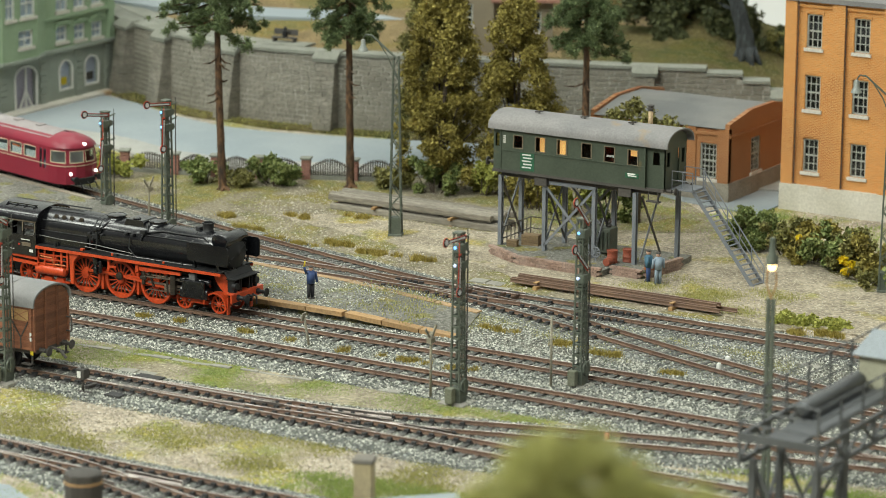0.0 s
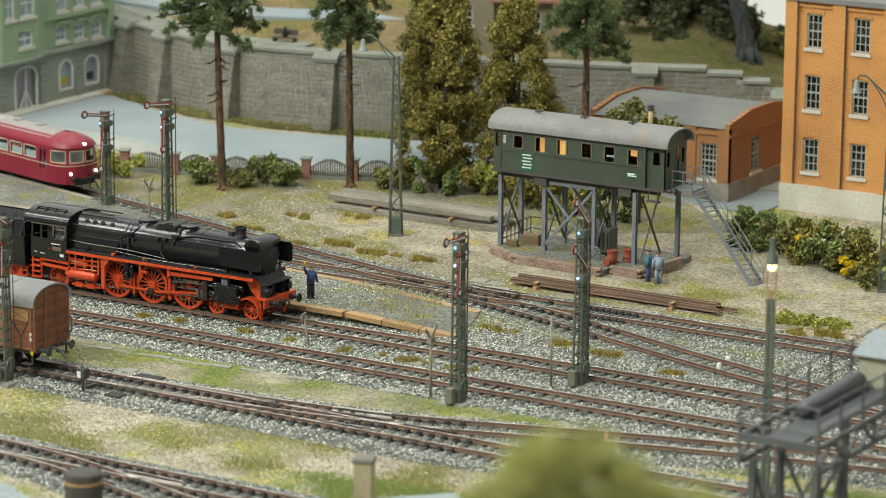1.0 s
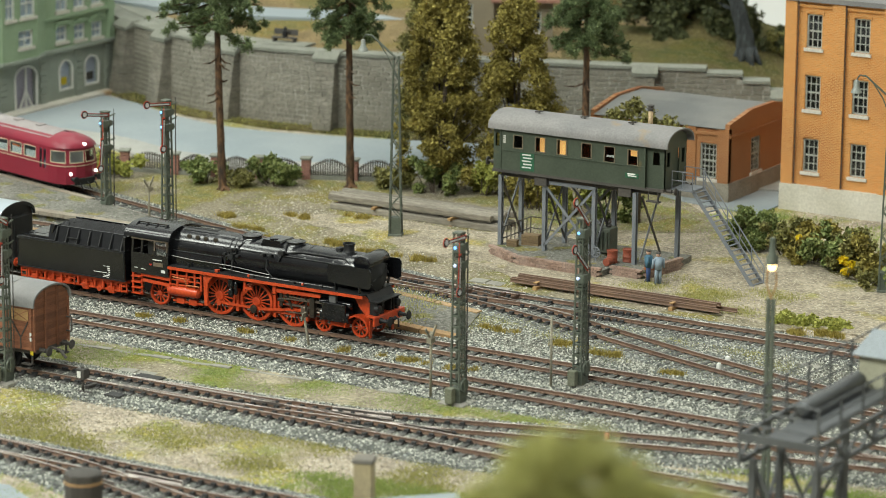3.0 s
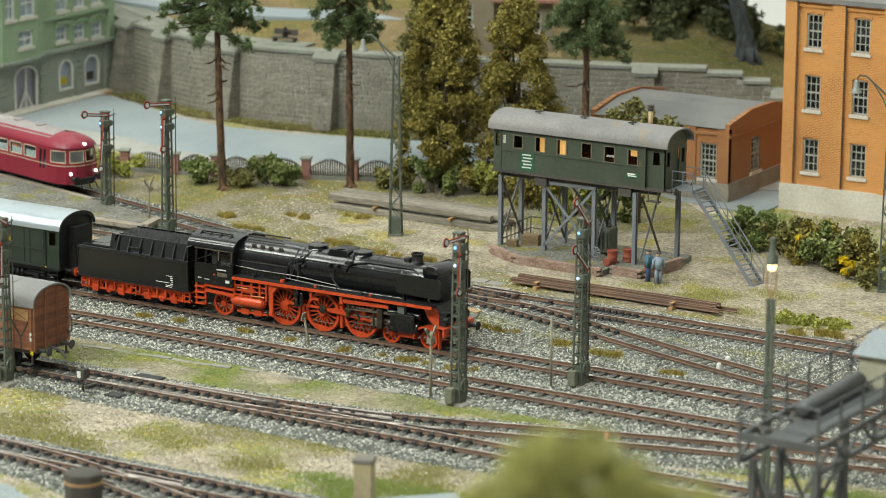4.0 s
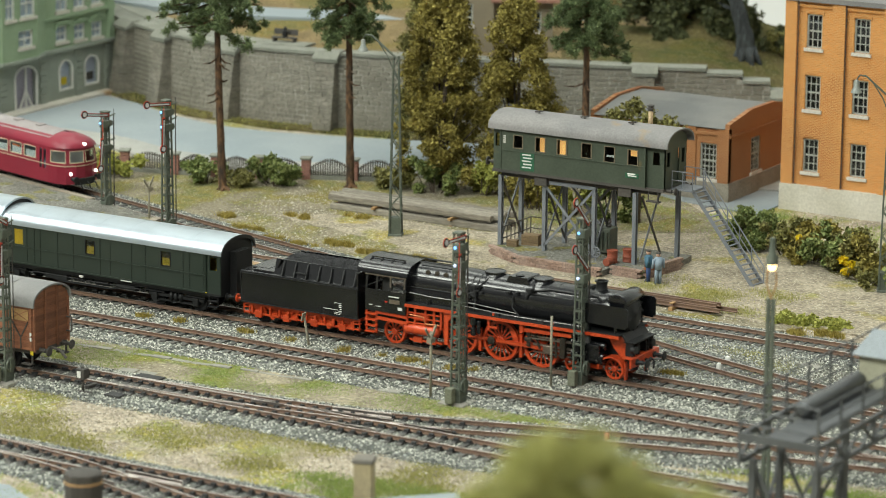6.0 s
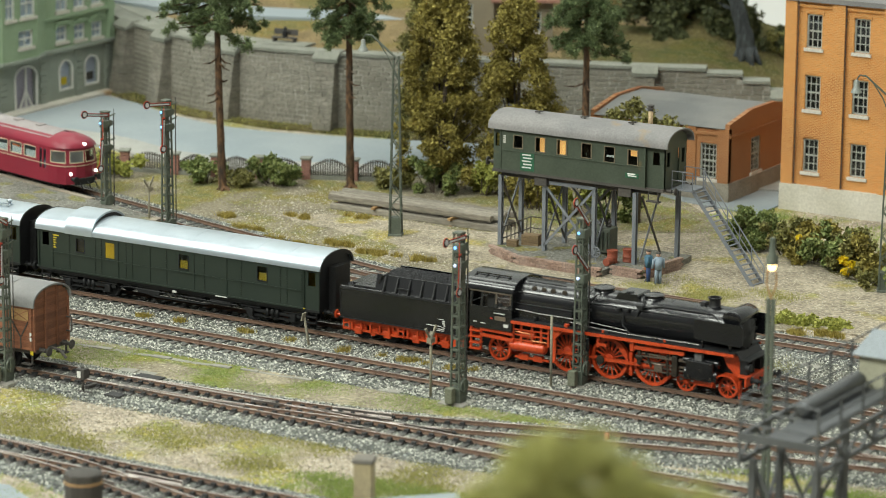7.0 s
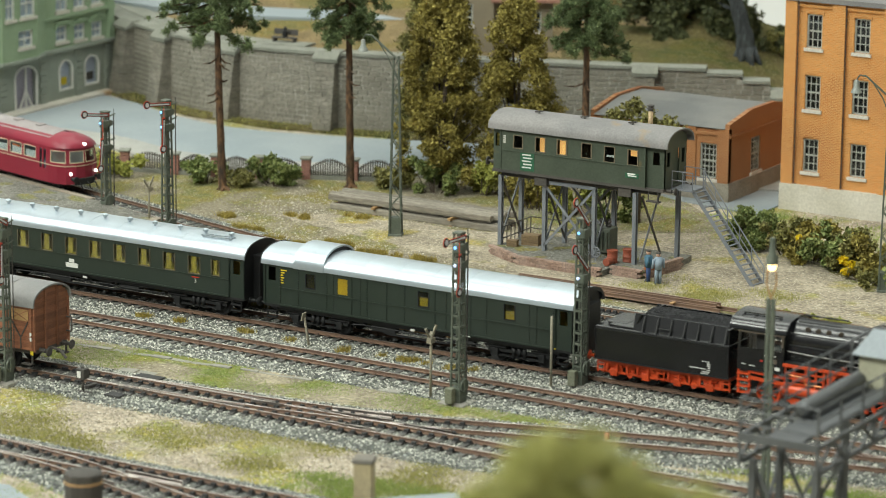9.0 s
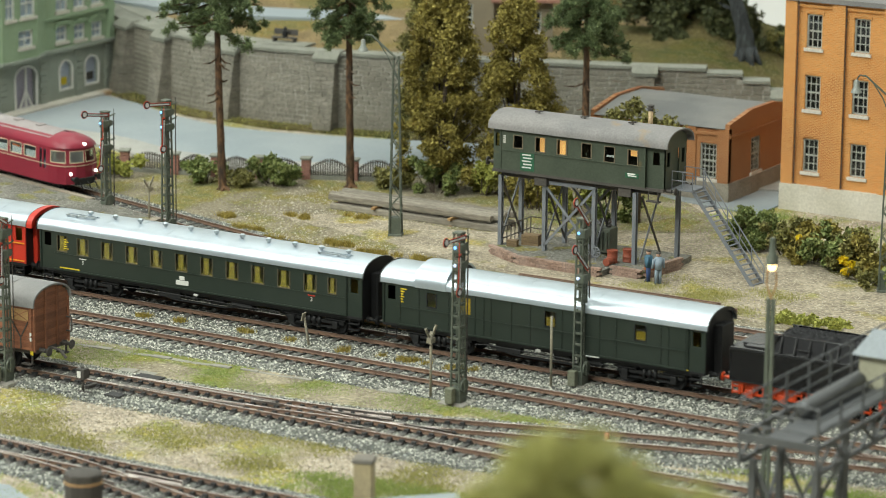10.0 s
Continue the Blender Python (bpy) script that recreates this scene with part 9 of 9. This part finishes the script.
def coaling_stage():
    cs = thing("coaling_stage", (0, 0, 0), "dark grey steel coaling stage with railings and a small cream cabin", "coaling stage")
    x0, x1, y0, y1, z = 27.65, 30.85, -27.0, -9.0, 6.8
    boxpart("deck", cs, M_STAGE, x0 + 0.9, x1 - 0.9, y0 + 0.2, y1, z - 0.12, z)
    for x in (x0, x1):
        bm = B()
        beam(bm, (x, y0, z), (x, y1, z), 0.14, 0.16)
        beam(bm, (x, y0, z - 1.0), (x, y1, z - 1.0), 0.14, 0.16)
        part("girder", bm, M_STAGE, cs)
        k = 14
        for i in range(k):
            ya, yb = y0 + (y1 - y0) * i / k, y0 + (y1 - y0) * (i + 1) / k
            bm = B()
            beam(bm, (x, ya, z - 1.0), (x, yb, z) if i % 2 else (x, ya, z), 0.1, 0.12)
            beam(bm, (x, ya, z if i % 2 else z - 1.0), (x, yb, z - 1.0 if i % 2 else z), 0.1, 0.12)
            part("girder_brace", bm, M_STAGE, cs)
        bm = B()
        for h in (0.5, 1.0, 1.5):
            pipe(bm, [(x, y0, z + h), (x, y1, z + h)], 0.04)
        part("handrail", bm, M_STAGE, cs)
        for i in range(10):
            y = y0 + (y1 - y0) * i / 9
            bm = B()
            beam(bm, (x, y, z), (x, y, z + 1.5), 0.08, 0.08)
            part("rail_post", bm, M_STAGE, cs)
    bm = B()
    beam(bm, (x0, y0, z), (x1, y0, z), 0.14, 0.3)
    for h in (0.5, 1.0, 1.5):
        pipe(bm, [(x0, y0, z + h), (x1, y0, z + h)], 0.04)
    part("end_rail", bm, M_STAGE, cs)
    for x in (x0 + 0.3, x1 - 0.3):
        for y in (y0 + 0.6, y0 + 3.0, -18.0, -10.0):
            bm = B()
            beam(bm, (x, y, GZ), (x, y, z - 1.0), 0.26, 0.26)
            part("leg", bm, M_STAGE, cs)
    for y in (y0 + 0.6, y0 + 3.0):
        bm = B()
        beam(bm, (x0 + 0.3, y, 0.5), (x1 - 0.3, y, z - 1.1), 0.1, 0.12)
        beam(bm, (x1 - 0.3, y + 0.05, 0.5), (x0 + 0.3, y + 0.05, z - 1.1), 0.1, 0.12)
        part("leg_brace", bm, M_STAGE, cs)
    for x in (x0 + 0.3, x1 - 0.3):
        bm = B()
        beam(bm, (x, y0 + 0.6, 0.5), (x, y0 + 3.0, z - 1.1), 0.1, 0.12)
        beam(bm, (x + 0.05, y0 + 3.0, 0.5), (x + 0.05, y0 + 0.6, z - 1.1), 0.1, 0.12)
        part("leg_brace", bm, M_STAGE, cs)
    bm = B()
    lathe(bm, [(0.2, -23.9), (0.32, -23.8), (0.32, -18.6), (0.2, -18.5)], (28.7, 0, z + 0.4), "y", 16)
    box(bm, 28.3, 29.1, -23.5, -18.6, z + 0.0, z + 0.2)
    part("conveyor", bm, mat("conveyor_grey", (0.09, 0.095, 0.10), rough=0.35, metal=0.4), cs)
    cb = boxpart("cabin", cs, mat("cream_panel", (0.40, 0.39, 0.29), (0.35, 0.34, 0.25), rough=0.7), 28.5, 31.5, -18.2, -14.6, z, z + 1.35, bev=0.04, label="cream panelled cabin")
    bm = B()
    prism(bm, [(-18.5, z + 1.35), (-14.3, z + 1.35), (-16.4, z + 1.95)], "x", 28.3, 31.7)
    part("roof", bm, mat("slate_blue", (0.24, 0.27, 0.29), rough=0.7), cb, "pale slate cabin roof")


coaling_stage()

# foreground tree top, hut roof, chimney stub, fence post
ft = thing("tree", (52.6, -85.2, GZ), "tall leafy bright green tree top", "tree")
trunk(ft, [(0, 0, -0.1), (0.2, 0, 8), (0, 0, 23.8)], 0.5, 0.12, M_BARKD)
fb = [(-0.4, -0.3, 20.6, 0.9), (0.5, 0.2, 20.7, 0.85), (-0.9, -0.5, 20.2, 0.9), (1.2, 0.6, 20.1, 0.9), (2.0, 1.1, 19.9, 0.8), (3.0, 1.7, 19.9, 0.8), (3.9, 2.3, 19.7, 0.75), (-1.7, -1.0, 19.5, 0.8), (0.0, 0.0, 19.6, 1.0), (1.6, 0.9, 19.7, 0.75), (2.4, 1.3, 19.3, 0.75), (3.3, 1.9, 19.6, 0.6), (-1.2, -0.8, 19.2, 0.9), (1.0, 0.4, 19.0, 1.1), (-0.6, -0.4, 18.4, 1.4), (1.5, 0.8, 17.6, 1.8), (0, 0, 16.2, 2.0)]
fb = [(x, y, z - 0.3 * max(0, x - 0.9), r) for x, y, z, r in fb]
fb = [(x * 0.70, y * 0.70, 25.38 + (z - 20.75) * 0.786, r * 0.74) for x, y, z, r in fb]
crown(ft, fb, 30000, 0.085, 900, L_FRESH, shell=0.3)

hut = thing("lineside_hut", (12.6, -32.6, GZ), "low lineside hut with a smooth blue-grey roof", "hut", rz=46)
boxpart("wall", hut, M_PLINTH, -5.0, 5.0, -4.4, -0.2, 0.0, 3.0)
bm = B()
prism(bm, [(-4.8, 2.9), (-4.8, 3.1), (0.1, 3.5), (0.1, 3.3)], "x", -5.4, 5.4)
part("roof", bm, M_ROAD, hut, "smooth blue-grey roof")
shed = thing("tool_shed", (8.9, -33.0, GZ), "small brick tool shed with a red tiled roof", "shed", rz=46)
boxpart("wall", shed, M_BRICK2, -0.45, 0.45, -0.5, 0.5, 0.0, 2.6)
bm = B()
prism(bm, [(-0.6, 2.55), (0, 3.0), (0.6, 2.55), (0.6, 2.67), (0, 3.14), (-0.6, 2.67)], "x", -0.55, 0.55)
part("roof", bm, mat("red_tiles", (0.22, 0.07, 0.045), (0.12, 0.05, 0.04), rough=0.8, big=2, grain=0.25), shed, "red tiled gable roof")
sheet("near_road", [(-30, -60), (-3.9, -29.9), (-6.1, -28.7), (-12, -29.8), (-40, -40)], GZ + 0.05, M_ROAD, "blue-grey road in the foreground corner")

bm = B()
box(bm, -0.36, 0.36, -0.36, 0.36, 0, 4.9, 0.04)
bp_ = one("wooden_post", bm, mat("tan_timber", (0.42, 0.34, 0.2), (0.3, 0.25, 0.15), rough=0.85, big=1.5, grain=0.25), (13.5, -31.0, GZ), "thick square timber post with a dark cap", "wooden post", 20)
bm = B()
box(bm, -0.42, 0.42, -0.42, 0.42, 4.9, 5.1, 0.05)
part("post_cap", bm, mat("grey_cap", (0.2, 0.18, 0.15), (0.14, 0.13, 0.115), rough=0.8), bp_)
M_TARRED = mat("tarred_wood", (0.075, 0.068, 0.06), (0.045, 0.042, 0.04), rough=0.8, grain=0.3, rnd=0.2)
wt = thing("water_barrel", (4.1, -36.6, GZ), "dark weathered tall wooden water barrel with hoops", "barrel")
for j in range(18):
    a = 2 * math.pi * j / 18
    bm = B()
    box(bm, -0.125, 0.125, -0.04, 0.04, 0, 4.35, 0.01)
    part("stave", bm, M_TARRED, wt, at=(0.7 * math.cos(a), 0.7 * math.sin(a), 0), rz=math.degrees(a) + 90)
for z in (4.0, 3.2):
    bm = B()
    lathe(bm, [(0.75, z - 0.05), (0.77, z), (0.75, z + 0.05)], seg=24)
    part("hoop", bm, M_BARE, wt)
bm = B()
lathe(bm, [(0.68, 4.3), (0.66, 4.38), (0.3, 4.5), (0.05, 4.55)], seg=20)
part("lid", bm, M_IRON, wt)

# ---- cable ducts and plates between the tracks ----
def slab_run(p0, p1, n, w, label):
    d = thing("cable_duct", (0, 0, 0), label, "cable duct", group="cable ducts")
    A, Z = Vector((*p0, GZ + 0.12)), Vector((*p1, GZ + 0.12))
    for i in range(n):
        bm = B()
        beam(bm, A.lerp(Z, (i + 0.03) / n) - Vector((0, 0, 0.07 + 0.03 * (i % 3))), A.lerp(Z, (i + 0.96) / n) - Vector((0, 0, 0.07 + 0.03 * ((i * 2) % 3))), w, 0.16)
        part("cover_slab", bm, M_CONCRETE, d)


slab_run((-24, -8.9), (-9.0, -8.1), 13, 0.34, "row of grey concrete cable duct covers")
slab_run((-8.5, -8.0), (-4.4, -7.85), 4, 0.22, "narrow row of grey duct covers in grass")
slab_run((-13.4, -11.3), (-11.4, -11.0), 2, 0.6, "pair of dark cover plates by the turnout")
slab_run((-8.6, 13.9), (-6.6, 14.0), 2, 0.8, "grey cover plates near the spare rails")
slab_run((-7.0, 12.7), (-5.6, 12.8), 1, 0.9, "square grey cover plate beside the turnout")
slab_run((-0.9, -7.3), (0.3, -7.2), 1, 0.8, "square grey cover plate in the grass")
slab_run((-35, 12.8), (-29.0, 12.8), 4, 1.2, "pale crossing boards beside the loop track")
slab_run((14.0, 7.8), (20.0, 6.6), 5, 0.45, "pale concrete duct covers between tracks")

# turnout parts: check rails and point blades, dark motors
for cx_, cy_, l_, a_ in ((1.4, -12.55, 3.2, 7), (1.6, -14.12, 3.2, 0), (1.0, -11.85, 3.0, 8), (-5.6, 11.85, 3.2, -1), (-1.2, 9.55, 3.0, -15), (-1.0, -25.2, 3.0, 0), (-3.2, -26.6, 3.0, -15)):
    bm = B()
    prism(bm, [(a * 0.7, h) for a, h in RAIL_PROFILE], "x", -l_ / 2, l_ / 2)
    one("check_rail", bm, M_RAILTOP, (cx_, cy_, 0.004), "short worn bright check rail inside the turnout", "check rail", group="check rails", rz=a_)
for cx_, cy_, l_, a_ in ((-7.0, -12.86, 7.5, 1.5), (-7.5, -14.36, 7.0, 3.2), (-1.6, -12.86, 5.5, 5.5), (4.4, -12.62, 3.6, 4)):
    bm = B()
    prism(bm, [(-l_ / 2, -0.02), (-l_ / 2, 0.02), (l_ / 2, 0.05), (l_ / 2, -0.05)], "z", -0.12, 0.008)
    one("switch_blade", bm, M_RAILTOP, (cx_, cy_, 0.0), "long bright tapered switch blade beside the rail", "switch blade", group="switch blades", rz=a_)
for x, y, l_ in ((-11.1, -11.9, 1.5), (-10.6, -15.3, 0.9)):
    bm = B()
    box(bm, -l_ / 2, l_ / 2, -0.3, 0.3, 0, 0.16, 0.03)
    pm = one("point_motor", bm, M_CHAIRBLACK, (x, y, GZ + 0.08), "flat black point motor box beside the turnout", "point motor", group="point motors")
    boxpart("throw_rod", pm, M_IRON, -0.06, 0.06, 0.3 if y < -13 else -1.4, 1.2 if y < -13 else -0.3, 0.06, 0.12)

for x, y in ((10.9, 5.9), (11.1, 4.55), (12.3, -9.0), (15.4, -12.2)):
    bm = B()
    lathe(bm, [(0.12, 0), (0.12, 0.3), (0.09, 0.34)], seg=10)
    one("fouling_marker", bm, M_WHITE if y > 0 else mat("pale_red_marker", (0.6, 0.22, 0.15), rough=0.7), (x, y, GZ + 0.1), "small pale stone fouling marker between tracks", "marker stone", group="fouling markers")

# ---- loose stones and grass ----
def scatter(name, n, seed, pick, smin, smax, m, label, flat=0.75):
    r = np.random.RandomState(seed)
    P = pick(r, n)
    n = len(P)
    s = r.uniform(smin, smax, n)
    base = np.array([(1, 0, 0), (-0.5, 0.87, 0), (-0.5, -0.87, 0), (0.2, 0.1, 1.0)])
    a = r.uniform(0, 6.28, n)
    ca, sa = np.cos(a), np.sin(a)
    jit = 1 + r.uniform(-0.35, 0.35, (n, 4, 3))
    Q = base[None] * jit * s[:, None, None]
    X = Q[..., 0] * ca[:, None] - Q[..., 1] * sa[:, None]
    Y = Q[..., 0] * sa[:, None] + Q[..., 1] * ca[:, None]
    Vs = np.stack([X + P[:, 0:1], Y + P[:, 1:2], Q[..., 2] * flat + P[:, 2:3] - s[:, None] * 0.25], -1).reshape(-1, 3)
    Fs = [f for i in range(n) for f in ((4 * i, 4 * i + 1, 4 * i + 3), (4 * i + 1, 4 * i + 2, 4 * i + 3), (4 * i + 2, 4 * i, 4 * i + 3))]
    return cloud(name, Vs, Fs, m, label, "gravel")


def stone_mat(name, c1, c2, c3):
    m = leaf_mat(name, c1, c2, c3)
    m.node_tree.nodes["Principled BSDF"].inputs["Roughness"].default_value = 0.9
    return m


M_STONES = stone_mat("ballast_stones", (0.062, 0.067, 0.058), (0.29, 0.30, 0.262), (0.66, 0.655, 0.58))
M_PEBBLE = stone_mat("pebbles", (0.2, 0.165, 0.12), (0.36, 0.32, 0.245), (0.6, 0.55, 0.46))


def near_tracks(r, n):
    out = []
    for (line, half), share in zip(LINES, (0.2, 0.2, 0.16, 0.09, 0.07, 0.03, 0.14, 0.03, 0.08)):
        L = np.array([(q.x, q.y) for q in line])
        keep = (L[:, 0] > -46) & (L[:, 0] < 30)
        L = L[keep]
        k = int(n * share)
        i = r.randint(0, len(L) - 1, k)
        t = r.rand(k)[:, None]
        p = L[i] * (1 - t) + L[i + 1] * t
        d = L[i + 1] - L[i]
        d = d / np.linalg.norm(d, axis=1)[:, None]
        o = r.uniform(-half - 0.75, half + 0.75, k)
        ao = np.abs(o)
        ok = ~((ao > 0.6) & (ao < 0.92))
        z = np.where(ao < half, -0.27, -0.27 - (ao - half) * 0.33)
        q = np.stack([p[:, 0] - d[:, 1] * o, p[:, 1] + d[:, 0] * o, z], 1)
        out.append(q[ok])
    return np.concatenate(out)


scatter("ballast_stones", 150000, 41, near_tracks, 0.045, 0.1, M_STONES, "loose grey ballast stones along the tracks")


def area(x0, x1, y0, y1, z):
    return lambda r, n: np.stack([r.uniform(x0, x1, n), r.uniform(y0, y1, n), np.full(n, z)], 1)


def band(x0, x1, f0, f1, z):
    def go(r, n):
        x, t = r.uniform(x0, x1, n), r.rand(n)
        return np.stack([x, f0(x) * (1 - t) + f1(x) * t, np.full(n, z)], 1)
    return go


scatter("ballast_stones", 22000, 47, area(-4, 30, 2.2, 10.0, GZ + 0.12), 0.04, 0.085, M_STONES, "loose ballast stones between the converging tracks")
scatter("pebbles", 9000, 42, band(-30, 16, lambda x: np.clip(15 - 0.28 * (x + 20), 13, 20), lambda x: np.clip(27 - 0.1 * x, 22, 30), GZ + 0.07), 0.03, 0.085, M_PEBBLE, "scattered pale pebbles on the yard")
scatter("pebbles", 7000, 43, area(-22, 30, -11.5, -7.0, GZ + 0.02), 0.03, 0.08, M_PEBBLE, "scattered pale pebbles between tracks")
scatter("pebbles", 9000, 44, area(-22, 30, -23.0, -15.8, GZ + 0.02), 0.03, 0.08, M_PEBBLE, "scattered pale pebbles on the sandy ground")
scatter("cinder_grit", 9000, 45, area(-40, -9, 2.7, 8.4, 0.235), 0.03, 0.07, M_STONES, "dark grit on the island platform")
scatter("pebbles", 5000, 46, band(-48, -20, lambda x: 15.5 - 0.29 * (x + 20), lambda x: 29.0 + 0.45 * (x + 36), GZ + 0.02), 0.03, 0.08, M_PEBBLE, "pebbles beside the branch line")


def grass(name, centres, per, seed, hgt, m, label, spread=0.45):
    r = np.random.RandomState(seed)
    C = np.repeat(np.array(centres, float), per, axis=0)
    n = len(C)
    C[:, 0] += r.normal(0, spread, n)
    C[:, 1] += r.normal(0, spread, n)
    a = r.uniform(0, 6.28, n)
    h = hgt * r.uniform(0.5, 1.2, n)
    w = 0.023
    lean = r.normal(0, 0.35, (n, 2)) * h[:, None]
    p0 = C + np.stack([np.cos(a) * w, np.sin(a) * w, np.full(n, -0.05)], 1)
    p1 = C - np.stack([np.cos(a) * w, np.sin(a) * w, np.full(n, 0.05)], 1)
    p2 = C + np.stack([lean[:, 0], lean[:, 1], h], 1)
    Vs = np.stack([p0, p1, p2], 1).reshape(-1, 3)
    return cloud(name, Vs, [(3 * i, 3 * i + 1, 3 * i + 2) for i in range(n)], m, label, "grass")


G_OLIVE = leaf_mat("olive_grass", (0.21, 0.205, 0.055), (0.34, 0.33, 0.095), (0.5, 0.475, 0.19))
G_FRESH = leaf_mat("fresh_grass", (0.19, 0.27, 0.06), (0.28, 0.36, 0.10), (0.39, 0.44, 0.15))
G_STRAW = leaf_mat("straw_grass", (0.2, 0.155, 0.03), (0.32, 0.25, 0.055), (0.46, 0.37, 0.11))


def patches(seed, n, x0, x1, y0, y1, z, thr, scale=0.22):
    r = random.Random(seed)
    out = []
    while len(out) < n:
        x = r.uniform(x0, x1)
        y = r.uniform(y0(x) if callable(y0) else y0, y1(x) if callable(y1) else y1)
        if noise.noise(Vector((x * scale, y * scale * 1.6, seed))) > thr:
            out.append((x, y, z))
    return out


grass("grass", patches(1, 3400, -24, 30, -11.4, -7.0, GZ + 0.05, -0.04), 20, 1, 0.085, G_FRESH, "fresh green grass strip between tracks")
grass("grass", patches(2, 4200, -24, 30, -23.3, -15.8, GZ, 0.0, 0.16), 18, 2, 0.07, G_OLIVE, "olive grass patches on sandy ground")
grass("grass", patches(3, 1500, -20, 30, -36, -27.5, GZ, -0.3), 9, 3, 0.14, G_FRESH, "green foreground grass")
grass("grass", patches(12, 1500, 4.0, 16, -23.0, -19.6, GZ, -0.12, 0.3), 16, 12, 0.1, G_FRESH, "fresh green grass by the timber post")
grass("grass", patches(4, 3000, -50, -14, lambda x: 15.2 - 0.29 * (x + 20), lambda x: 26 + 0.3 * (x + 30), GZ, 0.02), 9, 4, 0.09, G_OLIVE, "olive grass beside the branch line")
grass("grass", patches(5, 1500, -16, 14, 26.5, 38.5, GZ, -0.15), 9, 5, 0.15, G_FRESH, "green verge grass behind the cabin")
grass("grass", patches(6, 1300, -1, 8, 15.2, 20.5, GZ + 0.08, 0.05, 0.4), 8, 6, 0.1, G_OLIVE, "grass patches round the stair")
grass("grass", patches(7, 900, -38, -5, 2.8, 8.2, 0.22, 0.05, 0.35), 6, 7, 0.09, G_OLIVE, "sparse green weeds on the platform")
grass("grass", patches(8, 1300, -5, 16, 3.2, 9.0, GZ + 0.1, 0.12, 0.4), 8, 8, 0.1, G_OLIVE, "weeds between converging tracks")
tuft_c = []
for x, y, k, sp in ((-18.6, -2.4, 4, 0.35), (-16.4, -2.3, 4, 0.35), (-12.3, -2.2, 4, 0.4), (-9.5, -2.4, 2, 0.3), (-2.4, -2.4, 8, 1.0), (0.6, -2.4, 6, 0.8), (-6.0, -2.4, 3, 0.3), (2.4, 4.6, 9, 0.7), (5.4, 4.0, 9, 0.8), (9.5, 2.6, 5, 0.6), (-2.0, 5.2, 6, 0.8), (-24.7, 21.7, 6, 0.8), (-22.2, 23.6, 5, 0.6), (-19.5, 16.9, 8, 1.1), (-16.9, 16.2, 8, 1.0), (-25.6, 17.2, 8, 0.9), (-23.0, 16.0, 7, 0.9), (-21.0, 15.6, 7, 0.8), (-13.9, 16.4, 6, 0.8), (-8.6, 4.6, 4, 0.5), (13.0, 13.6, 8, 1.0), (-29.0, 19.6, 5, 0.6), (11.5, 12.8, 6, 0.8)):
    rr = random.Random(int(x * 31 + y * 7))
    for _ in range(k):
        tuft_c.append((x + rr.gauss(0, sp * 0.6), y + rr.gauss(0, 0.16), GZ + 0.1))
grass("grass_tufts", tuft_c, 110, 9, 0.26, G_STRAW, "straw yellow grass tufts beside the rails", 0.14)
verge = []
for q in WALL_LINE[::1]:
    for _ in range(6):
        verge.append((q.x + r_.uniform(-0.3, 0.3), q.y - r_.uniform(0.1, 1.3), GZ + 0.1))
grass("grass", verge, 8, 10, 0.2, G_OLIVE, "mossy grass along the wall foot")

# hall wall behind the layout
bm = B()
box(bm, -400, 400, 104, 106, -60, 200)
one("wall_north", bm, mat("hall_wall", (0.72, 0.74, 0.76), (0.68, 0.70, 0.72), rough=0.9, big=0.02, grain=0.03, bump=0), (0, 0, 0), "plain pale exhibition hall wall behind the layout", kind="structure")

motions()
